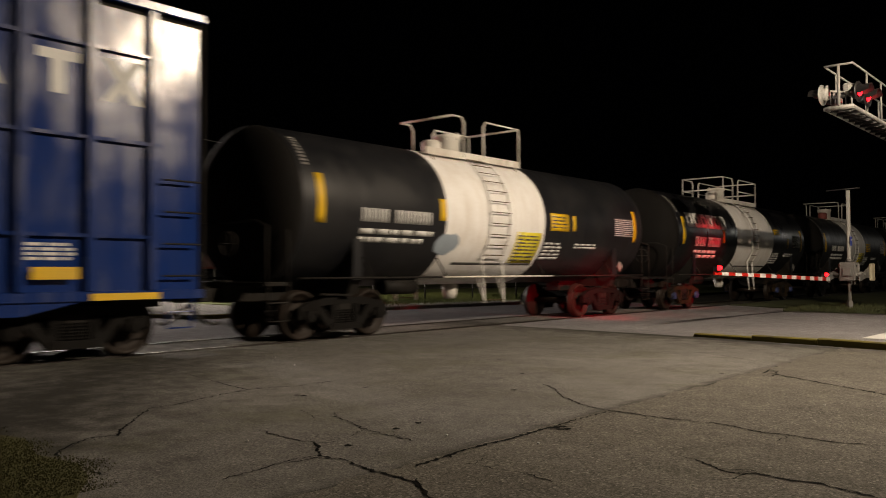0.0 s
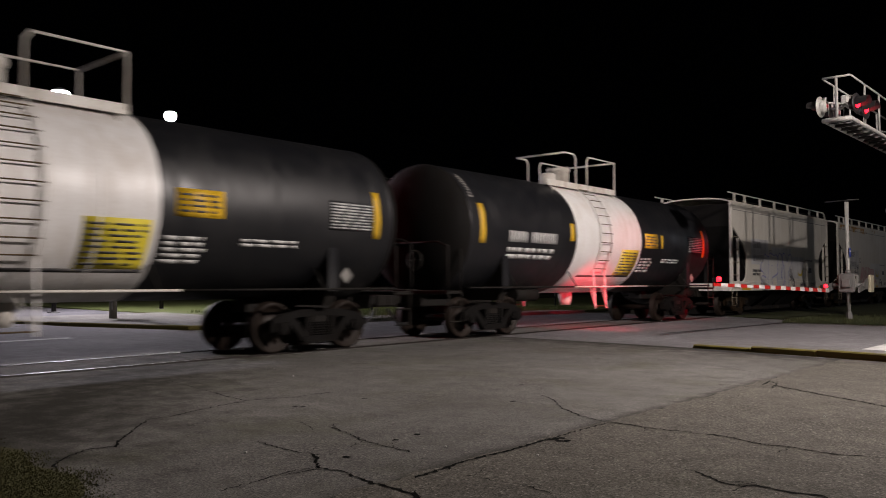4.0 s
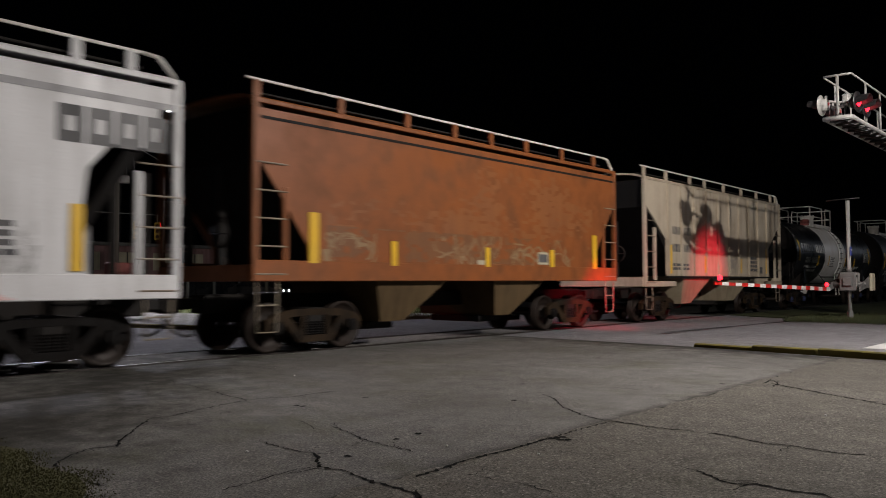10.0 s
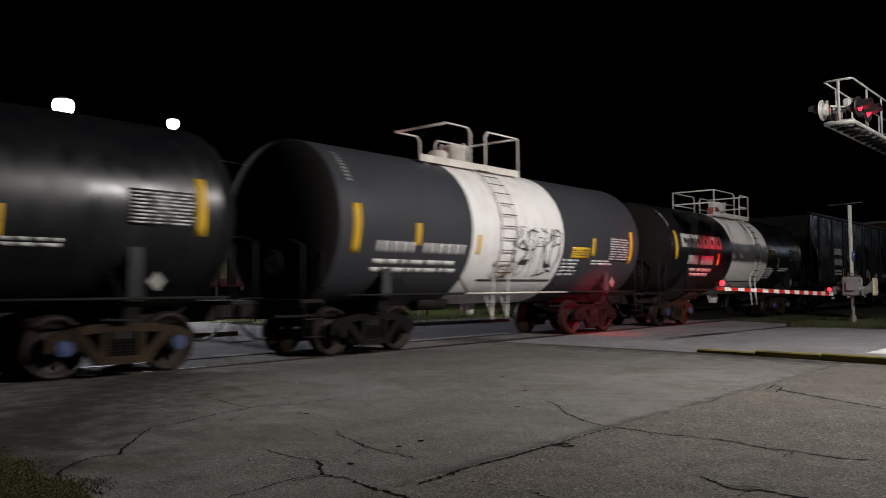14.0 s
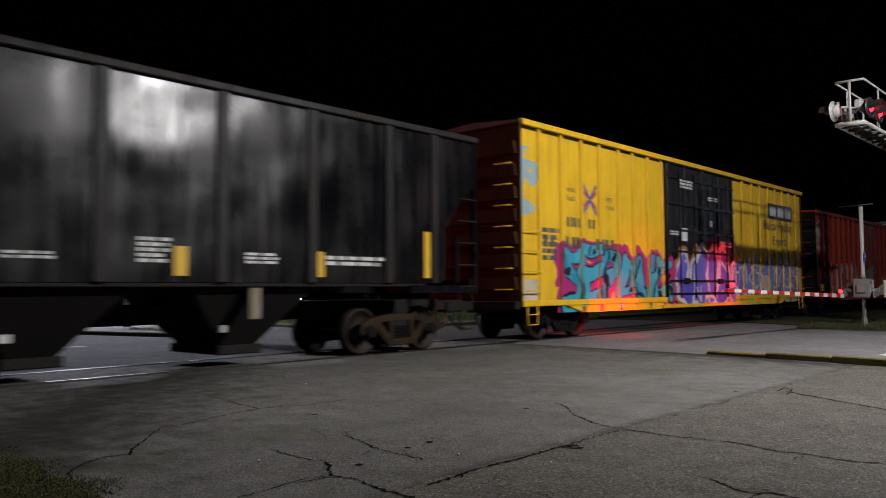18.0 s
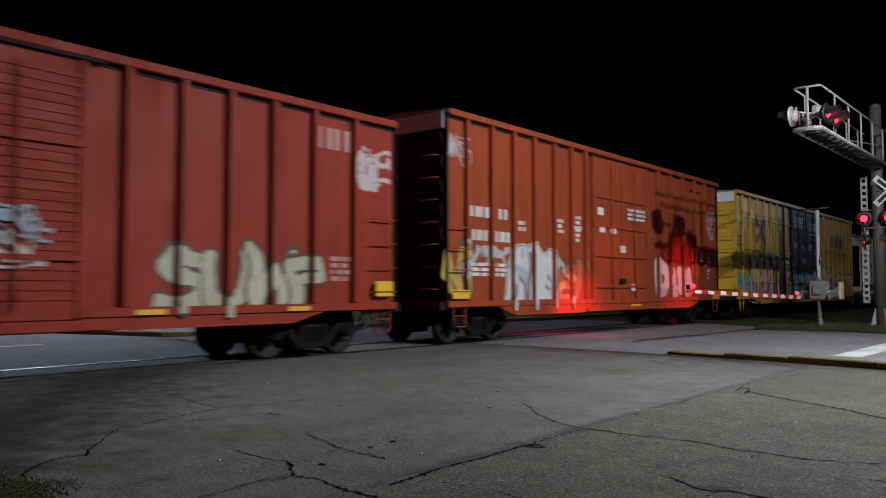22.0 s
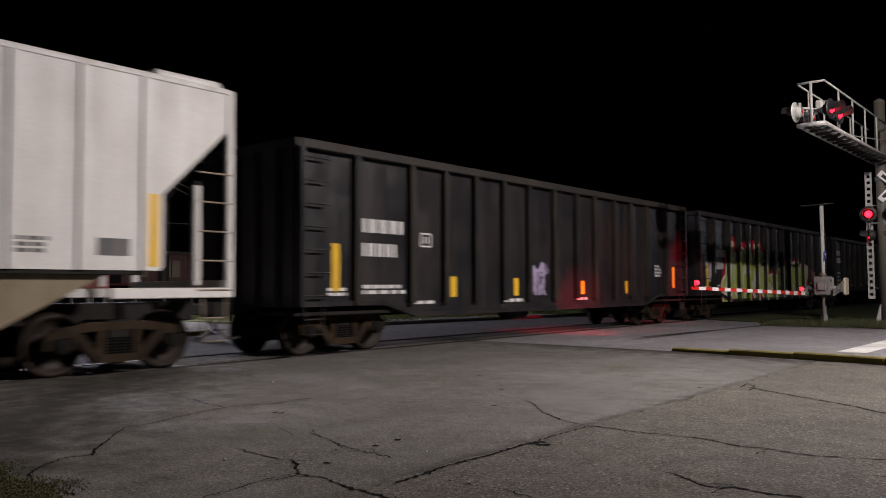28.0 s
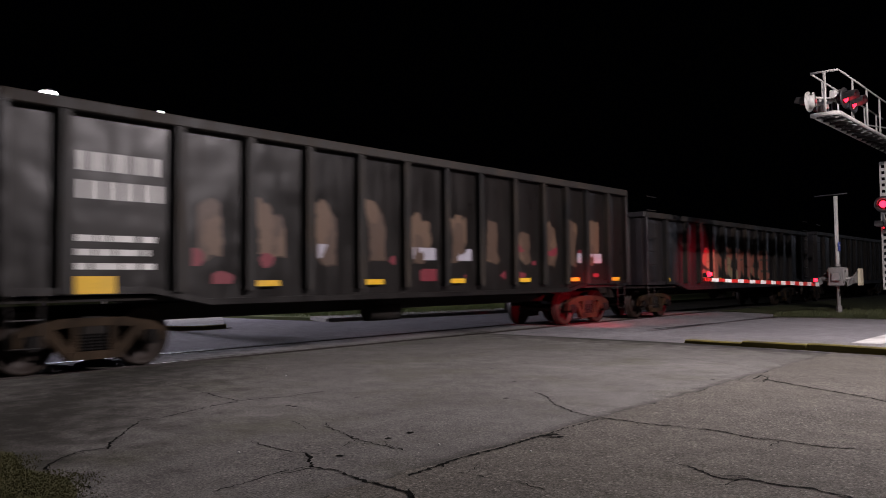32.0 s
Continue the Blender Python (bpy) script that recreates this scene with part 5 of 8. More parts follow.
    part("outlet", made(lathe, [(0.62, 0.13), (0.74, 0.17), (0.98, 0.2)], 14, (0, (b0 + b1) / 2, 0), "z"), FITWHITE, car)
    # side handrails, white over the belt
    for s in (1, -1):
        for a, b, m in ((-0.4, b0 - 0.1, UNDER), (b0 - 0.1, b1 + 0.35, FITWHITE), (b1 + 0.35, length + 0.4, UNDER)):
            part("side_handrail", made(rod, (s * 1.50, a, 1.15), (s * 1.50, b, 1.15), 0.022), m, car)
        for y in (1.4, b0, b1, length - 1.4):
            part("bracket", made(rod, (s * 1.50, y, 1.15), (s * 1.22, y, 1.55), 0.018), UNDER, car)
    # platform over the belt, with its rails, dome and ladders
    a0, g0, g1, a1 = guard
    p0, p1, deck, top = a0 - (0.1 if square else 0.9), a1 + 0.04, 3.92 + lift, 4.83 + lift
    m0 = g0 - 0.6
    for s in (1, -1):
        bm = bmesh.new()
        box(bm, s * 0.62 - 0.18, s * 0.62 + 0.18, p0, p1, deck - 0.04, deck)
        box(bm, s * 0.80 - 0.012, s * 0.80 + 0.012, p0, p1, deck - 0.06, deck + 0.10)
        part("walkway", bm, FITWHITE, car)
        for y in (p0 + 0.2, (p0 + p1) / 2, p1 - 0.2):
            part("bracket", made(rod, (s * 0.76, y, deck - 0.04), (s * 0.88, y, TZ + 1.2), 0.025), FITWHITE, car)
    rails = []
    for s in (1, -1):
        x = s * 0.80
        rails += [[(x, g1, deck), (x, g1, top - 0.12), (x, g1 + 0.10, top), (x, a1, top), (x, a1, deck)],
                  [(x, g0, deck), (x, g0, top - 0.12), (x, g0 - 0.10, top), (x, a0, top)] + ([(x, a0, deck)] if square else [])]
        if mids:
            rails += [[(x, g1, deck + 0.45), (x, a1, deck + 0.45)], [(x, g0, deck + 0.45), (x, a0, deck + 0.45)]]
    for y in (a0, a1):
        rails.append([(-0.80, y, top), (0.80, y, top)])
        if mids:
            rails.append([(-0.80, y, deck + 0.45), (0.80, y, deck + 0.45)])
    for pts in rails:
        part("safety_rail", made(bent, pts, 0.026), FITWHITE, car)
    part("dome", made(lathe, [(3.9, 0.30), (4.42, 0.30), (4.46, 0.34), (4.52, 0.34), (4.56, 0.2), (4.57, 0.05)], 24, (0, m0 + 0.95, lift), "z"), FITWHITE, car)
    for k in range(6):
        bm = bmesh.new()
        a = k * math.tau / 6
        rod(bm, (0.31 * math.cos(a), m0 + 0.95 + 0.31 * math.sin(a), 4.4 + lift), (0.31 * math.cos(a), m0 + 0.95 + 0.31 * math.sin(a), 4.58 + lift), 0.025)
        part("hatch_bolt", bm, FITWHITE, car)
    part("valve_housing", made(lathe, [(3.92, 0.22), (4.28, 0.22), (4.33, 0.16), (4.34, 0.04)], 16, (0.1, m0 + 0.25, lift), "z"), REDBOX if rust else FITWHITE, car)
    for s in (1, -1):
        for y in (g0, g1):
            bow = [(s * (TR + 0.09) * math.cos(q), TZ + (TR + 0.09) * math.sin(q)) for q in (radians(62 - 8 * i) for i in range(13))] + [(s * 1.40, 0.55)]
            inner = [(x - s * 0.035, z) for x, z in reversed(bow)]
            part("ladder_rail", made(prism, bow + inner, y - 0.016, y + 0.016, axis="y"), TANKWHITE, car)
            part("ladder_foot", made(rod, (s * 1.40, y, 0.56), (s * 1.40, y - 0.3, 1.12), 0.018, 6), FITWHITE, car)
        for k in range(12):
            a = radians(58 - k * 9)
            z = TZ + (TR + 0.09) * math.sin(a)
            x = s * (TR + 0.09) * math.cos(a)
            if k > 10:
                x, z = s * 1.40, 0.62
            part("rung", made(rod, (x, g0, z), (x, g1, z), 0.012, 6), CHUTE, car)
    # markings
    k0, k1 = TR, TZ
    part("end_stripe", wrap(first[0], first[0] + 0.20, first[1], first[2], k0, k1), YELLOW, car, "reflective yellow stripe")
    part("end_stripe", wrap(length - 0.18, length, *final, k0, k1), YELLOW, car, "reflective yellow stripe")
    for a, w, z0, z1 in stripes:
        part("side_stripe", wrap(a, a + w, z0, z1, k0, k1), YELLOW, car, "reflective yellow stripe")
    for y0, y1, z0, z1, m in placards:
        plate = part("placard", wrap(y0, y1, z0, z1, k0, k1), m, car, "yellow placard with small black print")
        part("print", wrapbars(y0 + 0.06, y1 - 0.06, z0 + 0.05, z1 - 0.05, max(2, int((z1 - z0) / 0.09)), seed, k0 + 0.004, k1, 0.9, 0.6), DECALDARK, plate)
    if brand:
        part("large_logo", wrapblocks(*brand, 6, seed, k0, k1), DECAL, car, "row of white block shapes")
    for y0, y1, z0, z1, n in marks or ():
        part("stencil", wrapblocks(y0, y1, z0, z1, n, seed + n, k0, k1, skip=(4,)), DECAL, car)
        part("small_print", wrapbars(y0, y1 + 0.1, z0 - 0.42, z0 - 0.1, 2, seed + 3, k0, k1), DECAL, car)
    panel = part("data_panel", wrap(length - 1.28, length - 0.2, *panel_z, k0, k1, 0.002), TANKPRINT, car, "dark data panel with white print")
    part("print", wrapbars(length - 1.25, length - 0.22, panel_z[0] + 0.02, panel_z[1] - 0.02, 9, seed + 4, k0 + 0.002, k1, 0.97, 0.5), DECAL, panel)
    part("small_print", wrapbars(b1 + 0.1, b1 + 0.95, 1.55, 2.0, 5, seed + 5, k0, k1, 0.8), DECAL, car)
    part("small_print", wrapbars(b1 + 1.5, b1 + 2.8, 1.85, 2.0, 2, seed + 6, k0, k1, 0.8), DECAL, car)
    for q in range(9):
        a = radians(27 + q * 3.2)
        lo, hi = TZ + TR * math.sin(a), TZ + TR * math.sin(a + radians(1.9))
        part("head_print", wrap(-0.20, -0.08, lo, hi, k0, k1, n=2), PLACGREY, car)
    part("belt_line", wrap(b0 + 0.6, b1 - 0.1, 1.42, 1.47, k0, k1, n=2), DECALDARK, car)
    bm = bmesh.new()
    prism(bm, [(length - 0.90, 1.40), (length - 0.75, 1.25), (length - 0.60, 1.40), (length - 0.75, 1.55)], 1.36, 1.375)
    part("hazard_placard", bm, PLACGREY, car, "worn grey diamond placard")
    # brake wheel on the leading end
    bm = made(lathe, [(0.0, 0.20), (0.02, 0.23), (0.04, 0.20)], 18, (0.7, -1.3, 1.75), cap=False)
    rod(bm, (0.7, -1.28, 1.55), (0.7, -1.28, 1.95), 0.014)
    rod(bm, (0.5, -1.28, 1.75), (0.9, -1.28, 1.75), 0.014)
    part("brake_wheel", bm, UNDER, car)
    return car


BIG = lambda b1: ((b1 - 1.15, b1 - 0.12, 1.45, 2.2, PLACARD), (b1 + 0.25, b1 + 1.1, 2.28, 2.72, YELLOW))
tank_a = tank("black tank wagon with a white belt and yellow placards", 9.37, 12.1, (3.57, 7.32), TANKDULL, 1, None, [(1.1, 3.1, 2.22, 2.48, 11)], BIG(7.32), guard=(4.6, 5.02, 5.76, 7.2), stripes=[(3.96 - 0.6, 0.2, 2.33, 2.79), (8.6, 0.16, 2.3, 2.7)])
painted(tank_a, "pale blue-grey smear of overpaint on the shell", lambda y, z: math.sqrt(max(0.01, TR * TR - (z - TZ) ** 2)) + 0.003, 3.3, 4.15, 1.55, 2.2,
        lambda Y, Z: np.where(np.hypot((Y - 3.7) / 0.36, (Z - 1.85) / 0.24) + 0.5 * (value_noise(Y, Z, 5, 4) - 0.5) < 1, 0, -1), [spray(0.30, 0.36, 0.42)], name="overpaint")
tank("gloss black tank wagon with a white belt and large white lettering", 24.71, 12.23, (4.69, 8.57), TANKBLACK, 2, (0.4, 3.75, 2.72, 3.2), [(1.0, 3.1, 2.1, 2.42, 10)], ((8.7, 9.4, 2.72, 2.95, YELLOW),), [(3.35, 0.17, 2.25, 2.72), (10.3, 0.14, 2.2, 2.6)], guard=(5.2, 6.15, 6.68, 8.6), mids=True, square=True)
tank("black tank wagon with a white belt and yellow placards", 40.51, 12.05, (4.17, 7.43), TANKDULL, 3, None, [(1.1, 3.15, 2.22, 2.48, 11)], BIG(7.43), guard=(4.6, 5.1, 5.72, 7.24), stripes=[(3.96, 0.2, 2.33, 2.79), (8.3, 0.16, 2.3, 2.7)], rust=True)
tank("black tank wagon with a white belt and yellow placards", 55.7, 12.35, (4.1, 7.75), TANKDULL, 5, None, [(1.1, 3.15, 2.22, 2.48, 11)], BIG(7.75), guard=(4.7, 5.25, 5.85, 7.45), stripes=[(3.8, 0.2, 2.33, 2.79), (9.05, 0.16, 2.3, 2.7)])
tank_n = tank("gloss black tank wagon with a white belt and large white lettering", 140.62, 12.23, (3.84, 7.35), TANKBLACK, 6, (0.42, 3.78, 2.54, 2.92), [(0.97, 2.75, 2.08, 2.34, 10)], ((7.76, 8.62, 2.46, 2.7, YELLOW),), [(2.8, 0.18, 1.96, 2.42), (4.49, 0.12, 1.98, 2.44), (7.36, 0.1, 2.0, 2.41), (9.06, 0.17, 1.98, 2.4)], rust=True, guard=(4.1, 6.04, 6.56, 7.5), mids=True, square=True)
part("small_print", wrapbars(4.8, 5.6, 1.9, 2.4, 6, 77, TR, TZ, 0.6, 0.6), DECALDARK, tank_n)
tank_m = tank("charcoal tank wagon with a white belt and a black scrawl", 156.05, 10.6, (3.3, 6.95), TANKGREY, 7, None, [(0.44, 3.1, 1.97, 2.19, 10)], ((7.39, 8.27, 2.02, 2.3, YELLOW),), [(1.5, 0.17, 2.12, 2.58), (3.5, 0.12, 2.0, 2.43), (8.39, 0.16, 2.09, 2.56)], guard=(3.45, 4.3, 4.87, 6.2), TR=1.65, TZ=2.54, first=(-0.2, 1.93, 2.86), final=(1.92, 2.82), panel_z=(1.98, 2.63))
shell_depth = lambda y, z: math.sqrt(max(0.01, 1.65 ** 2 - (z - 2.54) ** 2)) + 0.003
scrawl(tank_m, "thin black spray scrawl", shell_depth, 4.9, 6.9, 1.62, 2.5, 2, 17, (0.03, 0.03, 0.03), 0.028, wobble=0.6)
scrawl(tank_m, "faded brown spray scrawl", shell_depth, 4.3, 5.0, 1.5, 1.8, 2, 19, (0.22, 0.14, 0.09), 0.02)
tank("gloss black tank wagon with a white belt and large white lettering", 169.77, 12.23, (4.65, 8.34), TANKBLACK, 8, (0.45, 3.75, 2.54, 2.98), [(1.0, 3.0, 2.0, 2.3, 10)], ((8.5, 9.2, 2.5, 2.72, YELLOW),), [(3.35, 0.17, 2.0, 2.4), (9.6, 0.14, 2.0, 2.4)], rust=True, guard=(4.9, 6.85, 7.37, 8.3), mids=True, square=True)


# ---- covered and open hopper wagons ----
def hopper(label, lead, L, mat, top, low, notch, outlets, seed, posts=(), rail=True, ribs=(), endsill=True, fullsill=True, sheet_low=None, truck_mat=TRUCK, ribmat=None, openbox=False, post_w=0.12, smooth=True, stripes=(), end_at=1.65, cap=TRUCKDARK, second_post=0.62, chute_mat=None):
    """notch: outline of the gap between the end post and the side sheet, from the top down; top and low: the side's edges."""
    ends = ENDSHADE
    car = wagon("covered_hopper_wagon" if not openbox else "open_hopper_wagon", label, lead)
    sheet_low = low if sheet_low is None else sheet_low
    left = notch
    right = [(L - y, z) for y, z in reversed(notch)]
    outline = left + [(left[-1][0] + 0.05, sheet_low), (right[0][0] - 0.05, sheet_low)] + right
    for s in (1, -1):
        bm = bmesh.new()
        prism(bm, outline, s * 1.44, s * 1.48)
        part("side_sheet", bm, mat, car)
        if fullsill:
            part("side_sill", made(box, min(s * 1.42, s * 1.5), max(s * 1.42, s * 1.5), 0.02, L - 0.02, low, low + 0.36, 0.012), mat, car)
        else:
            for a, b in ((0.02, 2.1), (L - 2.1, L - 0.02)):
                part("end_sill", made(box, min(s * 1.40, s * 1.5), max(s * 1.40, s * 1.5), a, b, low, low + 0.16, 0.012), mat, car)
            part("side_sill", made(box, min(s * 1.40, s * 1.46), max(s * 1.40, s * 1.46), 1.6, L - 1.6, sheet_low - 0.07, sheet_low, 0.01), UNDER, car)
        for y in (0.06, L - 0.06):
            part("corner_post", made(box, min(s * 1.40, s * 1.5), max(s * 1.40, s * 1.5), y - post_w / 2, y + post_w / 2, low, top, 0.01), mat, car)
            way = 1 if y < 1 else -1
            if second_post:
                q = y + way * second_post
                part("ladder_post", made(box, min(s * 1.42, s * 1.5), max(s * 1.42, s * 1.5), q - 0.05, q + 0.05, low + 0.2, 2.9 if not openbox else 2.4, 0.008), mat, car)
                for k in range(5):
                    z = low + 0.12 + k * 0.47
                    part("rung", made(rod, (s * 1.5, min(y, q), z), (s * 1.5, max(y, q), z), 0.016, 6), STEPTAN if mat is not COALBLACK else UNDER, car)
        part("top_chord", made(box, min(s * 1.40, s * 1.50), max(s * 1.40, s * 1.50), 0.0, L, top - 0.05, top + 0.03, 0.01), ribmat or mat, car)
        for y in ribs:
            part("rib", made(box, min(s * 1.46, s * 1.53), max(s * 1.46, s * 1.53), -0.10 if openbox else -0.05, 0.10 if openbox else 0.05, sheet_low, top - 0.05, 0.008), ribmat or mat, car, at=(0, y, 0))
    # ends and slope sheets, near-black to carry the shade on them
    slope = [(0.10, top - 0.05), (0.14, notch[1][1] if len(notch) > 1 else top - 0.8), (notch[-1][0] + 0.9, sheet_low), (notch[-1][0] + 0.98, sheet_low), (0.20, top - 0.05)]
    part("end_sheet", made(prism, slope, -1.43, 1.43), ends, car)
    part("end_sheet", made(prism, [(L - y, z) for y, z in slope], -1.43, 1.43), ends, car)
    for y in (0.06, L - 0.06):
        part("end_sill", made(box, -1.42, 1.42, y - 0.1, y + 0.1, low, low + 0.28, 0.01), mat if not openbox else UNDER, car)
        for x in (-0.5, 0.5):
            part("end_brace", made(box, x - 0.06, x + 0.06, y - 0.05, y + 0.05, low + 0.25, low + 2.0), UNDER, car)
    bm = made(lathe, [(0.0, 0.22), (0.02, 0.26), (0.04, 0.22)], 18, (0.6, -0.06, 2.1), cap=False)
    rod(bm, (0.6, -0.04, 1.85), (0.6, -0.04, 2.35), 0.014)
    rod(bm, (0.35, -0.04, 2.1), (0.85, -0.04, 2.1), 0.014)
    part("brake_wheel", bm, UNDER, car)
    part("centre_sill", made(box, -0.25, 0.25, -0.1, L + 0.1, 0.72, 1.05, 0.02), UNDER, car)
    if not openbox:
        bm = bmesh.new()
        arc = [(1.47 * math.cos(a), top + 0.22 * math.sin(a)) for a in (math.pi * k / 10 for k in range(11))]
        prism(bm, [(x, z) for x, z in arc] + [(x * 0.97, z - 0.05) for x, z in reversed(arc)], 0.05, L - 0.05, axis="y")
        part("roof", bm, mat, car)
        for k in range(4):
            part("roof_hatch", made(box, -0.35, 0.35, 0, 1.2, top + 0.2, top + 0.3, 0.03), mat, car, at=(0, 1.6 + k * (L - 4.2) / 3, 0))
    if rail:
        for s in (1, -1):
            part("roof_rail", made(box, min(s * 1.40, s * 1.44), max(s * 1.40, s * 1.44), -0.1, L - 0.6, top + 0.33, top + 0.37), FITWHITE if ribmat is None else ribmat, car)
            part("roof_walk", made(box, min(s * 0.95, s * 1.35), max(s * 0.95, s * 1.35), 0.1, L - 0.6, top + 0.13, top + 0.16), UNDER, car)
            for y in posts:
                part("roof_rail_post", made(box, min(s * 1.39, s * 1.45), max(s * 1.39, s * 1.45), -0.07, 0.07, top - 0.02, top + 0.34, 0.006), mat, car, at=(0, y, 0))
            part("roof_rail_bend", made(bent, [(s * 1.42, L - 0.62, top + 0.35), (s * 1.42, L - 0.35, top + 0.33), (s * 1.42, L - 0.12, top + 0.1), (s * 1.42, L - 0.08, top - 0.1)], 0.035), FITWHITE if ribmat is None else ribmat, car)
    for a, b, c, d, zb in outlets:
        bm, w = bmesh.new(), 1.16 if chute_mat else 0.7
        vs = [bm.verts.new(p) for p in ((-1.35, a, sheet_low), (1.35, a, sheet_low), (1.35, b, sheet_low), (-1.35, b, sheet_low), (-w, c, zb), (w, c, zb), (w, d, zb), (-w, d, zb))]
        for q in ((0, 1, 2, 3), (7, 6, 5, 4), (0, 4, 5, 1), (1, 5, 6, 2), (2, 6, 7, 3), (3, 7, 4, 0)):
            bm.faces.new([vs[i] for i in q])
        bmesh.ops.recalc_face_normals(bm, faces=bm.faces)
        # chutes without a material of their own get the shade below as near-black
        chute = part("outlet", bm, chute_mat or ENDSHADE, car)
        part("outlet_gate", made(box, -0.78, 0.78, c - 0.08, d + 0.08, zb - 0.16, zb, 0.02), UNDER, chute)
    for y, w in ((0.0, -1), (L, 1)):
        coupler(car, y, w)
        stirrup(car, y - w * 0.33, STEPTAN if mat is not COALBLACK else UNDER, 1.44, 0.42, low + 0.05)
    truck(car, lead, end_at, truck_mat, cap)
    truck(car, lead, L - end_at, truck_mat, cap)
    if stripes:
        plates(car, "side_stripe", YELLOW, 1.481 if not fullsill else 1.501, stripes, "reflective yellow stripe")
    return car


NOTCH = [(0.12, 4.2), (0.13, 3.33), (0.75, 2.95), (1.25, 2.62), (1.45, 2.38), (1.50, 2.1), (1.49, 1.62), (1.38, 1.42), (1.15, 1.30)]
flat = lambda y, z: 1.48 if z > 1.31 else 1.5
OUT4 = [(2.2, 4.6, 2.6, 3.9, 0.30), (5.0, 7.0, 5.3, 6.4, 0.28), (7.0, 9.4, 7.2, 8.6, 0.28)]
hop_a = hopper("cream covered hopper wagon with blue outline graffiti", 70.56, 12.18, HOPWHITE, 4.2, 0.94, NOTCH, OUT4, 31, (0.53, 1.57, 3.23, 4.91, 6.59, 7.96, 9.64, 10.9),
               stripes=[(0.91, 1.86, 0.97, 1.08), (4.19, 4.55, 0.97, 1.06), (5.81, 6.3, 0.97, 1.06), (7.51, 7.87, 0.97, 1.06), (10.6, 11.2, 0.98, 1.08)])
hop_b = hopper("cream covered hopper wagon with rusty roof edge and pink graffiti", 84.59, 12.08, HOPWHITE, 4.2, 0.94, NOTCH, OUT4, 32, (0.5, 1.4, 2.9, 4.4, 5.9, 7.3, 8.8, 10.3, 10.9),
               stripes=[(0.78, 1.8, 0.97, 1.08), (4.06, 4.51, 0.97, 1.06), (5.83, 6.2, 0.97, 1.06), (7.5, 7.9, 0.97, 1.06), (10.6, 11.2, 0.98, 1.08)])
for car, seed in ((hop_a, 1), (hop_b, 2)):
    bm = bmesh.new()
    blocks(bm, 1.481, 2.22, 3.1, 2.58, 2.84, 4, seed)
    blocks(bm, 1.481, 2.16, 3.4, 2.07, 2.33, 6, seed + 3)
    part("stencil", bm, HOPMARK, car)
    bm = bmesh.new()
    bars(bm, 1.481, 2.14, 3.06, 1.5, 1.78, 2, seed)
    bars(bm, 1.481, 8.6, 9.86, 2.18, 2.26, 2, seed + 2)
    bars(bm, 1.501, 2.88, 3.15, 1.1, 1.24, 2, seed + 2)
    bars(bm, 1.501, 9.4, 9.9, 1.1, 1.24, 3, seed + 2)
    for y0, y1, z0, z1 in ((4.0, 4.3, 2.30, 2.32), (4.0, 4.3, 2.53, 2.55), (4.03, 4.05, 2.32, 2.53), (4.25, 4.27, 2.32, 2.53)):
        box(bm, 1.481, 1.484, y0, y1, z0, z1)
    part("small_print", bm, DECALDARK, car)
    plates(car, "inspection_plate", DECAL, 1.481, [(9.03, 9.58, 1.62, 1.94)])
    plates(car, "inspection_panel", DECALDARK, 1.4865, [(9.08, 9.53, 1.67, 1.89)], d=0.002)
    veil = surface("overpaint", (0.66, 0.665, 0.685) if car is hop_a else (0.69, 0.685, 0.665), 0.55)
    plates(car, "overpaint_panel", veil, 1.480, [(2.0, 3.9, 1.95, 2.93)] + ([(4.34, 6.7, 1.42, 2.68), (6.75, 8.45, 1.42, 2.35)] if car is hop_a else [(6.4, 8.6, 1.42, 2.3)]), d=0.0012)
    for z in (3.92, 3.98):
        part("side_seam", made(box, 1.478, 1.484, 0.2, 11.9, z, z + 0.02), DECALDARK if z < 3.95 else HOPWHITE, car)
piece(hop_a, "blue outline graffiti on cream paint", flat, 3.05, 6.75, 0.98, 2.42, "SPIY", 41, [(0.60, 0.60, 0.62), (0.66, 0.65, 0.64)], (0.13, 0.15, 0.50), None, None, 0.22, 0.035, wobble=0.2, inner=0.0)
scrawl(hop_a, "yellow spray tag", flat, 7.8, 8.2, 1.58, 1.7, 0, 47, (0.62, 0.48, 0.05), 0.05)
scrawl(hop_a, "black spray tags on the sill", flat, 6.6, 6.95, 1.02, 1.65, 0, 44, (0.03, 0.03, 0.04), 0.026)
scrawl(hop_a, "black and red spray tags on the sill", flat, 8.0, 9.0, 1.08, 1.25, 1, 48, (0.05, 0.03, 0.04), 0.03)
scrawl(hop_b, "black bubble spray tags", flat, 1.55, 2.5, 1.36, 2.05, 0, 45, (0.05, 0.05, 0.06), 0.035, wobble=0.9)
scrawl(hop_b, "black bubble spray tags", flat, 3.15, 3.95, 1.45, 2.0, 0, 49, (0.05, 0.05, 0.06), 0.035, wobble=0.9)
scrawl(hop_b, "black spray tags on the sill", flat, 1.2, 3.9, 1.04, 1.18, 6, 43, (0.05, 0.05, 0.06), 0.025)
scrawl(hop_b, "yellow spray tag", flat, 7.65, 8.15, 1.62, 1.76, 0, 47, (0.62, 0.48, 0.05), 0.05)
scrawl(hop_b, "black spray tag on the sill", flat, 8.3, 8.8, 1.06, 1.25, 0, 42, (0.04, 0.04, 0.05), 0.03)
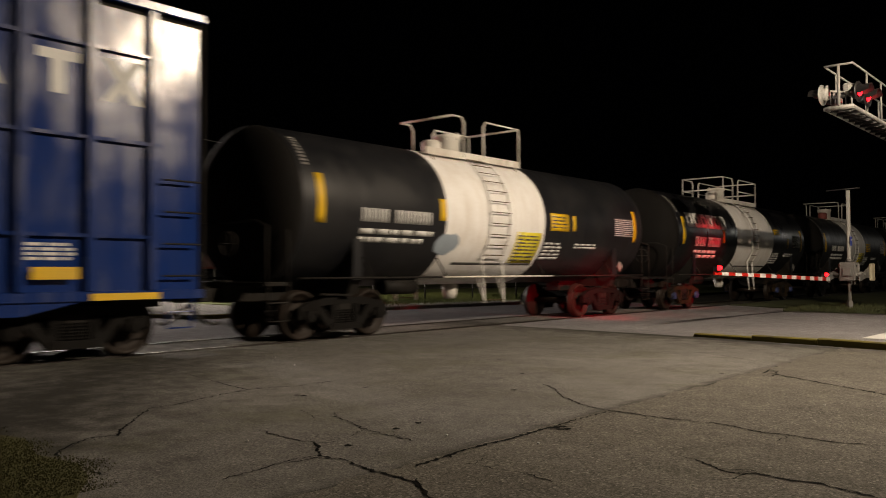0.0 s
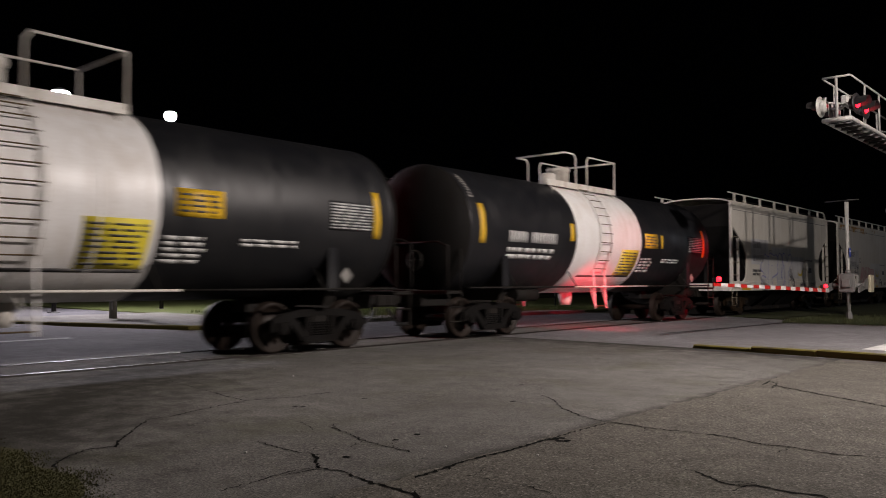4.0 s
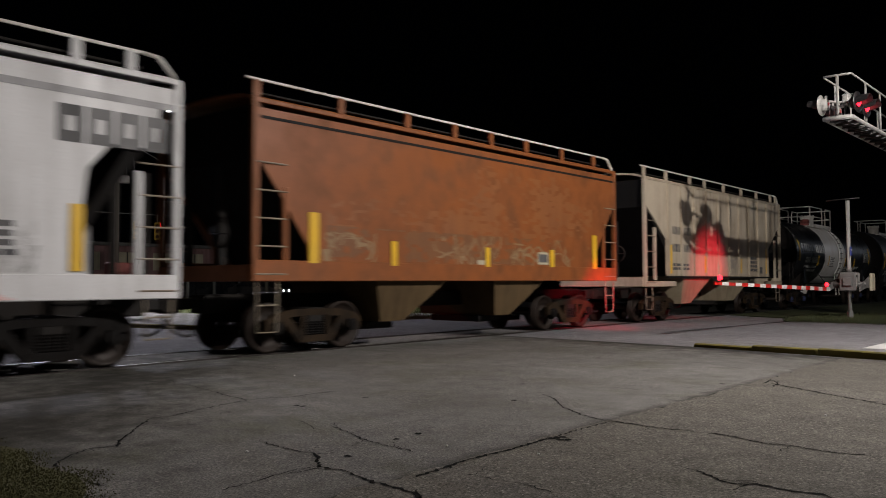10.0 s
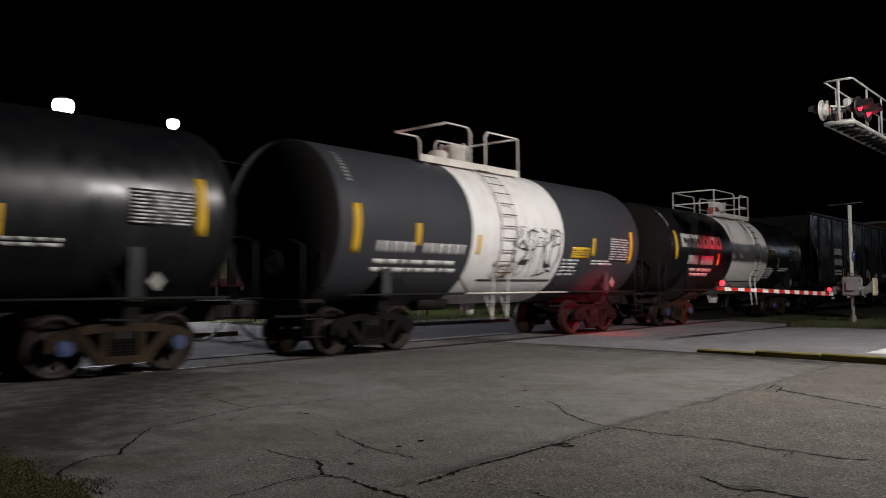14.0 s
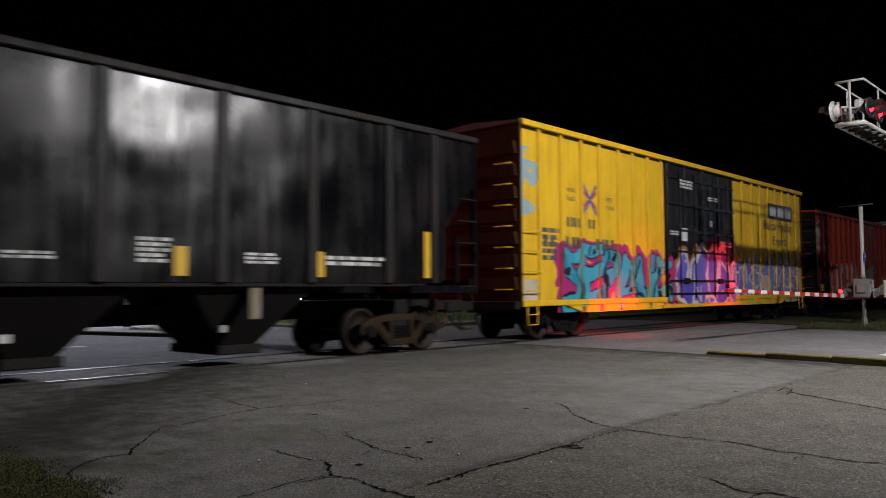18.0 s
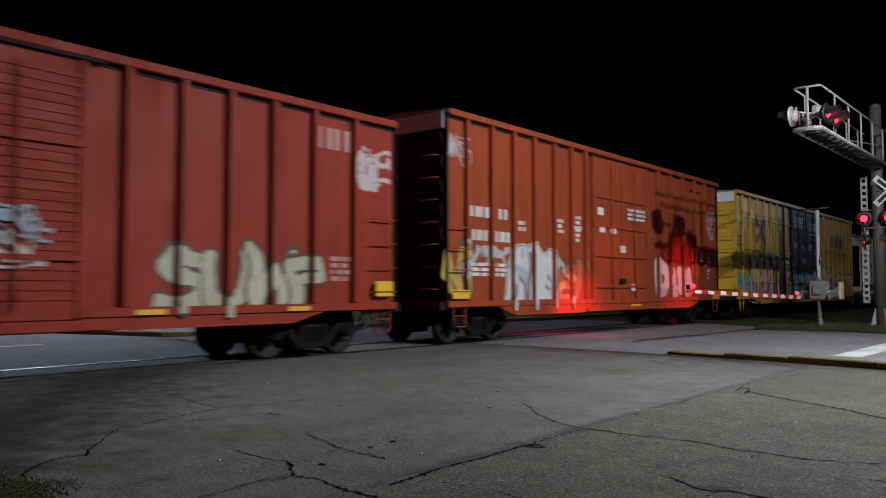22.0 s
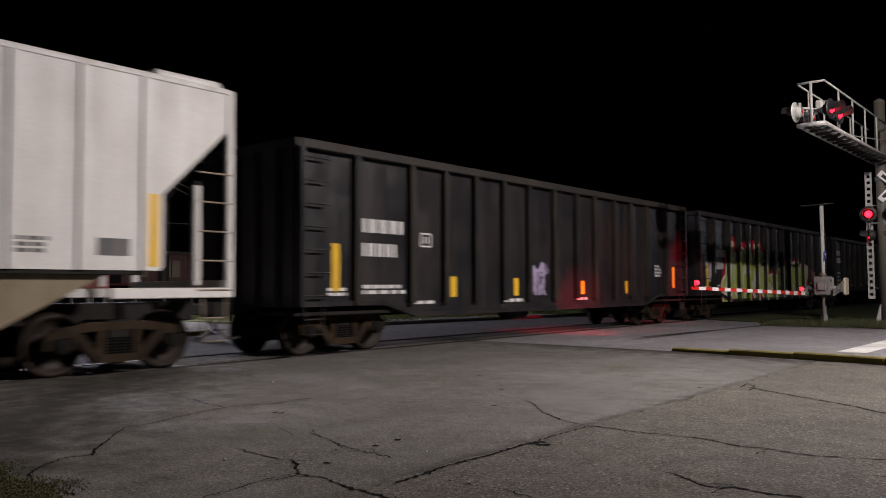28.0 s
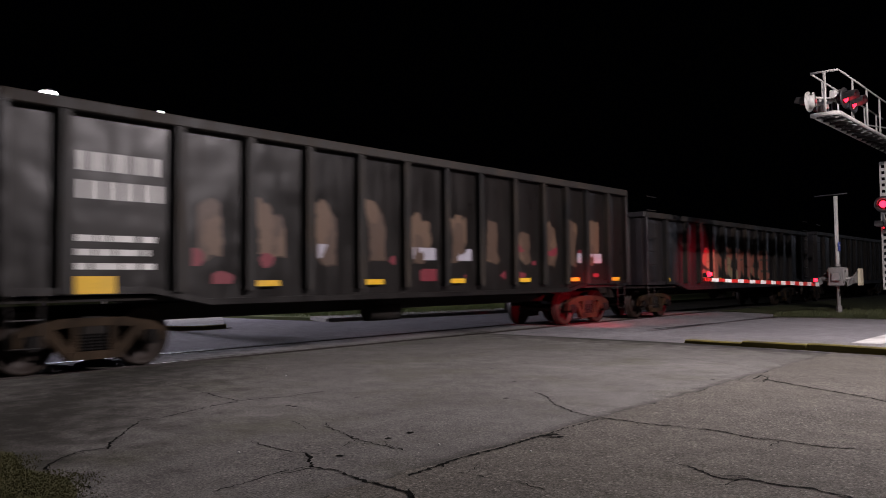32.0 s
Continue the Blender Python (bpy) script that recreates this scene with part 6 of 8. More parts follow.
piece(hop_b, "faded pink graffiti", flat, 4.2, 7.1, 1.33, 2.05, "ANUEP", 46, [(0.66, 0.36, 0.36), (0.66, 0.46, 0.44)], (0.60, 0.28, 0.29), None, None, 0.12, 0.03, inner=0.0)
scrawl(hop_b, "faded pink lettering on the sill", flat, 4.3, 7.5, 1.06, 1.24, 5, 50, (0.62, 0.40, 0.40), 0.06)
painted(hop_b, "orange rust along the roof edge", lambda y, z: 1.48, 0.4, 8.4, 3.85, 4.2, lambda Y, Z: np.where(value_noise(Y, Z * 2, 1.1, 8) * 0.6 + value_noise(Y * 3, Z, 4, 3) * 0.4 + 0.12 * (Y < 3.6) > 0.55 + (4.2 - Z) * 0.75, 0, -1), [RUSTSTREAK], name="rust")

NOTCH_G = [(0.12, 4.2), (0.12, 3.88), (0.35, 3.88), (0.40, 3.25), (1.09, 3.25), (1.44, 2.87), (1.57, 1.8), (1.47, 1.40), (1.2, 1.33)]
hop_g = hopper("light grey covered hopper wagon with block-letter graffiti", 98.21, 12.5, HOPGREY, 4.33, 1.02, NOTCH_G, [(2.6, 5.0, 2.9, 4.4, 0.38), (5.3, 7.6, 5.9, 6.9, 0.35), (7.6, 9.8, 7.7, 8.6, 0.35)], 33,
               (0.55, 1.55, 2.75, 3.9, 5.0, 6.2, 7.3, 8.5, 9.7, 10.9, 11.7), truck_mat=TRUCKDARK, stripes=[(1.62, 1.80, 1.42, 2.35), (10.82, 11.0, 1.42, 2.35)], end_at=1.7)
bm = bmesh.new()
blocks(bm, 1.481, 10.6, 12.3, 3.2, 3.72, 4, 5)
part("large_logo", bm, LOGOBLACK, hop_g, "row of dark block shapes")
bm = bmesh.new()
blocks(bm, 1.481, 2.2, 3.3, 2.40, 2.62, 4, 8)
blocks(bm, 1.481, 2.2, 3.6, 1.96, 2.16, 5, 9)
part("stencil", bm, DECALDARK, hop_g)
bm = bmesh.new()
bars(bm, 1.481, 2.2, 3.5, 1.5, 1.75, 2, 9)
bars(bm, 1.481, 9.4, 10.2, 1.6, 2.1, 4, 9)
part("small_print", bm, DECALDARK, hop_g)
part("side_seam", made(box, 1.478, 1.486, 0.15, 12.4, 3.86, 3.96), surface("grey_band", (0.30, 0.30, 0.31), 0.5), hop_g)
plates(hop_g, "inspection_plate", DECALDARK, 1.481, [(8.9, 9.25, 1.5, 1.78)])
gdepth = lambda y, z: 1.48 if z > 1.39 else 1.5
def salmon(Y, Z):
    """Heart-shaped humps over the letters and a band on the sill."""
    idx = np.full(Y.shape, -1)
    for y, r in ((4.98, 0.36), (5.8, 0.3), (7.25, 0.44), (8.75, 0.42), (3.75, 0.22)):
        d = np.minimum(np.hypot(Y - y + r * 0.45, (Z - 2.12) * 1.1), np.hypot(Y - y - r * 0.45, (Z - 2.12) * 1.1))
        idx = np.where(d < r * 0.66, 1, idx)
        idx = np.where(np.abs(d - r * 0.62) < 0.05, 0, idx)
    n = value_noise(Y, Z, 3.0, 5)
    idx = np.where((Z < 1.32 + 0.2 * n) & ((Y < 3.35) | (Y > 8.5)) & (Y > 1.6) & (Y < 10.1 - 3 * (Z - 1.05)), np.where(n > 0.72, 0, 1), idx)
    return np.where((np.abs(Y - 9.05) < 0.3 - 0.15 * (Z - 1.4)) & (Z < 1.95), np.where(n > 0.6, 0, 1), idx)


painted(hop_g, "salmon pink humps behind the graffiti", gdepth, 1.5, 10.2, 1.04, 2.6, salmon, [spray(0.60, 0.22, 0.22), spray(0.68, 0.48, 0.47)])
piece(hop_g, "grey and white block-letter graffiti with yellow accents", lambda y, z: gdepth(y, z) + 0.004, 3.2, 8.75, 1.03, 2.28, "TPUBSE", 52, [(0.10, 0.11, 0.15), (0.12, 0.13, 0.18), (0.15, 0.16, 0.21)], (0.68, 0.68, 0.70), (0.03, 0.03, 0.04), None, 0.20, 0.055, 0.035, inner=0.0, wobble=0.1)
plates(hop_g, "yellow_accent", spray(0.66, 0.42, 0.03), 1.489, [(4.0, 4.18, 1.42, 1.95), (6.4, 6.58, 1.42, 1.9), (8.95, 9.1, 1.45, 1.9)], d=0.002)
scrawl(hop_g, "grey chalk marks", gdepth, 9.6, 10.3, 1.5, 2.0, 1, 53, (0.42, 0.42, 0.42), 0.02)

NOTCH_B = [(0.10, 4.2), (0.11, 3.35), (0.66, 2.64), (1.18, 1.9), (1.18, 1.42), (1.0, 1.36)]
hop_r = hopper("rusty brown covered hopper wagon with yellow stripes", 112.04, 12.3, HOPBROWN, 4.33, 1.28, NOTCH_B, [(3.0, 5.1, 3.3, 3.95, 0.48), (6.8, 8.85, 7.05, 7.65, 0.48)], 34,
               (0.1, 2.0, 3.8, 5.3, 6.6, 8.0, 9.6, 11.2), sheet_low=1.28, fullsill=True, stripes=[(1.19, 1.41, 1.6, 2.5), (3.26, 3.42, 1.58, 2.06), (6.28, 6.43, 1.6, 2.03), (8.9, 9.08, 1.62, 2.05), (10.97, 11.2, 1.6, 2.5)], chute_mat=CHUTE, end_at=1.72)
part("side_seam", made(box, 1.478, 1.49, 0.15, 12.2, 4.02, 4.07), UNDER, hop_r)
scrawl(hop_r, "faded cream chalk marks", flat, 4.6, 6.9, 1.6, 2.1, 3, 61, (0.29, 0.19, 0.10), 0.018)
plates(hop_r, "inspection_plate", CREAM, 1.481, [(8.38, 8.85, 1.68, 1.98), (6.0, 6.26, 1.64, 1.74)])
plates(hop_r, "inspection_panel", DECALDARK, 1.4865, [(8.43, 8.80, 1.73, 1.93)], d=0.002)


def faded(Y, Z):
    """Chalky weathered patches over the brown paint."""
    n = 0.6 * value_noise(Y * 0.7, Z * 1.4, 1.3, 62) + 0.4 * value_noise(Y, Z * 2.2, 6.0, 64)
    low = (Z < 2.3) & (n > 0.6) & (Y < 9.5)
    return np.where(low, 0, np.where(n > 0.66, 1, -1))


painted(hop_r, "chalky faded patches in the brown paint", lambda y, z: 1.479, 1.6, 11.0, 1.66, 3.9, faded, [spray(0.19, 0.078, 0.028), spray(0.255, 0.09, 0.026)], 0.03, name="wear")
scrawl(hop_r, "faded cream chalk letters", flat, 1.5, 2.7, 1.68, 2.05, 1, 65, (0.28, 0.18, 0.09), 0.03)
scrawl(hop_r, "faded cream chalk letters", flat, 7.3, 9.9, 1.68, 2.1, 1, 66, (0.28, 0.18, 0.09), 0.03)

NOTCH_C = [(0.12, 4.38), (0.17, 3.51), (1.46, 2.53), (1.46, 1.50)]
hop_t = hopper("tan ribbed covered hopper wagon, streaked and faded", 126.11, 12.15, HOPTAN, 4.38, 1.1, NOTCH_C, [(2.97, 5.3, 3.15, 3.9, 0.52), (6.82, 9.16, 6.97, 7.75, 0.55)], 35,
               (0.1, 1.6, 3.4, 4.6, 6.3, 8.0, 9.6, 11.2, 11.8), ribs=(1.58, 2.54, 3.54, 4.55, 5.59, 6.57, 7.52, 8.51, 9.51, 10.5), fullsill=False, sheet_low=1.43, stripes=[(1.68, 1.86, 1.5, 2.4), (4.39, 4.53, 1.55, 2.1), (7.64, 7.8, 1.55, 2.08), (10.36, 10.52, 1.55, 2.5)], chute_mat=CHUTETAN, end_at=1.72)
bm = bmesh.new()
blocks(bm, 1.481, 1.9, 2.45, 2.75, 3.0, 2, 3)
blocks(bm, 1.481, 2.75, 3.3, 2.75, 3.0, 2, 4)
blocks(bm, 1.481, 1.9, 2.45, 2.2, 2.45, 2, 5)
blocks(bm, 1.481, 2.75, 3.3, 2.2, 2.45, 2, 6)
bars(bm, 1.481, 1.9, 3.2, 1.6, 1.85, 2, 6)
bars(bm, 1.481, 8.7, 9.4, 1.6, 2.2, 4, 6)
part("stencil", bm, DECALDARK, hop_t)
plates(hop_t, "inspection_plate", DECALDARK, 1.481, [(9.65, 9.95, 1.55, 1.8)])
scrawl(hop_t, "faint grey spray marks", lambda y, z: 1.48, 6.65, 7.45, 1.58, 2.0, 1, 63, (0.34, 0.30, 0.25), 0.03)
scrawl(hop_t, "faint pale blue spray marks", lambda y, z: 1.48, 5.8, 6.2, 1.65, 2.8, 0, 64, (0.48, 0.44, 0.37), 0.035)

NOTCH_W = [(0.12, 4.5), (0.14, 3.82), (1.28, 2.71), (1.28, 1.60)]
hop_w = hopper("clean white ribbed covered hopper wagon", 284.2, 16.57, HOPCLEAN, 4.5, 1.12, NOTCH_W, [(2.4, 5.2, 3.3, 4.0, 0.45), (5.4, 9.8, 7.3, 8.2, 0.45), (11.4, 14.6, 11.7, 12.5, 0.45)], 36,
               (), rail=False, ribs=[1.6 + 0.955 * k for k in range(15)], fullsill=False, sheet_low=1.54, stripes=[(1.4, 1.58, 1.6, 2.7), (9.15, 9.33, 1.6, 2.2), (12.0, 12.15, 1.6, 2.1), (14.98, 15.22, 1.6, 2.7), (5.3, 5.45, 1.6, 2.1)], end_at=1.72, chute_mat=CHUTETAN)
bm = bmesh.new()
bars(bm, 1.481, 7.3, 8.0, 1.85, 2.6, 7, 6)
bars(bm, 1.481, 11.2, 11.8, 1.75, 1.95, 2, 7)
bars(bm, 1.481, 13.1, 13.6, 1.75, 2.0, 3, 8)
blocks(bm, 1.481, 2.8, 3.3, 2.6, 2.85, 2, 9)
blocks(bm, 1.481, 3.75, 4.25, 2.6, 2.85, 2, 9)
blocks(bm, 1.481, 2.8, 3.3, 2.1, 2.35, 2, 10)
part("stencil", bm, DECALDARK, hop_w)
plates(hop_w, "inspection_plate", DECALDARK, 1.481, [(14.25, 14.75, 1.75, 2.0)])
part("end_panel", made(box, -1.38, 1.38, 0.08, 0.12, 3.95, 4.46, 0.008), HOPCLEAN, hop_w, "white upper end panel")
part("roof_box", made(box, 0.6, 1.4, 15.2, 16.4, 4.5, 4.66, 0.04), HOPCLEAN, hop_w)

hop_k = hopper("gloss black open-top coal hopper wagon", 183.72, 17.5, COALBLACK, 4.5, 1.2, [(0.08, 4.45), (0.10, 3.5), (1.1, 2.6), (1.1, 1.5)], [(4.2, 6.8, 5.2, 5.9, 0.35), (7.4, 9.8, 8.2, 8.9, 0.35), (10.6, 13.2, 11.6, 12.3, 0.35)], 37,
               (), rail=False, ribs=(1.4, 3.5, 5.38, 7.18, 9.13, 11.1, 12.92, 14.81, 16.1), fullsill=False, sheet_low=1.40, ribmat=COALRIB, openbox=True, second_post=0.6,
               stripes=[(5.2, 5.42, 1.5, 2.1), (7.46, 7.69, 1.5, 2.0), (10.28, 10.5, 1.5, 1.95), (13.01, 13.2, 1.5, 1.95), (15.82, 16.02, 1.5, 2.44), (1.3, 1.5, 1.5, 2.3)], end_at=1.9)
part("rim", made(box, 1.38, 1.56, 0, 17.5, 4.45, 4.58, 0.02), COALRIB, hop_k)
bm = bmesh.new()
blocks(bm, 1.481, 3.7, 5.1, 2.75, 3.05, 4, 15)
blocks(bm, 1.481, 3.7, 5.1, 2.25, 2.55, 5, 16)
bars(bm, 1.481, 3.7, 5.0, 1.75, 2.05, 2, 6)
for y0, y1, z0, z1, n in ((6.0, 6.6, 1.7, 1.92, 3), (7.86, 8.57, 1.7, 1.82, 2), (9.7, 10.24, 1.68, 2.08, 5), (11.56, 12.24, 1.7, 1.9, 3), (13.25, 14.68, 1.7, 1.9, 2)):
    bars(bm, 1.481, y0, y1, z0, z1, n, int(y0 * 10))
for y0, y1, z0, z1 in ((6.11, 6.48, 2.53, 2.55), (6.11, 6.48, 2.77, 2.79), (6.11, 6.13, 2.55, 2.77), (6.46, 6.48, 2.55, 2.77)):
    box(bm, 1.481, 1.484, y0, y1, z0, z1)
bars(bm, 1.481, 6.18, 6.42, 2.6, 2.73, 2, 4)
part("stencil", bm, DECAL, hop_k)
for y in (8.0, 11.4, 5.2):
    part("gate_latch", made(box, 0.92, 1.02, y, y + 0.16, 0.58, 0.7, 0.01), DECAL, hop_k, "white gate latch")
part("door_post", made(box, 1.36, 1.42, 11.68, 11.9, 0.8, 1.4, 0.01), STEPTAN, hop_k, "rusty tan post")
part("coal_load", made(prism, [(0.6, 3.9), (3.0, 4.3), (9.0, 4.25), (14.5, 4.32), (16.9, 3.9), (16.9, 3.6), (0.6, 3.6)], -1.38, 1.38), UNDER, hop_k)


# ---- boxcars ----
def boxcar(label, lead, L, mat, H, ribs, doors, seed, door_mat=None, door_bars=(), cross=(), low=0.86, mid=0.68, leaves=2, louvre=False, end_at=1.7, truck_mat=TRUCKDARK, roof_mat=None, rung_mat=None, post=1.52):
    car = wagon("boxcar", label, lead)
    d0, d1 = doors
    part("body", made(box, -1.37, 1.37, 0.03, L - 0.03, low + 0.1, H - 0.12), mat, car)
    for s in (1, -1):
        xs = lambda a, b: (min(s * a, s * b), max(s * a, s * b))
        for y0, y1 in ((0.0, d0), (d1, L)):
            part("side_panel", made(box, *xs(1.37, 1.40), y0, y1, low, H - 0.1), mat, car)
            part("side_sill", made(box, *xs(1.36, 1.49), y0, y1, low, low + 0.14, 0.008), mat, car)
        prof = [(1.9, low), (2.7, mid), (L - 2.7, mid), (L - 1.9, low), (L - 1.9, low + 0.06), (1.9, low + 0.06)]
        part("lower_sill", made(prism, prof, *xs(1.36, 1.455)), mat, car)
        part("top_chord", made(box, *xs(1.38, 1.525), 0.0, L, H - 0.16, H - 0.02, 0.012), mat, car)
        # dark strip under the chord, in place of the eave's cast shadow
        part("roof_seam", made(box, *xs(1.40, 1.412), 0.02, L - 0.02, H - 0.23, H - 0.16), UNDER, car)
        for y in ribs:
            part("rib", made(box, *xs(1.40, post), -0.06, 0.06, low + 0.14, H - 0.16, 0.01), mat, car, at=(0, y, 0))
        for z, a, b in cross:
            part("cross_rib", made(box, *xs(1.40, 1.47), a, b, z - 0.025, z + 0.025), mat, car)
        # doors on their tracks
        dm = door_mat or mat
        w = (d1 - d0) / leaves
        for k in range(leaves):
            a, b = d0 + k * w + 0.02, d0 + (k + 1) * w - 0.02
            door = part("door", made(box, *xs(1.37, 1.485), a, b, low - 0.02, H - 0.2, 0.006), dm, car)
            for y in (a + 0.07, (a + b) / 2, b - 0.07):
                part("door_post", made(box, *xs(1.485, 1.525), y - 0.05, y + 0.05, low, H - 0.22, 0.008), dm, door)
            for z in door_bars:
                part("door_bar", made(prism, [(a, z - 0.045), (b, z - 0.045), (b, z + 0.03), (a, z + 0.03)], *xs(1.485, 1.545)), dm, door)
            if louvre:
                for q in range(24):
                    z = low + 0.25 + q * (H - low - 0.6) / 24
                    part("corrugation", made(prism, [(a, z), (b, z), (b, z + 0.06), (a, z + 0.06)], *xs(1.485, 1.505)), dm, door)
            bm = bmesh.new()
            for y in (a + (b - a) * 0.3, a + (b - a) * 0.72):
                rod(bm, (s * 1.56, y, low + 0.1), (s * 1.56, y, H - 0.4), 0.022)
            part("lock_rod", bm, dm, door)
            part("door_latch", made(box, *xs(1.53, 1.60), (a + b) / 2 - 0.25, (a + b) / 2 + 0.1, low + 0.55, low + 0.72, 0.01), UNDER, door)
        part("door_track", made(box, *xs(1.44, 1.57), d0 - 0.4, d1 + 0.4, mid + 0.02, mid + 0.12, 0.008), mat, car)
        part("door_track", made(box, *xs(1.44, 1.56), d0 - 0.2, d1 + 0.2, H - 0.22, H - 0.17), UNDER, car)
        for y0 in (0.08, L - 0.72):
            for k in range(4):
                z = low + 0.35 + k * 0.48
                part("rung", made(rod, (s * 1.53, y0, z), (s * 1.53, y0 + 0.62, z), 0.016, 6), rung_mat or mat, car)
    # corrugated ends, their shade put into dark colours except on the ochre wagon
    end_mat = BOXOCHRE if mat is BOXOCHRE else (ENDSHADEBROWN if mat is BOXYELLOW else ENDSHADE)
    for y, w in ((0.0, -1), (L, 1)):
        part("end_panel", made(box, -1.45, 1.45, y - 0.03, y + 0.03, low, H - 0.08), end_mat, car)
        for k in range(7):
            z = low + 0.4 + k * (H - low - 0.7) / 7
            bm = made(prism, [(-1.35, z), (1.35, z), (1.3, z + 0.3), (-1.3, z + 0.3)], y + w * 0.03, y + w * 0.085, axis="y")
            part("end_corrugation", bm, end_mat, car)
        part("end_sill", made(box, -1.4, 1.4, min(y, y + w * 0.2), max(y, y + w * 0.2), low - 0.06, low + 0.12, 0.01), UNDER, car)
        coupler(car, y + w * 0.1, w)
        stirrup(car, y - w * 0.4, mat, 1.46, 0.42, low + 0.05)
        bm = bmesh.new()
        for k in range(7):
            rod(bm, (-1.25 * w, y + w * 0.12, low + 0.4 + k * 0.5), (-0.75 * w, y + w * 0.12, low + 0.4 + k * 0.5), 0.016)
        part("end_ladder", bm, mat, car)
    bm = bmesh.new()
    prism(bm, [(-1.46, H - 0.10), (1.46, H - 0.10), (1.44, H - 0.04), (0, H + 0.06), (-1.44, H - 0.04)], -0.04, L + 0.04, axis="y")
    part("roof", bm, roof_mat or GALV, car)
    for k in range(int(L / 1.25)):
        part("roof_rib", made(prism, [(-1.42, H - 0.03), (0, H + 0.07), (1.42, H - 0.03), (1.42, H), (0, H + 0.10), (-1.42, H)], -0.04, 0.04, axis="y"), roof_mat or GALV, car, at=(0, 0.7 + k * 1.25, 0))
    part("centre_sill", made(box, -0.25, 0.25, 0, L, 0.70, 1.0, 0.02), UNDER, car)
    bm = bmesh.new()
    for k in range(5):
        y = 3.4 + k * (L - 6.8) / 4
        box(bm, -1.38, 1.38, y - 0.06, y + 0.06, 0.72, 0.96)
    part("crossbearer", bm, UNDER, car)
    part("brake_reservoir", made(rod, (0.7, L * 0.45, 0.72), (0.7, L * 0.45 + 0.9, 0.72), 0.18, 12), UNDER, car)
    truck(car, lead, end_at, truck_mat)
    truck(car, lead, L - end_at - 0.1, truck_mat)
    return car


def rib_depth(ribs, doors=None, post=1.52):
    """How far the side stands out at a place: posts, doors and the sheet between."""
    rr = sorted(ribs)

    def depth(y, z):
        if doors and doors[0] < y < doors[1]:
            return 1.527
        return post + 0.002 if any(abs(y - r) < 0.062 for r in rr) else 1.402
    return depth


# blue boxcar that leaves first
ribs_0 = [1.0, 2.0, 3.0, 4.0, 5.0, 10.2, 11.15, 12.1, 13.05, 13.98, 14.92, 15.85]
box_0 = boxcar("gloss dark blue boxcar with white lettering", -9.62, 16.72, BOXBLUE, 5.32, ribs_0, (5.6, 9.8), 70, cross=[(3.16, 9.8, 16.0), (4.46, 9.8, 16.0), (1.78, 9.8, 16.0), (3.0, 0, 5.6), (4.62, 0, 5.6)], low=0.86, leaves=1, rung_mat=UNDER)
bm = bmesh.new()
box(bm, 1.402, 1.406, 14.2, 14.78, 4.18, 4.32)
box(bm, 1.402, 1.406, 14.39, 14.59, 3.72, 4.18)
for w in (-1, 1):
    prism(bm, [(15.42 - w * 0.31, 4.34), (15.42 - w * 0.12, 4.34), (15.42 + w * 0.31, 3.71), (15.42 + w * 0.12, 3.71)], 1.402, 1.406 + 0.001 * w)
    prism(bm, [(13.45 - w * 0.33, 3.72), (13.45 - w * 0.14, 3.72), (13.45 + w * 0.08, 4.31), (13.45 - w * 0.08, 4.31)], 1.402, 1.406 + 0.001 * w)
part("large_logo", bm, DECAL, box_0, "white block shapes")
bm = bmesh.new()
bars(bm, 1.402, 14.08, 14.75, 1.42, 1.68, 4, 3)
bars(bm, 1.402, 12.7, 13.4, 1.46, 1.7, 3, 4)
part("small_print", bm, DECAL, box_0)
plates(box_0, "side_stripe", YELLOW, 1.521, [(14.12, 14.74, 1.17, 1.34), (14.92, 15.96, 0.87, 0.97)], "reflective yellow stripe")

ribs_y = [0.78, 1.75, 2.71, 3.62, 4.65, 5.49, 6.4, 7.3, 13.7, 14.6, 15.42, 16.3, 17.08, 17.9, 18.67, 19.5]
door_y = (7.45, 12.6)
box_y = boxcar("yellow boxcar with black doors and teal and purple graffiti", 202.94, 20.13, BOXYELLOW, 5.32, ribs_y, door_y, 71, DOORBLACK, (4.72, 3.9, 3.08, 2.42, 1.5, 1.1), mid=0.66, end_at=2.45, post=1.455)
DY = rib_depth(ribs_y, door_y, 1.455)
piece(box_y, "teal and magenta graffiti with black outlines", DY, 1.62, 7.75, 0.68, 2.35, "SEPAUC", 81, [(0.03, 0.26, 0.38), (0.05, 0.33, 0.46), (0.07, 0.39, 0.54)], (0.008, 0.010, 0.016), None, (0.40, 0.025, 0.16), 0.19, 0.045, spread=0.36, wobble=0.45, inner=0.09, top=0.05)
piece(box_y, "violet and white graffiti over the doors", DY, 7.95, 12.15, 0.7, 2.3, "UAU", 84, [(0.09, 0.075, 0.46), (0.11, 0.09, 0.52), (0.15, 0.13, 0.58)], (0.62, 0.60, 0.66), (0.36, 0.15, 0.05), None, 0.33, 0.13, 0.10, wobble=0.35, tops=(2.35, 2.55, 2.5), inner=0.06)
piece(box_y, "violet and lilac graffiti", DY, 12.2, 19.8, 0.7, 2.25, "ENSOKES", 87, [(0.07, 0.06, 0.42), (0.10, 0.09, 0.52), (0.17, 0.10, 0.42), (0.20, 0.22, 0.56)], (0.58, 0.57, 0.66), None, (0.62, 0.40, 0.36), 0.19, 0.07, spread=0.34, wobble=0.35, inner=0.05, top=0.1)
plates(box_y, "logo_panel", DOORBLACK, 1.457, [(16.2, 18.9, 3.95, 4.55)], "black logo panel with white block shapes", 0.004)
bm = bmesh.new()
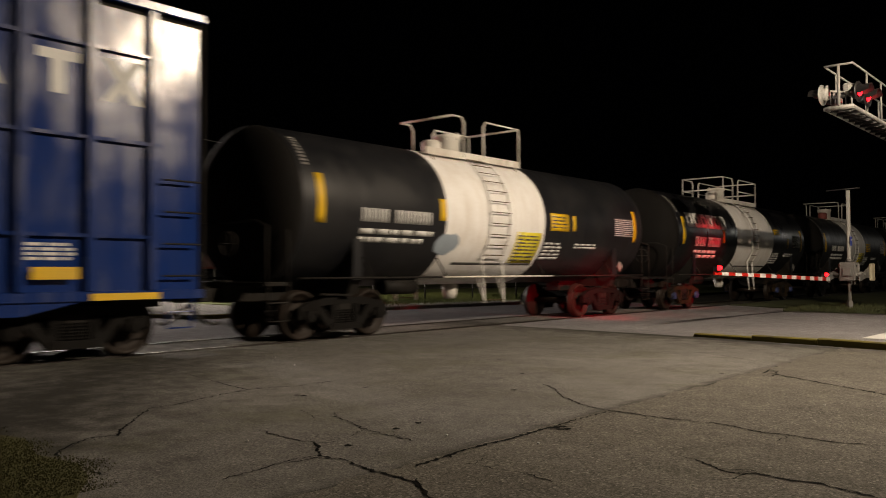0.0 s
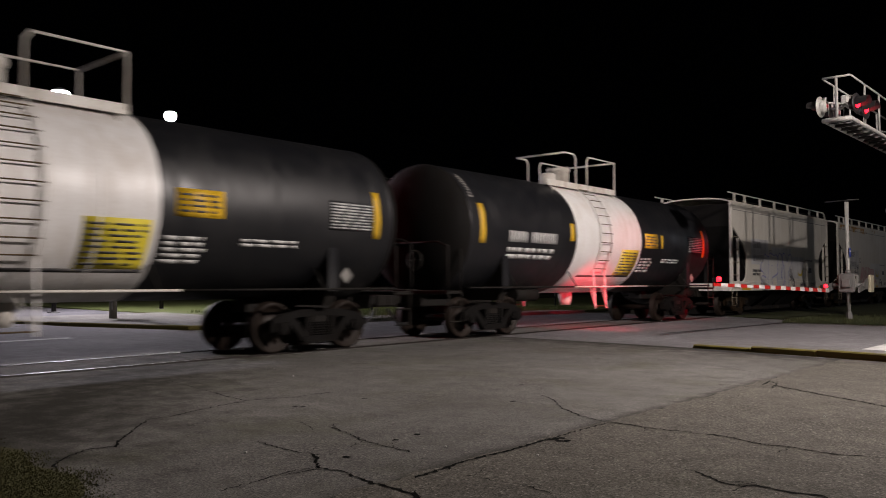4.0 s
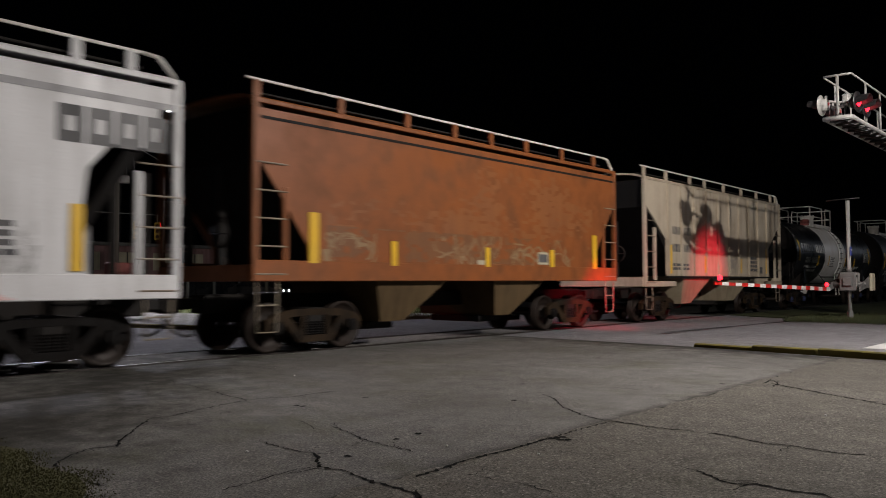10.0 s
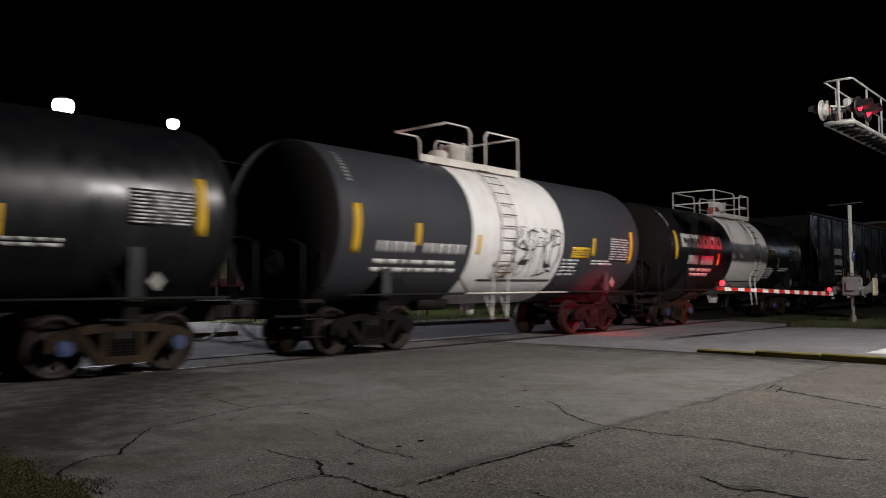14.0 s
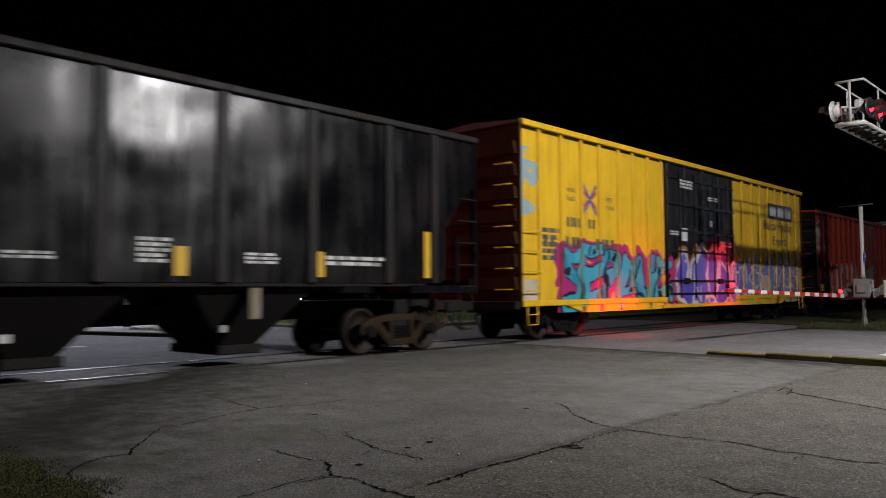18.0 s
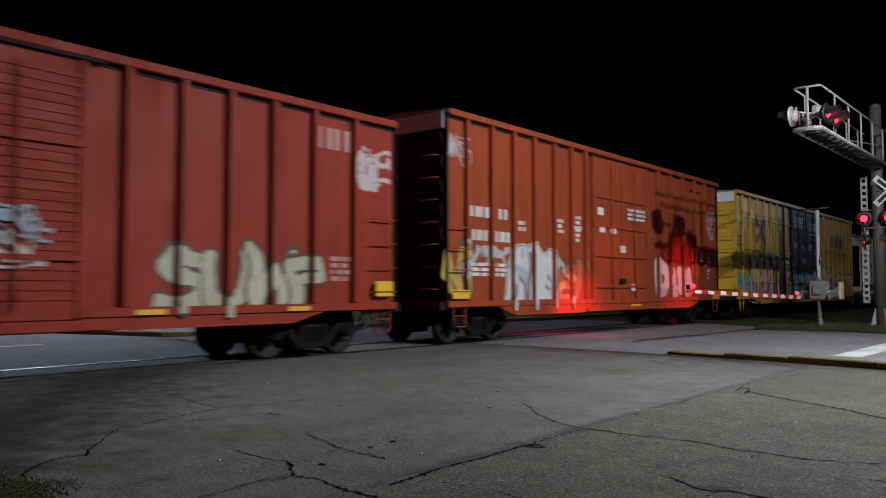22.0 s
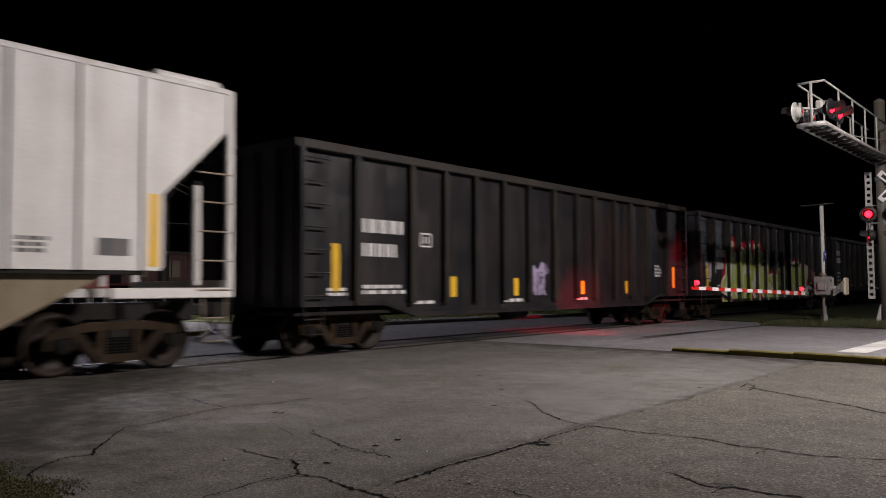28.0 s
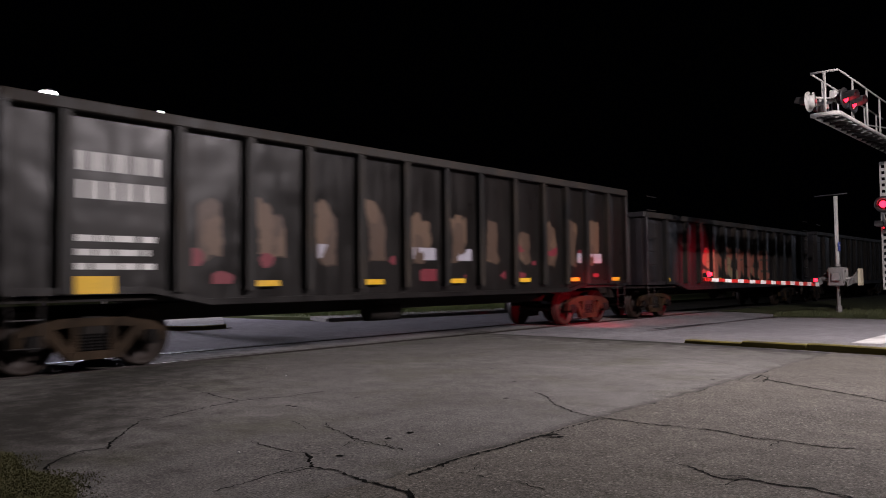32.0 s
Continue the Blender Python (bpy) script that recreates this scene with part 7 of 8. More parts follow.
for y in (16.4, 17.25, 18.1):
    box(bm, 1.462, 1.466, y, y + 0.64, 4.06, 4.44)
part("logo", bm, DECAL, box_y)
words(box_y, "Railcar Pooling", 1.457, 15.75, 3.52, 0.52, DECALDARK)
words(box_y, "Experts", 1.457, 16.7, 2.95, 0.50, DECALDARK)
words(box_y, "next", 1.404, 2.02, 3.75, 0.22, DECALDARK)
words(box_y, "load", 1.404, 2.02, 3.52, 0.22, DECALDARK)
words(box_y, "any", 1.404, 4.0, 3.65, 0.22, DECALDARK)
words(box_y, "road", 1.404, 4.0, 3.42, 0.22, DECALDARK)
bm = bmesh.new()
blocks(bm, 1.404, 16.75, 18.4, 2.42, 2.68, 6, 12)
blocks(bm, 1.404, 2.0, 3.4, 2.85, 3.1, 4, 13, skip=(2,))
blocks(bm, 1.404, 0.95, 4.4, 2.3, 2.6, 7, 14, skip=(1, 4))
bars(bm, 1.404, 0.9, 1.65, 1.95, 2.8, 5, 13)
part("stencil", bm, DECALDARK, box_y)


def cross_logo(car, y, z, w, h, x):
    """The crossed red and blue arrows on a yellow side."""
    def pick(Y, Z):
        p, q = (Y - y) / w, (Z - z) / h
        inside = (np.abs(p) < 1) & (np.abs(q) < 1)
        blue = inside & (np.abs(np.abs(q) - np.abs(p)) < 0.15)
        red = inside & (np.abs(np.abs(q) - 0.52 * np.abs(p)) < 0.13) & (np.abs(p) > 0.26)
        return np.where(blue, 1, np.where(red, 0, -1))
    painted(car, "red and blue crossed emblem", lambda a, b: x, y - w, y + w, z - h, z + h, pick, [spray(0.55, 0.10, 0.05), spray(0.06, 0.07, 0.40)], name="emblem")


cross_logo(box_y, 3.15, 3.62, 0.36, 0.42, 1.404)
painted(box_y, "faded light blue spray on the end panel", lambda y, z: 1.402, 0.05, 0.75, 2.9, 4.7, lambda Y, Z: np.where((value_noise(Y, Z, 3.2, 21) > 0.50) & (value_noise(Y, Z, 9, 4) > 0.25), 0, -1), [spray(0.30, 0.44, 0.50)])
bm = bmesh.new()
bars(bm, 1.531, 8.3, 9.3, 4.4, 4.7, 3, 7)
bars(bm, 1.531, 10.4, 11.3, 4.15, 4.3, 2, 8)
bars(bm, 1.531, 7.6, 8.3, 2.9, 3.05, 2, 8)
box(bm, 1.531, 1.535, 8.4, 8.8, 2.75, 3.15)
box(bm, 1.531, 1.535, 10.55, 10.75, 3.3, 3.5)
box(bm, 1.531, 1.535, 11.4, 11.7, 2.6, 2.85)
bars(bm, 1.531, 11.7, 12.4, 2.65, 2.85, 2, 9)
part("small_print", bm, DECAL, box_y)
plates(box_y, "data_plate", CREAM, 1.403, [(0.12, 0.7, 0.95, 1.5)])

ribs_r = [0.86, 1.73, 2.53, 3.38, 4.21, 5.07, 5.9, 10.86, 11.8, 12.69, 13.6, 14.54, 15.58]
door_r = (6.75, 10.24)
box_r = boxcar("red boxcar with a corrugated door and cream graffiti", 224.99, 16.75, BOXRED, 4.72, ribs_r, door_r, 72, door_bars=(1.7, 3.3), mid=0.66, leaves=1, louvre=True, end_at=1.75, roof_mat=BOXRED)
DR = rib_depth(ribs_r, door_r)
piece(box_r, "pale pink graffiti with light blue tops and black lines", DR, 2.2, 6.8, 0.76, 2.28, "SNUNR", 91, [(0.34, 0.30, 0.36), (0.50, 0.40, 0.42), (0.58, 0.48, 0.50), (0.62, 0.57, 0.58)], (0.03, 0.03, 0.045), (0.26, 0.50, 0.60), None, 0.23, 0.05, 0.05, wobble=0.3, inner=0.1, grad=0.35, tops=(1.9, 2.28, 2.3, 2.34, 2.3))
piece(box_r, "cream bubble graffiti", DR, 11.35, 15.0, 0.8, 2.05, "SUWP", 94, [(0.50, 0.48, 0.34), (0.44, 0.42, 0.30)], (0.07, 0.05, 0.03), None, None, 0.135, 0.05, inner=0.0, wobble=0.25)
scrawl(box_r, "white spray tag on the end panel", DR, 0.1, 1.5, 3.5, 4.05, 1, 95, (0.52, 0.42, 0.42), 0.035, wobble=0.4)
scrawl(box_r, "white spray tag on the end panel", DR, 0.3, 1.6, 2.95, 3.3, 2, 96, (0.52, 0.42, 0.42), 0.03, wobble=0.4)
scrawl(box_r, "pale spray tags on the door", lambda y, z: 1.526, 7.25, 9.6, 1.55, 2.0, 1, 97, (0.50, 0.42, 0.36), 0.05)
scrawl(box_r, "light blue spray tags on the door", lambda y, z: 1.526, 8.2, 9.6, 1.95, 2.2, 1, 99, (0.30, 0.38, 0.46), 0.035)
scrawl(box_r, "white round spray tag", DR, 15.7, 16.5, 3.3, 3.9, 2, 98, (0.52, 0.45, 0.43), 0.05)
bm = bmesh.new()
blocks(bm, 1.404, 1.05, 2.4, 2.2, 2.45, 4, 21, skip=(2,))
blocks(bm, 1.404, 0.95, 2.45, 1.72, 1.95, 6, 22)
bars(bm, 1.404, 0.95, 2.4, 1.2, 1.5, 2, 22)
bars(bm, 1.404, 5.95, 6.4, 2.55, 3.0, 3, 23)
blocks(bm, 1.404, 14.6, 15.5, 3.9, 4.3, 2, 24)
bars(bm, 1.404, 15.0, 15.6, 1.4, 1.9, 4, 25)
part("stencil", bm, spray(0.46, 0.26, 0.23), box_r)
plates(box_r, "side_stripe", YELLOW, 1.521, [(0.12, 0.75, 1.12, 1.42), (3.0, 3.6, 0.88, 0.96), (5.7, 6.3, 0.88, 0.96), (8.2, 8.9, 0.7, 0.8), (11.0, 11.5, 0.88, 0.96), (13.9, 14.4, 0.88, 0.96), (16.1, 16.6, 1.12, 1.42)], "reflective yellow stripe")

ribs_a = [0.7, 1.68, 2.61, 3.56, 4.54, 5.44, 6.23, 11.11, 12.1, 13.16, 14.22, 15.18]
door_a = (6.57, 10.2)
box_a = boxcar("oxide red boxcar with a barred door and white graffiti", 243.46, 16.5, BOXRUST, 5.32, ribs_a, door_a, 73, door_bars=(3.95, 3.1, 2.25, 1.35), mid=0.62, leaves=1, end_at=1.72)
DA = rib_depth(ribs_a, door_a)
piece(box_a, "white graffiti, half washed off", DA, 2.4, 4.6, 0.74, 2.3, "BR", 101, [(0.50, 0.50, 0.47), (0.58, 0.58, 0.56), (0.40, 0.42, 0.45), (0.60, 0.60, 0.58)], (0.20, 0.17, 0.15), (0.55, 0.54, 0.50), None, 0.27, 0.04, 0.05, wobble=0.3, inner=0.06)
piece(box_a, "tan and grey graffiti, half washed off", DA, 4.5, 6.3, 0.74, 1.95, "EY", 106, [(0.40, 0.26, 0.14), (0.46, 0.42, 0.36), (0.34, 0.12, 0.05), (0.48, 0.36, 0.10)], (0.05, 0.04, 0.04), None, None, 0.16, 0.03, wobble=0.5, inner=0.06)
piece(box_a, "yellow and white graffiti on the end panel", DA, 0.0, 1.25, 1.15, 2.25, "NY", 107, [(0.44, 0.40, 0.36), (0.50, 0.34, 0.07), (0.40, 0.40, 0.40)], (0.08, 0.06, 0.05), None, None, 0.10, 0.03, wobble=0.5, inner=0.0)
scrawl(box_a, "washed white spray band", DA, 1.3, 2.6, 1.95, 2.1, 1, 108, (0.44, 0.42, 0.42), 0.06)
piece(box_a, "white flame-shaped graffiti letters", DA, 10.85, 14.05, 0.94, 2.1, "DIU", 103, [(0.40, 0.40, 0.42), (0.56, 0.54, 0.50), (0.60, 0.58, 0.54)], (0.20, 0.06, 0.02), None, None, 0.22, 0.03, inner=0.0, grad=0.8, tops=(2.28, 2.05, 2.05))
plates(box_a, "side_hatch", surface("orange_hatch", (0.34, 0.092, 0.014), 0.65, amount=0.5, dirt=(0.16, 0.036, 0.016), spec=0.2), 1.401, [(13.93, 14.72, 1.75, 4.72)], "rusty orange side hatch", 0.03)
plates(box_a, "hatch_sill", UNDER, 1.401, [(13.9, 14.76, 4.74, 4.8)], "", 0.05)
scrawl(box_a, "white spray tag on the end panel", DA, 0.05, 0.8, 4.15, 4.65, 1, 104, (0.48, 0.42, 0.42), 0.028, wobble=0.4)
scrawl(box_a, "white spray tag near the end", DA, 15.45, 16.3, 3.55, 4.0, 1, 105, (0.46, 0.38, 0.38), 0.028, wobble=0.4)
scrawl(box_a, "white spray tag near the end", DA, 15.55, 16.25, 3.2, 3.45, 1, 109, (0.46, 0.38, 0.38), 0.025, wobble=0.4)
bm = bmesh.new()
blocks(bm, 1.404, 0.85, 2.4, 2.95, 3.2, 4, 31, skip=(2,))
blocks(bm, 1.404, 0.95, 2.5, 2.4, 2.65, 5, 32, skip=(2,))
bars(bm, 1.404, 0.95, 2.4, 1.55, 1.9, 3, 33)
bars(bm, 1.404, 2.9, 3.25, 2.7, 3.0, 2, 34)
for y0, z0 in ((4.65, 2.75), (5.55, 2.55), (5.6, 2.9), (14.35, 2.2), (15.25, 2.2), (15.25, 1.6)):
    bars(bm, 1.404, y0, y0 + 0.5, z0, z0 + 0.42, 3, int(z0 * 50 + y0))
for y0, y1, z0, z1 in ((13.97, 14.6, 2.24, 2.72), (14.85, 15.5, 2.24, 2.66)):
    bars(bm, 1.433 if y0 < 14.7 else 1.404, y0, y1, z0, z1, 4, int(y0 * 9), 0.3)
part("stencil", bm, DECAL, box_a)
bm = bmesh.new()
bars(bm, 1.531, 8.7, 10.0, 3.35, 3.75, 3, 35)
for y0, z0 in ((6.8, 3.4), (6.9, 2.9), (7.6, 2.9), (8.2, 2.35), (8.9, 1.2)):
    box(bm, 1.531, 1.535, y0, y0 + 0.35, z0, z0 + 0.22)
part("small_print", bm, DECAL, box_a)
plates(box_a, "side_stripe", YELLOW, 1.521, [(0.08, 0.7, 1.05, 1.25), (8.9, 9.6, 0.74, 0.8), (15.7, 16.35, 0.9, 1.1)], "reflective yellow stripe")

ribs_z = [0.78, 1.71, 2.65, 3.58, 4.52, 5.47, 6.51, 13.6, 14.5, 15.5, 16.5, 17.5, 18.5, 19.3]
door_z = (7.42, 12.6)
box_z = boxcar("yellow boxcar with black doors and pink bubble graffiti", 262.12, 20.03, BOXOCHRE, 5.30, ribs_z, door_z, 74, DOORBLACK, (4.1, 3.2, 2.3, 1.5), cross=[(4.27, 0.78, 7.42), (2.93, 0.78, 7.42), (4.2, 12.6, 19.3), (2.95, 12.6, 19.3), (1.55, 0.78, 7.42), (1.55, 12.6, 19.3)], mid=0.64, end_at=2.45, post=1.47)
DZ = rib_depth(ribs_z, door_z, 1.47)
PINKS = [(0.38, 0.10, 0.34), (0.50, 0.22, 0.44), (0.66, 0.40, 0.44), (0.78, 0.66, 0.36)]
piece(box_z, "large pink and cream bubble graffiti with black shadows", DZ, 1.45, 7.5, 0.64, 2.6, "SRAE", 111, PINKS, (0.015, 0.015, 0.015), (0.52, 0.62, 0.54), None, 0.33, 0.14, 0.035, wobble=0.25, grad=0.9, inner=0.06, tops=(2.62, 2.68, 2.7, 2.62))
painted(box_z, "light blue spray patch beside the graffiti", DZ, 0.1, 2.0, 1.0, 2.1, lambda Y, Z: np.where((Z > 1.05 + 0.3 * value_noise(Y, Z, 2, 4)) & (Z < 1.75 + 0.3 * value_noise(Y, Z, 3, 9)) & (Y < 1.7 + 0.4 * value_noise(Y, Z, 4, 2)), 0, -1), [spray(0.12, 0.40, 0.56)])
def blue_cloud(Y, Z):
    """Light blue fill at both ends of the doors, with a ragged rim."""
    n = value_noise(Y, Z, 2.5, 14) + 0.4 * value_noise(Y, Z, 7, 15)
    end = (Y < 8.9 + 0.6 * (n - 0.6)) | (Y > 11.2 + 0.6 * (n - 0.6))
    inside = end & (Z > 0.9 + 0.15 * n) & (Z < 1.75 + 0.35 * n)
    return np.where(inside, np.where(n > 0.85, 1, 0), -1)


painted(box_z, "light blue spray cloud over the doors", lambda y, z: 1.521, 7.6, 12.55, 0.8, 2.2, blue_cloud, [spray(0.14, 0.44, 0.58), spray(0.05, 0.20, 0.30)])
piece(box_z, "pink and white graffiti over the doors", DZ, 8.6, 11.6, 0.72, 2.05, "IUNP", 114, [(0.44, 0.20, 0.42), (0.56, 0.38, 0.52), (0.62, 0.60, 0.58)], (0.012, 0.012, 0.016), None, None, 0.22, 0.05, wobble=0.3, grad=0.6, inner=0.05)
piece(box_z, "pink and cream graffiti with black outlines", DZ, 12.75, 19.5, 0.62, 2.4, "RKITOE", 117, PINKS, (0.015, 0.015, 0.015), (0.58, 0.58, 0.52), None, 0.25, 0.11, 0.04, wobble=0.3, grad=0.9, inner=0.05, tops=(2.45, 2.35, 2.55, 2.3, 2.2, 2.15))
cross_logo(box_z, 3.02, 3.78, 0.66, 0.58, 1.473)
words(box_z, "next", 1.404, 1.8, 3.95, 0.24, DECALDARK)
words(box_z, "load", 1.404, 1.8, 3.68, 0.24, DECALDARK)
words(box_z, "any", 1.404, 4.6, 3.82, 0.24, DECALDARK)
words(box_z, "road", 1.404, 4.6, 3.55, 0.24, DECALDARK)
bm = bmesh.new()
for y in (15.2, 16.2, 17.15):
    box(bm, 1.473, 1.476, y, y + 0.72, 3.55, 4.1)
part("logo", bm, surface("faded_red", (0.38, 0.085, 0.04), 0.5), box_z, "faded red block logo")
words(box_z, "RAILCAR POOLING EXPERTS", 1.471, 13.7, 3.1, 0.36, DECALDARK, 1.02)
bm = bmesh.new()
blocks(bm, 1.404, 2.6, 4.5, 2.6, 2.85, 4, 42, skip=(2,))
bars(bm, 1.404, 0.1, 0.7, 3.0, 3.5, 3, 43)
part("stencil", bm, DECALDARK, box_z)
bm = bmesh.new()
bars(bm, 1.531, 7.8, 9.5, 4.2, 4.75, 5, 45, 0.5, 0.8)
bars(bm, 1.531, 10.5, 12.2, 3.95, 4.6, 6, 46, 0.5, 0.8)
for y0, z0 in ((7.7, 3.2), (9.0, 3.1), (9.1, 2.5), (11.3, 3.0), (11.5, 2.4), (10.2, 3.2)):
    bars(bm, 1.531, y0, y0 + 0.7, z0, z0 + 0.3, 3, int(z0 * 50 + y0))
part("small_print", bm, DECAL, box_z)
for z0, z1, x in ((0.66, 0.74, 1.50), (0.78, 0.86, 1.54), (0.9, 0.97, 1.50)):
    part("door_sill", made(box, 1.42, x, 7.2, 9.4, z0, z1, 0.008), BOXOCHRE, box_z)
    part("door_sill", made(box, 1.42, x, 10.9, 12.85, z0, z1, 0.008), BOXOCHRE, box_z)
part("door_sill", made(box, 1.42, 1.56, 9.4, 10.9, 0.66, 0.86, 0.01), UNDER, box_z)
plates(box_z, "side_stripe", YELLOW, 1.491, [(3.2, 3.9, 0.9, 1.05), (7.02, 7.16, 1.05, 1.6), (17.8, 18.3, 1.2, 1.5)], "reflective yellow stripe")


for car, z0, z1, y in ((hop_g, 3.75, 4.28, 0.07), (box_a, 4.85, 5.22, -0.1), (box_z, 4.8, 5.2, -0.1)):
    part("end_fascia", made(box, -1.4, 1.4, y - 0.012, y + 0.012, z0, z1, 0.004), HOPCLEAN, car, "white upper end panel")


# ---- gondolas ----
def gondola(label, lead, L, mat, H, ribs, low, mid, seed, stripes=(), ladders=True, end_at=1.5, truck_mat=TRUCK):
    car = wagon("gondola_wagon", label, lead)
    for s in (1, -1):
        xs = lambda a, b: (min(s * a, s * b), max(s * a, s * b))
        prof = [(0.0, low), (2.2, low), (3.2, mid), (L - 3.2, mid), (L - 2.2, low), (L, low), (L, H - 0.1), (0, H - 0.1)]
        part("side_sheet", made(prism, prof, *xs(1.36, 1.39)), mat, car)
        edge = [(0.0, low), (2.2, low), (3.2, mid), (L - 3.2, mid), (L - 2.2, low), (L, low), (L, low + 0.1), (L - 2.15, low + 0.1), (L - 3.15, mid + 0.1), (3.15, mid + 0.1), (2.15, low + 0.1), (0, low + 0.1)]
        part("side_sill", made(prism, edge, *xs(1.38, 1.475)), mat, car)
        part("top_chord", made(box, *xs(1.38, 1.54), -0.02, L + 0.02, H - 0.17, H, 0.015), GONCHORD, car)
        for y in ribs:
            part("rib", made(prism, [(-0.09, low + 0.02), (0.09, low + 0.02), (0.07, H - 0.17), (-0.07, H - 0.17)], *xs(1.39, 1.53)), GONRIB, car, at=(0, y, 0))
        if ladders:
            for y in (0.04, L - 0.66):
                for k in range(7):
                    z = low + 0.2 + k * 0.42
                    part("rung", made(rod, (s * 1.53, y, z), (s * 1.53, y + 0.62, z), 0.018, 6), COALRIB, car)
        for y in (0.04, L - 0.04):
            part("corner_post", made(box, *xs(1.36, 1.54), y - 0.05, y + 0.05, low, H - 0.1, 0.01), mat, car)
    for y, w in ((0.0, -1), (L, 1)):
        part("end_panel", made(box, -1.38, 1.38, y - 0.04, y + 0.04, low, H - 0.05), mat, car)
        for x in (-0.9, -0.3, 0.3, 0.9):
            part("end_post", made(box, x - 0.07, x + 0.07, min(y, y + w * 0.12), max(y, y + w * 0.12), low, H - 0.15, 0.01), mat, car)
        part("top_chord", made(box, -1.5, 1.5, min(y - w * 0.05, y + w * 0.1), max(y - w * 0.05, y + w * 0.1), H - 0.16, H, 0.015), mat, car)
        coupler(car, y, w)
        stirrup(car, y - w * 0.35, COALRIB, 1.46, 0.42, low + 0.05)
    part("floor", made(box, -1.36, 1.36, 0, L, mid + 0.1, mid + 0.16), UNDER, car)
    bm = bmesh.new()
    grid = []
    rnd = random.Random(seed)
    for i in range(24):
        grid.append([bm.verts.new((x, 0.06 + (L - 0.12) * i / 23, H - 0.62 + 0.26 * rnd.random() + (0.15 if abs(x) < 0.8 else 0))) for x in (-1.35, -0.9, -0.4, 0.1, 0.6, 1.0, 1.35)])
    for a, b in zip(grid, grid[1:]):
        for k in range(6):
            bm.faces.new((a[k], a[k + 1], b[k + 1], b[k]))
    part("load", bm, UNDER, car)
    part("centre_sill", made(box, -0.25, 0.25, 0, L, 0.66, 0.95, 0.02), UNDER, car)
    part("brake_reservoir", made(rod, (0.8, L * 0.42, 0.62), (0.8, L * 0.42 + 0.9, 0.62), 0.17, 12), UNDER, car)
    truck(car, lead, end_at, truck_mat)
    truck(car, lead, L - end_at, truck_mat)
    if stripes:
        plates(car, "side_stripe", YELLOW, 1.391, stripes, "reflective yellow stripe")
    return car


def gon_marks(car, low, seed, mat_depth=1.391):
    bm = bmesh.new()
    blocks(bm, mat_depth, 1.65, 2.85, 2.35, 2.62, 4, seed)
    blocks(bm, mat_depth, 1.65, 2.65, 1.88, 2.14, 4, seed + 1)
    bars(bm, mat_depth, 0.75, 1.3, low + 0.18, low + 0.36, 2, seed)
    bars(bm, mat_depth, 1.6, 2.9, low + 0.2, low + 0.42, 2, seed + 1)
    bars(bm, mat_depth, 3.2, 4.0, 0.9, 1.0, 1, seed + 2)
    bars(bm, mat_depth, 6.5, 7.3, 0.88, 1.0, 1, seed + 3)
    bars(bm, mat_depth, 9.95, 10.6, 0.88, 0.98, 1, seed + 3)
    bars(bm, mat_depth, 15.0, 15.5, 1.55, 1.95, 4, seed + 4)
    part("stencil", bm, DECAL, car)
    bm = bmesh.new()
    for y0, y1, z0, z1 in ((3.4, 3.75, 2.12, 2.15), (3.4, 3.75, 2.39, 2.42), (3.4, 3.43, 2.15, 2.39), (3.72, 3.75, 2.15, 2.39), (3.5, 3.54, 2.2, 2.34), (3.61, 3.65, 2.2, 2.34)):
        box(bm, mat_depth, mat_depth + 0.004, y0, y1, z0, z1)
    part("stencil", bm, DECAL, car, "white square stencil")


RG = (1.44, 3.04, 4.15, 5.25, 6.38, 7.47, 8.68, 9.85, 10.87, 12.06, 13.12, 14.26, 15.68)
gon_depth = lambda ribs: (lambda y, z: 1.532 if any(abs(y - r) < 0.08 for r in ribs) else 1.392)
GS = [(0.85, 1.05, 1.2, 2.1), (4.4, 4.62, 1.05, 1.5), (6.9, 7.1, 1.05, 1.48), (10.2, 10.38, 1.05, 1.42), (12.9, 13.05, 1.05, 1.42), (16.35, 16.55, 1.2, 1.9)]
gon_1 = gondola("black ribbed gondola wagon with yellow stripes", 302.2, 17.3, GONBLACK, 3.97, RG, 0.92, 0.66, 121, GS)
gon_marks(gon_1, 0.92, 51)
scrawl(gon_1, "pale violet spray scribble", gon_depth(RG), 7.7, 8.5, 1.15, 1.75, 3, 122, (0.34, 0.28, 0.42), 0.035)
gon_2 = gondola("black ribbed gondola wagon with large lime and red graffiti", 320.75, 17.2, GONBLACK, 3.96, RG, 0.90, 0.64, 123, [GS[0], GS[-1]])
gon_marks(gon_2, 0.9, 55)
G2 = gon_depth(RG)
piece(gon_2, "lime and white graffiti letters on a red cloud", G2, 2.5, 7.9, 0.64, 2.6, "AONA", 131, [(0.36, 0.47, 0.05), (0.42, 0.54, 0.07), (0.47, 0.58, 0.12)], (0.66, 0.69, 0.60), None, (0.42, 0.012, 0.03), 0.30, 0.10, spread=0.52, wobble=0.4, inner=0.08, tops=(2.85, 2.6, 2.95, 2.75))
piece(gon_2, "lime graffiti letters with broad white outlines", G2, 7.7, 14.2, 0.64, 2.1, "CSESK", 134, [(0.36, 0.46, 0.04), (0.42, 0.53, 0.06), (0.46, 0.57, 0.12)], (0.68, 0.70, 0.64), None, (0.36, 0.015, 0.03), 0.27, 0.12, spread=0.44, wobble=0.3, inner=0.09, tops=(1.7, 2.15, 2.25, 2.25, 2.15))
scrawl(gon_2, "red and white spray tags", G2, 0.9, 1.35, 1.5, 2.0, 2, 135, (0.40, 0.40, 0.44), 0.03)
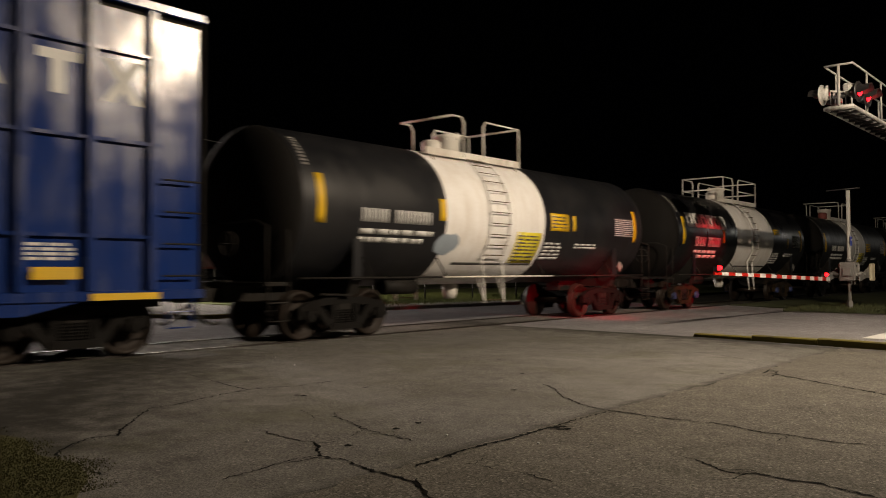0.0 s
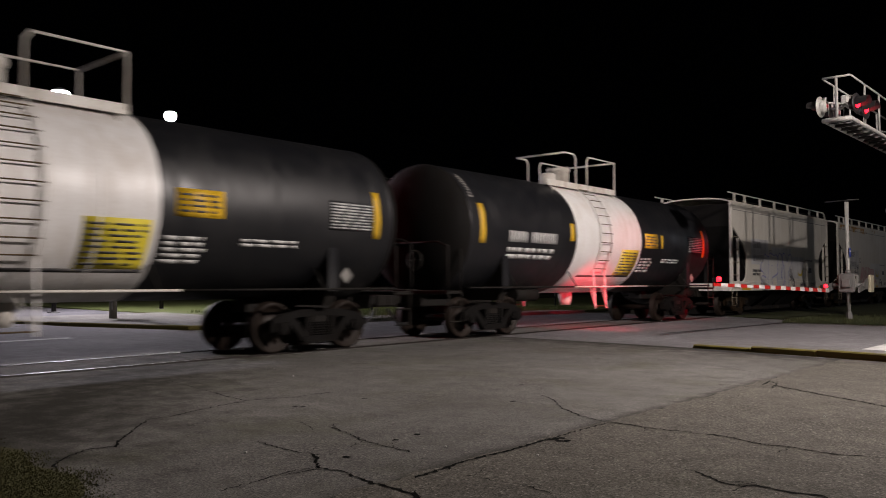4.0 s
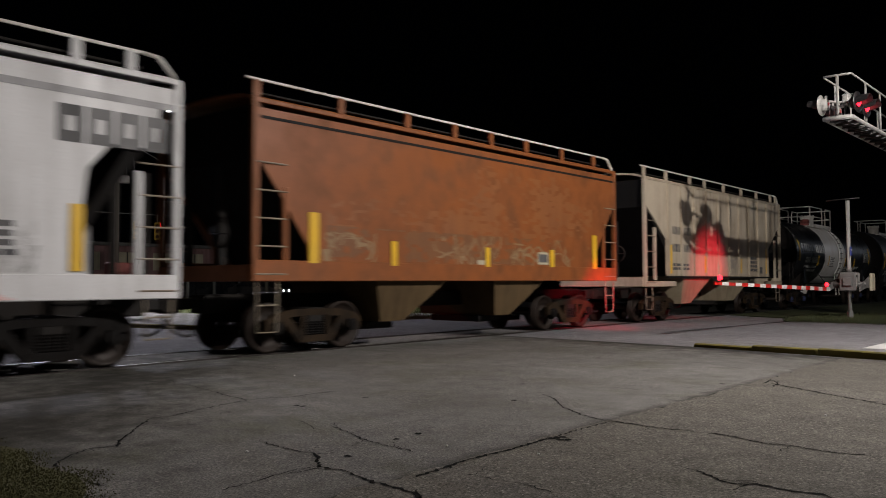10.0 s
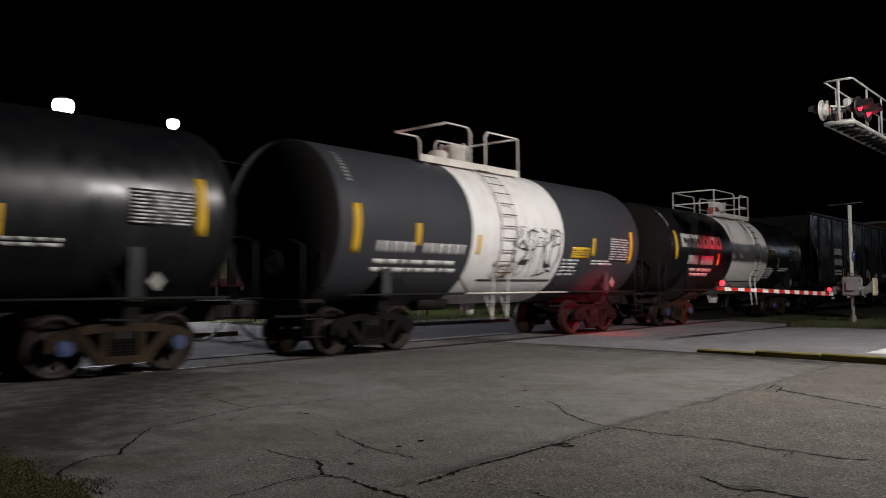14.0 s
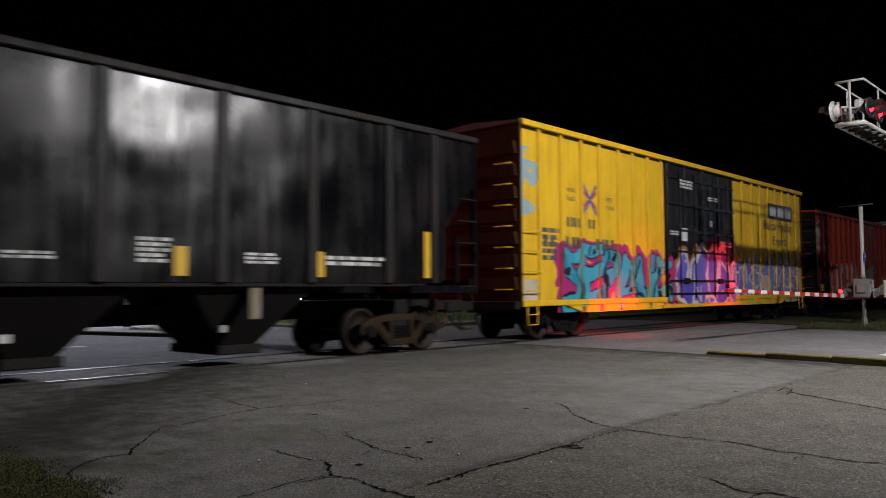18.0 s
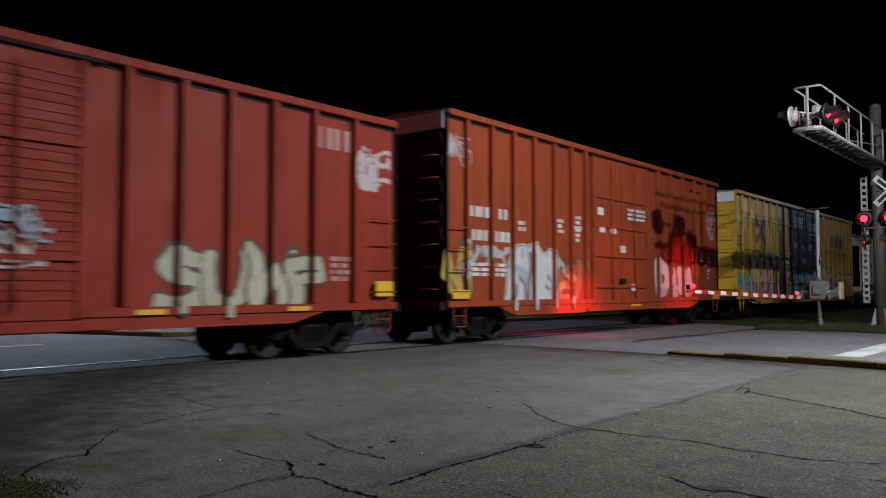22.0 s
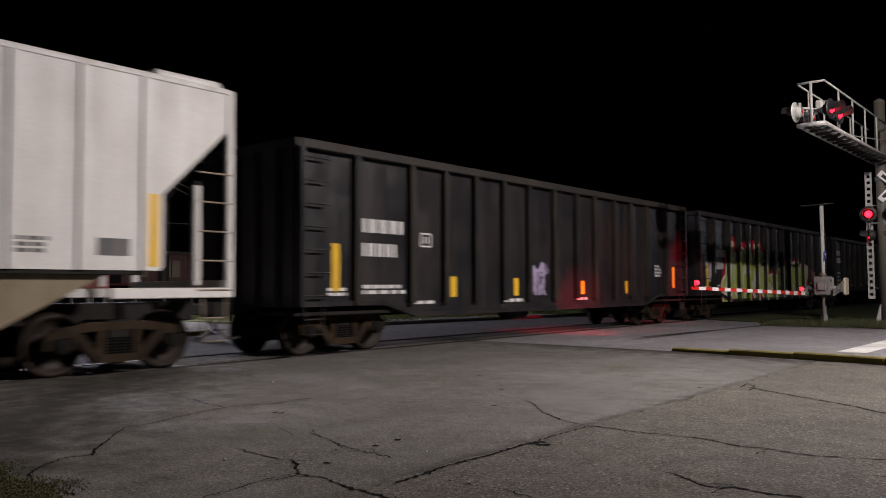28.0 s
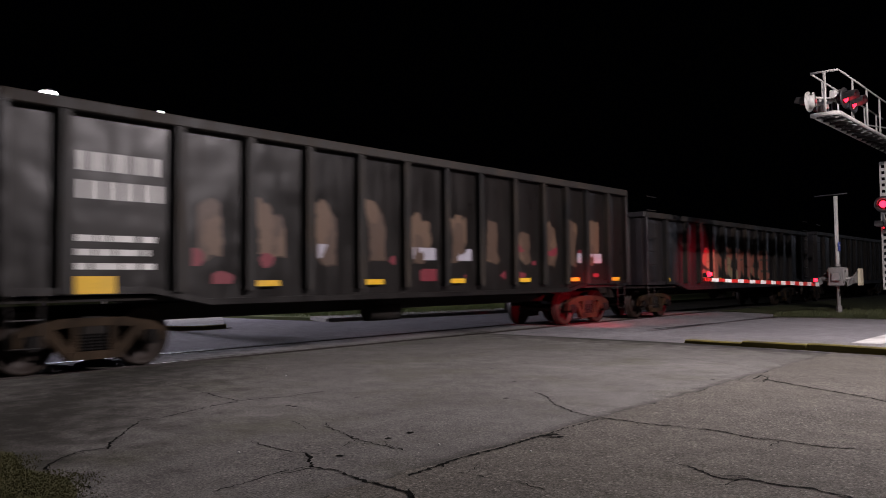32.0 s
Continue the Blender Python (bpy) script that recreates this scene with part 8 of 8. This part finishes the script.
scrawl(gon_2, "red spray tags", G2, 13.9, 15.2, 1.2, 1.9, 3, 136, (0.45, 0.03, 0.04), 0.04)
R3 = (0.86, 2.62, 3.93, 5.21, 6.48, 7.77, 9.04, 10.26, 11.61, 12.87, 13.96, 15.0, 16.2)
gon_3 = gondola("black and brown ribbed gondola wagon with white lettering", 339.1, 17.3, GONRUST, 3.85, R3, 1.12, 0.92, 141, ladders=False)
bm = bmesh.new()
blocks(bm, 1.391, 1.05, 2.35, 2.88, 3.15, 4, 61)
blocks(bm, 1.391, 1.05, 2.40, 2.48, 2.74, 5, 62)
for z in (1.85, 1.65, 1.45):
    bars(bm, 1.391, 1.05, 2.35, z, z + 0.14, 1, int(z * 40))
part("stencil", bm, DECAL, gon_3)
plates(gon_3, "side_stripe", YELLOW, 1.477, [(1.0, 1.6, 1.13, 1.38)] + [(r + 0.12, r + 0.62, 1.2, 1.3) for r in (3.93, 6.48, 9.04, 11.61, 13.96, 16.2)], "reflective yellow stripe")
def paint_and_sheen(Y, Z):
    """Worn paint, rust and painted-in reflections in the middle of each panel, ragged at the edge."""
    mid = np.array(R3[:-1]) * 0.5 + np.array(R3[1:]) * 0.5
    k = np.argmin(np.abs(Y[..., None] - mid), axis=-1)
    u = (Y - mid[k]) / 0.42
    n = value_noise(Y * 1.6, Z, 1.4, 66) + 0.35 * value_noise(Y * 1.5, Z, 6, 6)
    top = 2.25 + 0.7 * value_noise(k * 1.7, k * 0.9, 1.0, 8)
    # brown covers rust and also the panel's reflections, put into the paint
    brown = (np.abs(u + 0.25) < 0.55 + 0.5 * (n - 0.6)) & (Z < top + 0.5 * (n - 0.6)) & (Z > 1.62 + 0.4 * (n - 0.6)) & (Y > 2.7)
    low = (Z < 1.85 + 0.25 * n) & (value_noise(Y, Z * 1.5, 2.2, 75) > 0.76) & (np.abs(u) < 0.9)
    white = (Z < 1.95) & (Z > 1.68) & (value_noise(k * 2.3, k, 1.0, 31) > 0.45) & (n > 0.62) & (np.abs(u) < 0.85) & (Y > 2.7)
    return np.where(white, 3, np.where(low, 2, np.where(brown, (n > 0.72).astype(int), -1)))


painted(gon_3, "brown patches of rust and painted reflections, with pale old graffiti", gon_depth(R3), 1.3, 16.8, 1.25, 3.1, paint_and_sheen, [spray(0.07, 0.042, 0.027), spray(0.11, 0.068, 0.042), spray(0.16, 0.02, 0.03), spray(0.36, 0.35, 0.40)], 0.026)
gon_4 = gondola("black ribbed gondola wagon with faded graffiti", 357.67, 16.6, GONBLACK, 3.30, RG, 1.05, 0.85, 151, [(1.5, 1.9, 1.1, 1.25), (6.0, 6.4, 1.1, 1.25)])
piece(gon_4, "faded cream and red graffiti", gon_depth(RG), 4.5, 11.5, 1.1, 2.3, "SNORKE", 152, [(0.30, 0.25, 0.14), (0.36, 0.12, 0.08)], (0.10, 0.08, 0.06), None, None, 0.16, 0.04)
for k, lead in enumerate((375.8, 393.8)):
    gondola("black ribbed gondola wagon, far off in the dark", lead, 16.6, GONBLACK, 3.4, RG, 1.0, 0.8, 160 + k)


# ---- what moves ----
TIMES = [0, 4, 8, 12, 16, 20, 24, 28, 32]
RUN = [0.0, 41.58, 83.19, 124.88, 166.67, 208.58, 250.60, 292.70, 334.86]


def gone(t):
    """Metres that the train has run by t seconds."""
    k = min(7, max(0, int(t // 4)))
    return RUN[k] + (RUN[k + 1] - RUN[k]) * (t - TIMES[k]) / 4


def motions():
    for car, lead in CARS:
        walk(car, [(t, pose(-12.5, lead - r, 0)) for t, r in zip(TIMES, RUN)])
    for wheels, lead, along, y in AXLES:
        # the wheels turn while the wagon passes the crossing
        start = lead + along
        steps = [k for k in range(1, 960) if -6 < start - gone(k / 30) < 42]
        first = steps[0] if steps else 1
        rows = [(0, pose(0, y, R, math.degrees(gone(first / 30) / R)))]
        rows += [(k / 30, pose(0, y, R, math.degrees(gone(k / 30) / R))) for k in steps]
        rows.append((32, pose(0, y, R, math.degrees(gone((steps[-1] if steps else 1) / 30) / R))))
        walk(wheels, rows)


motions()
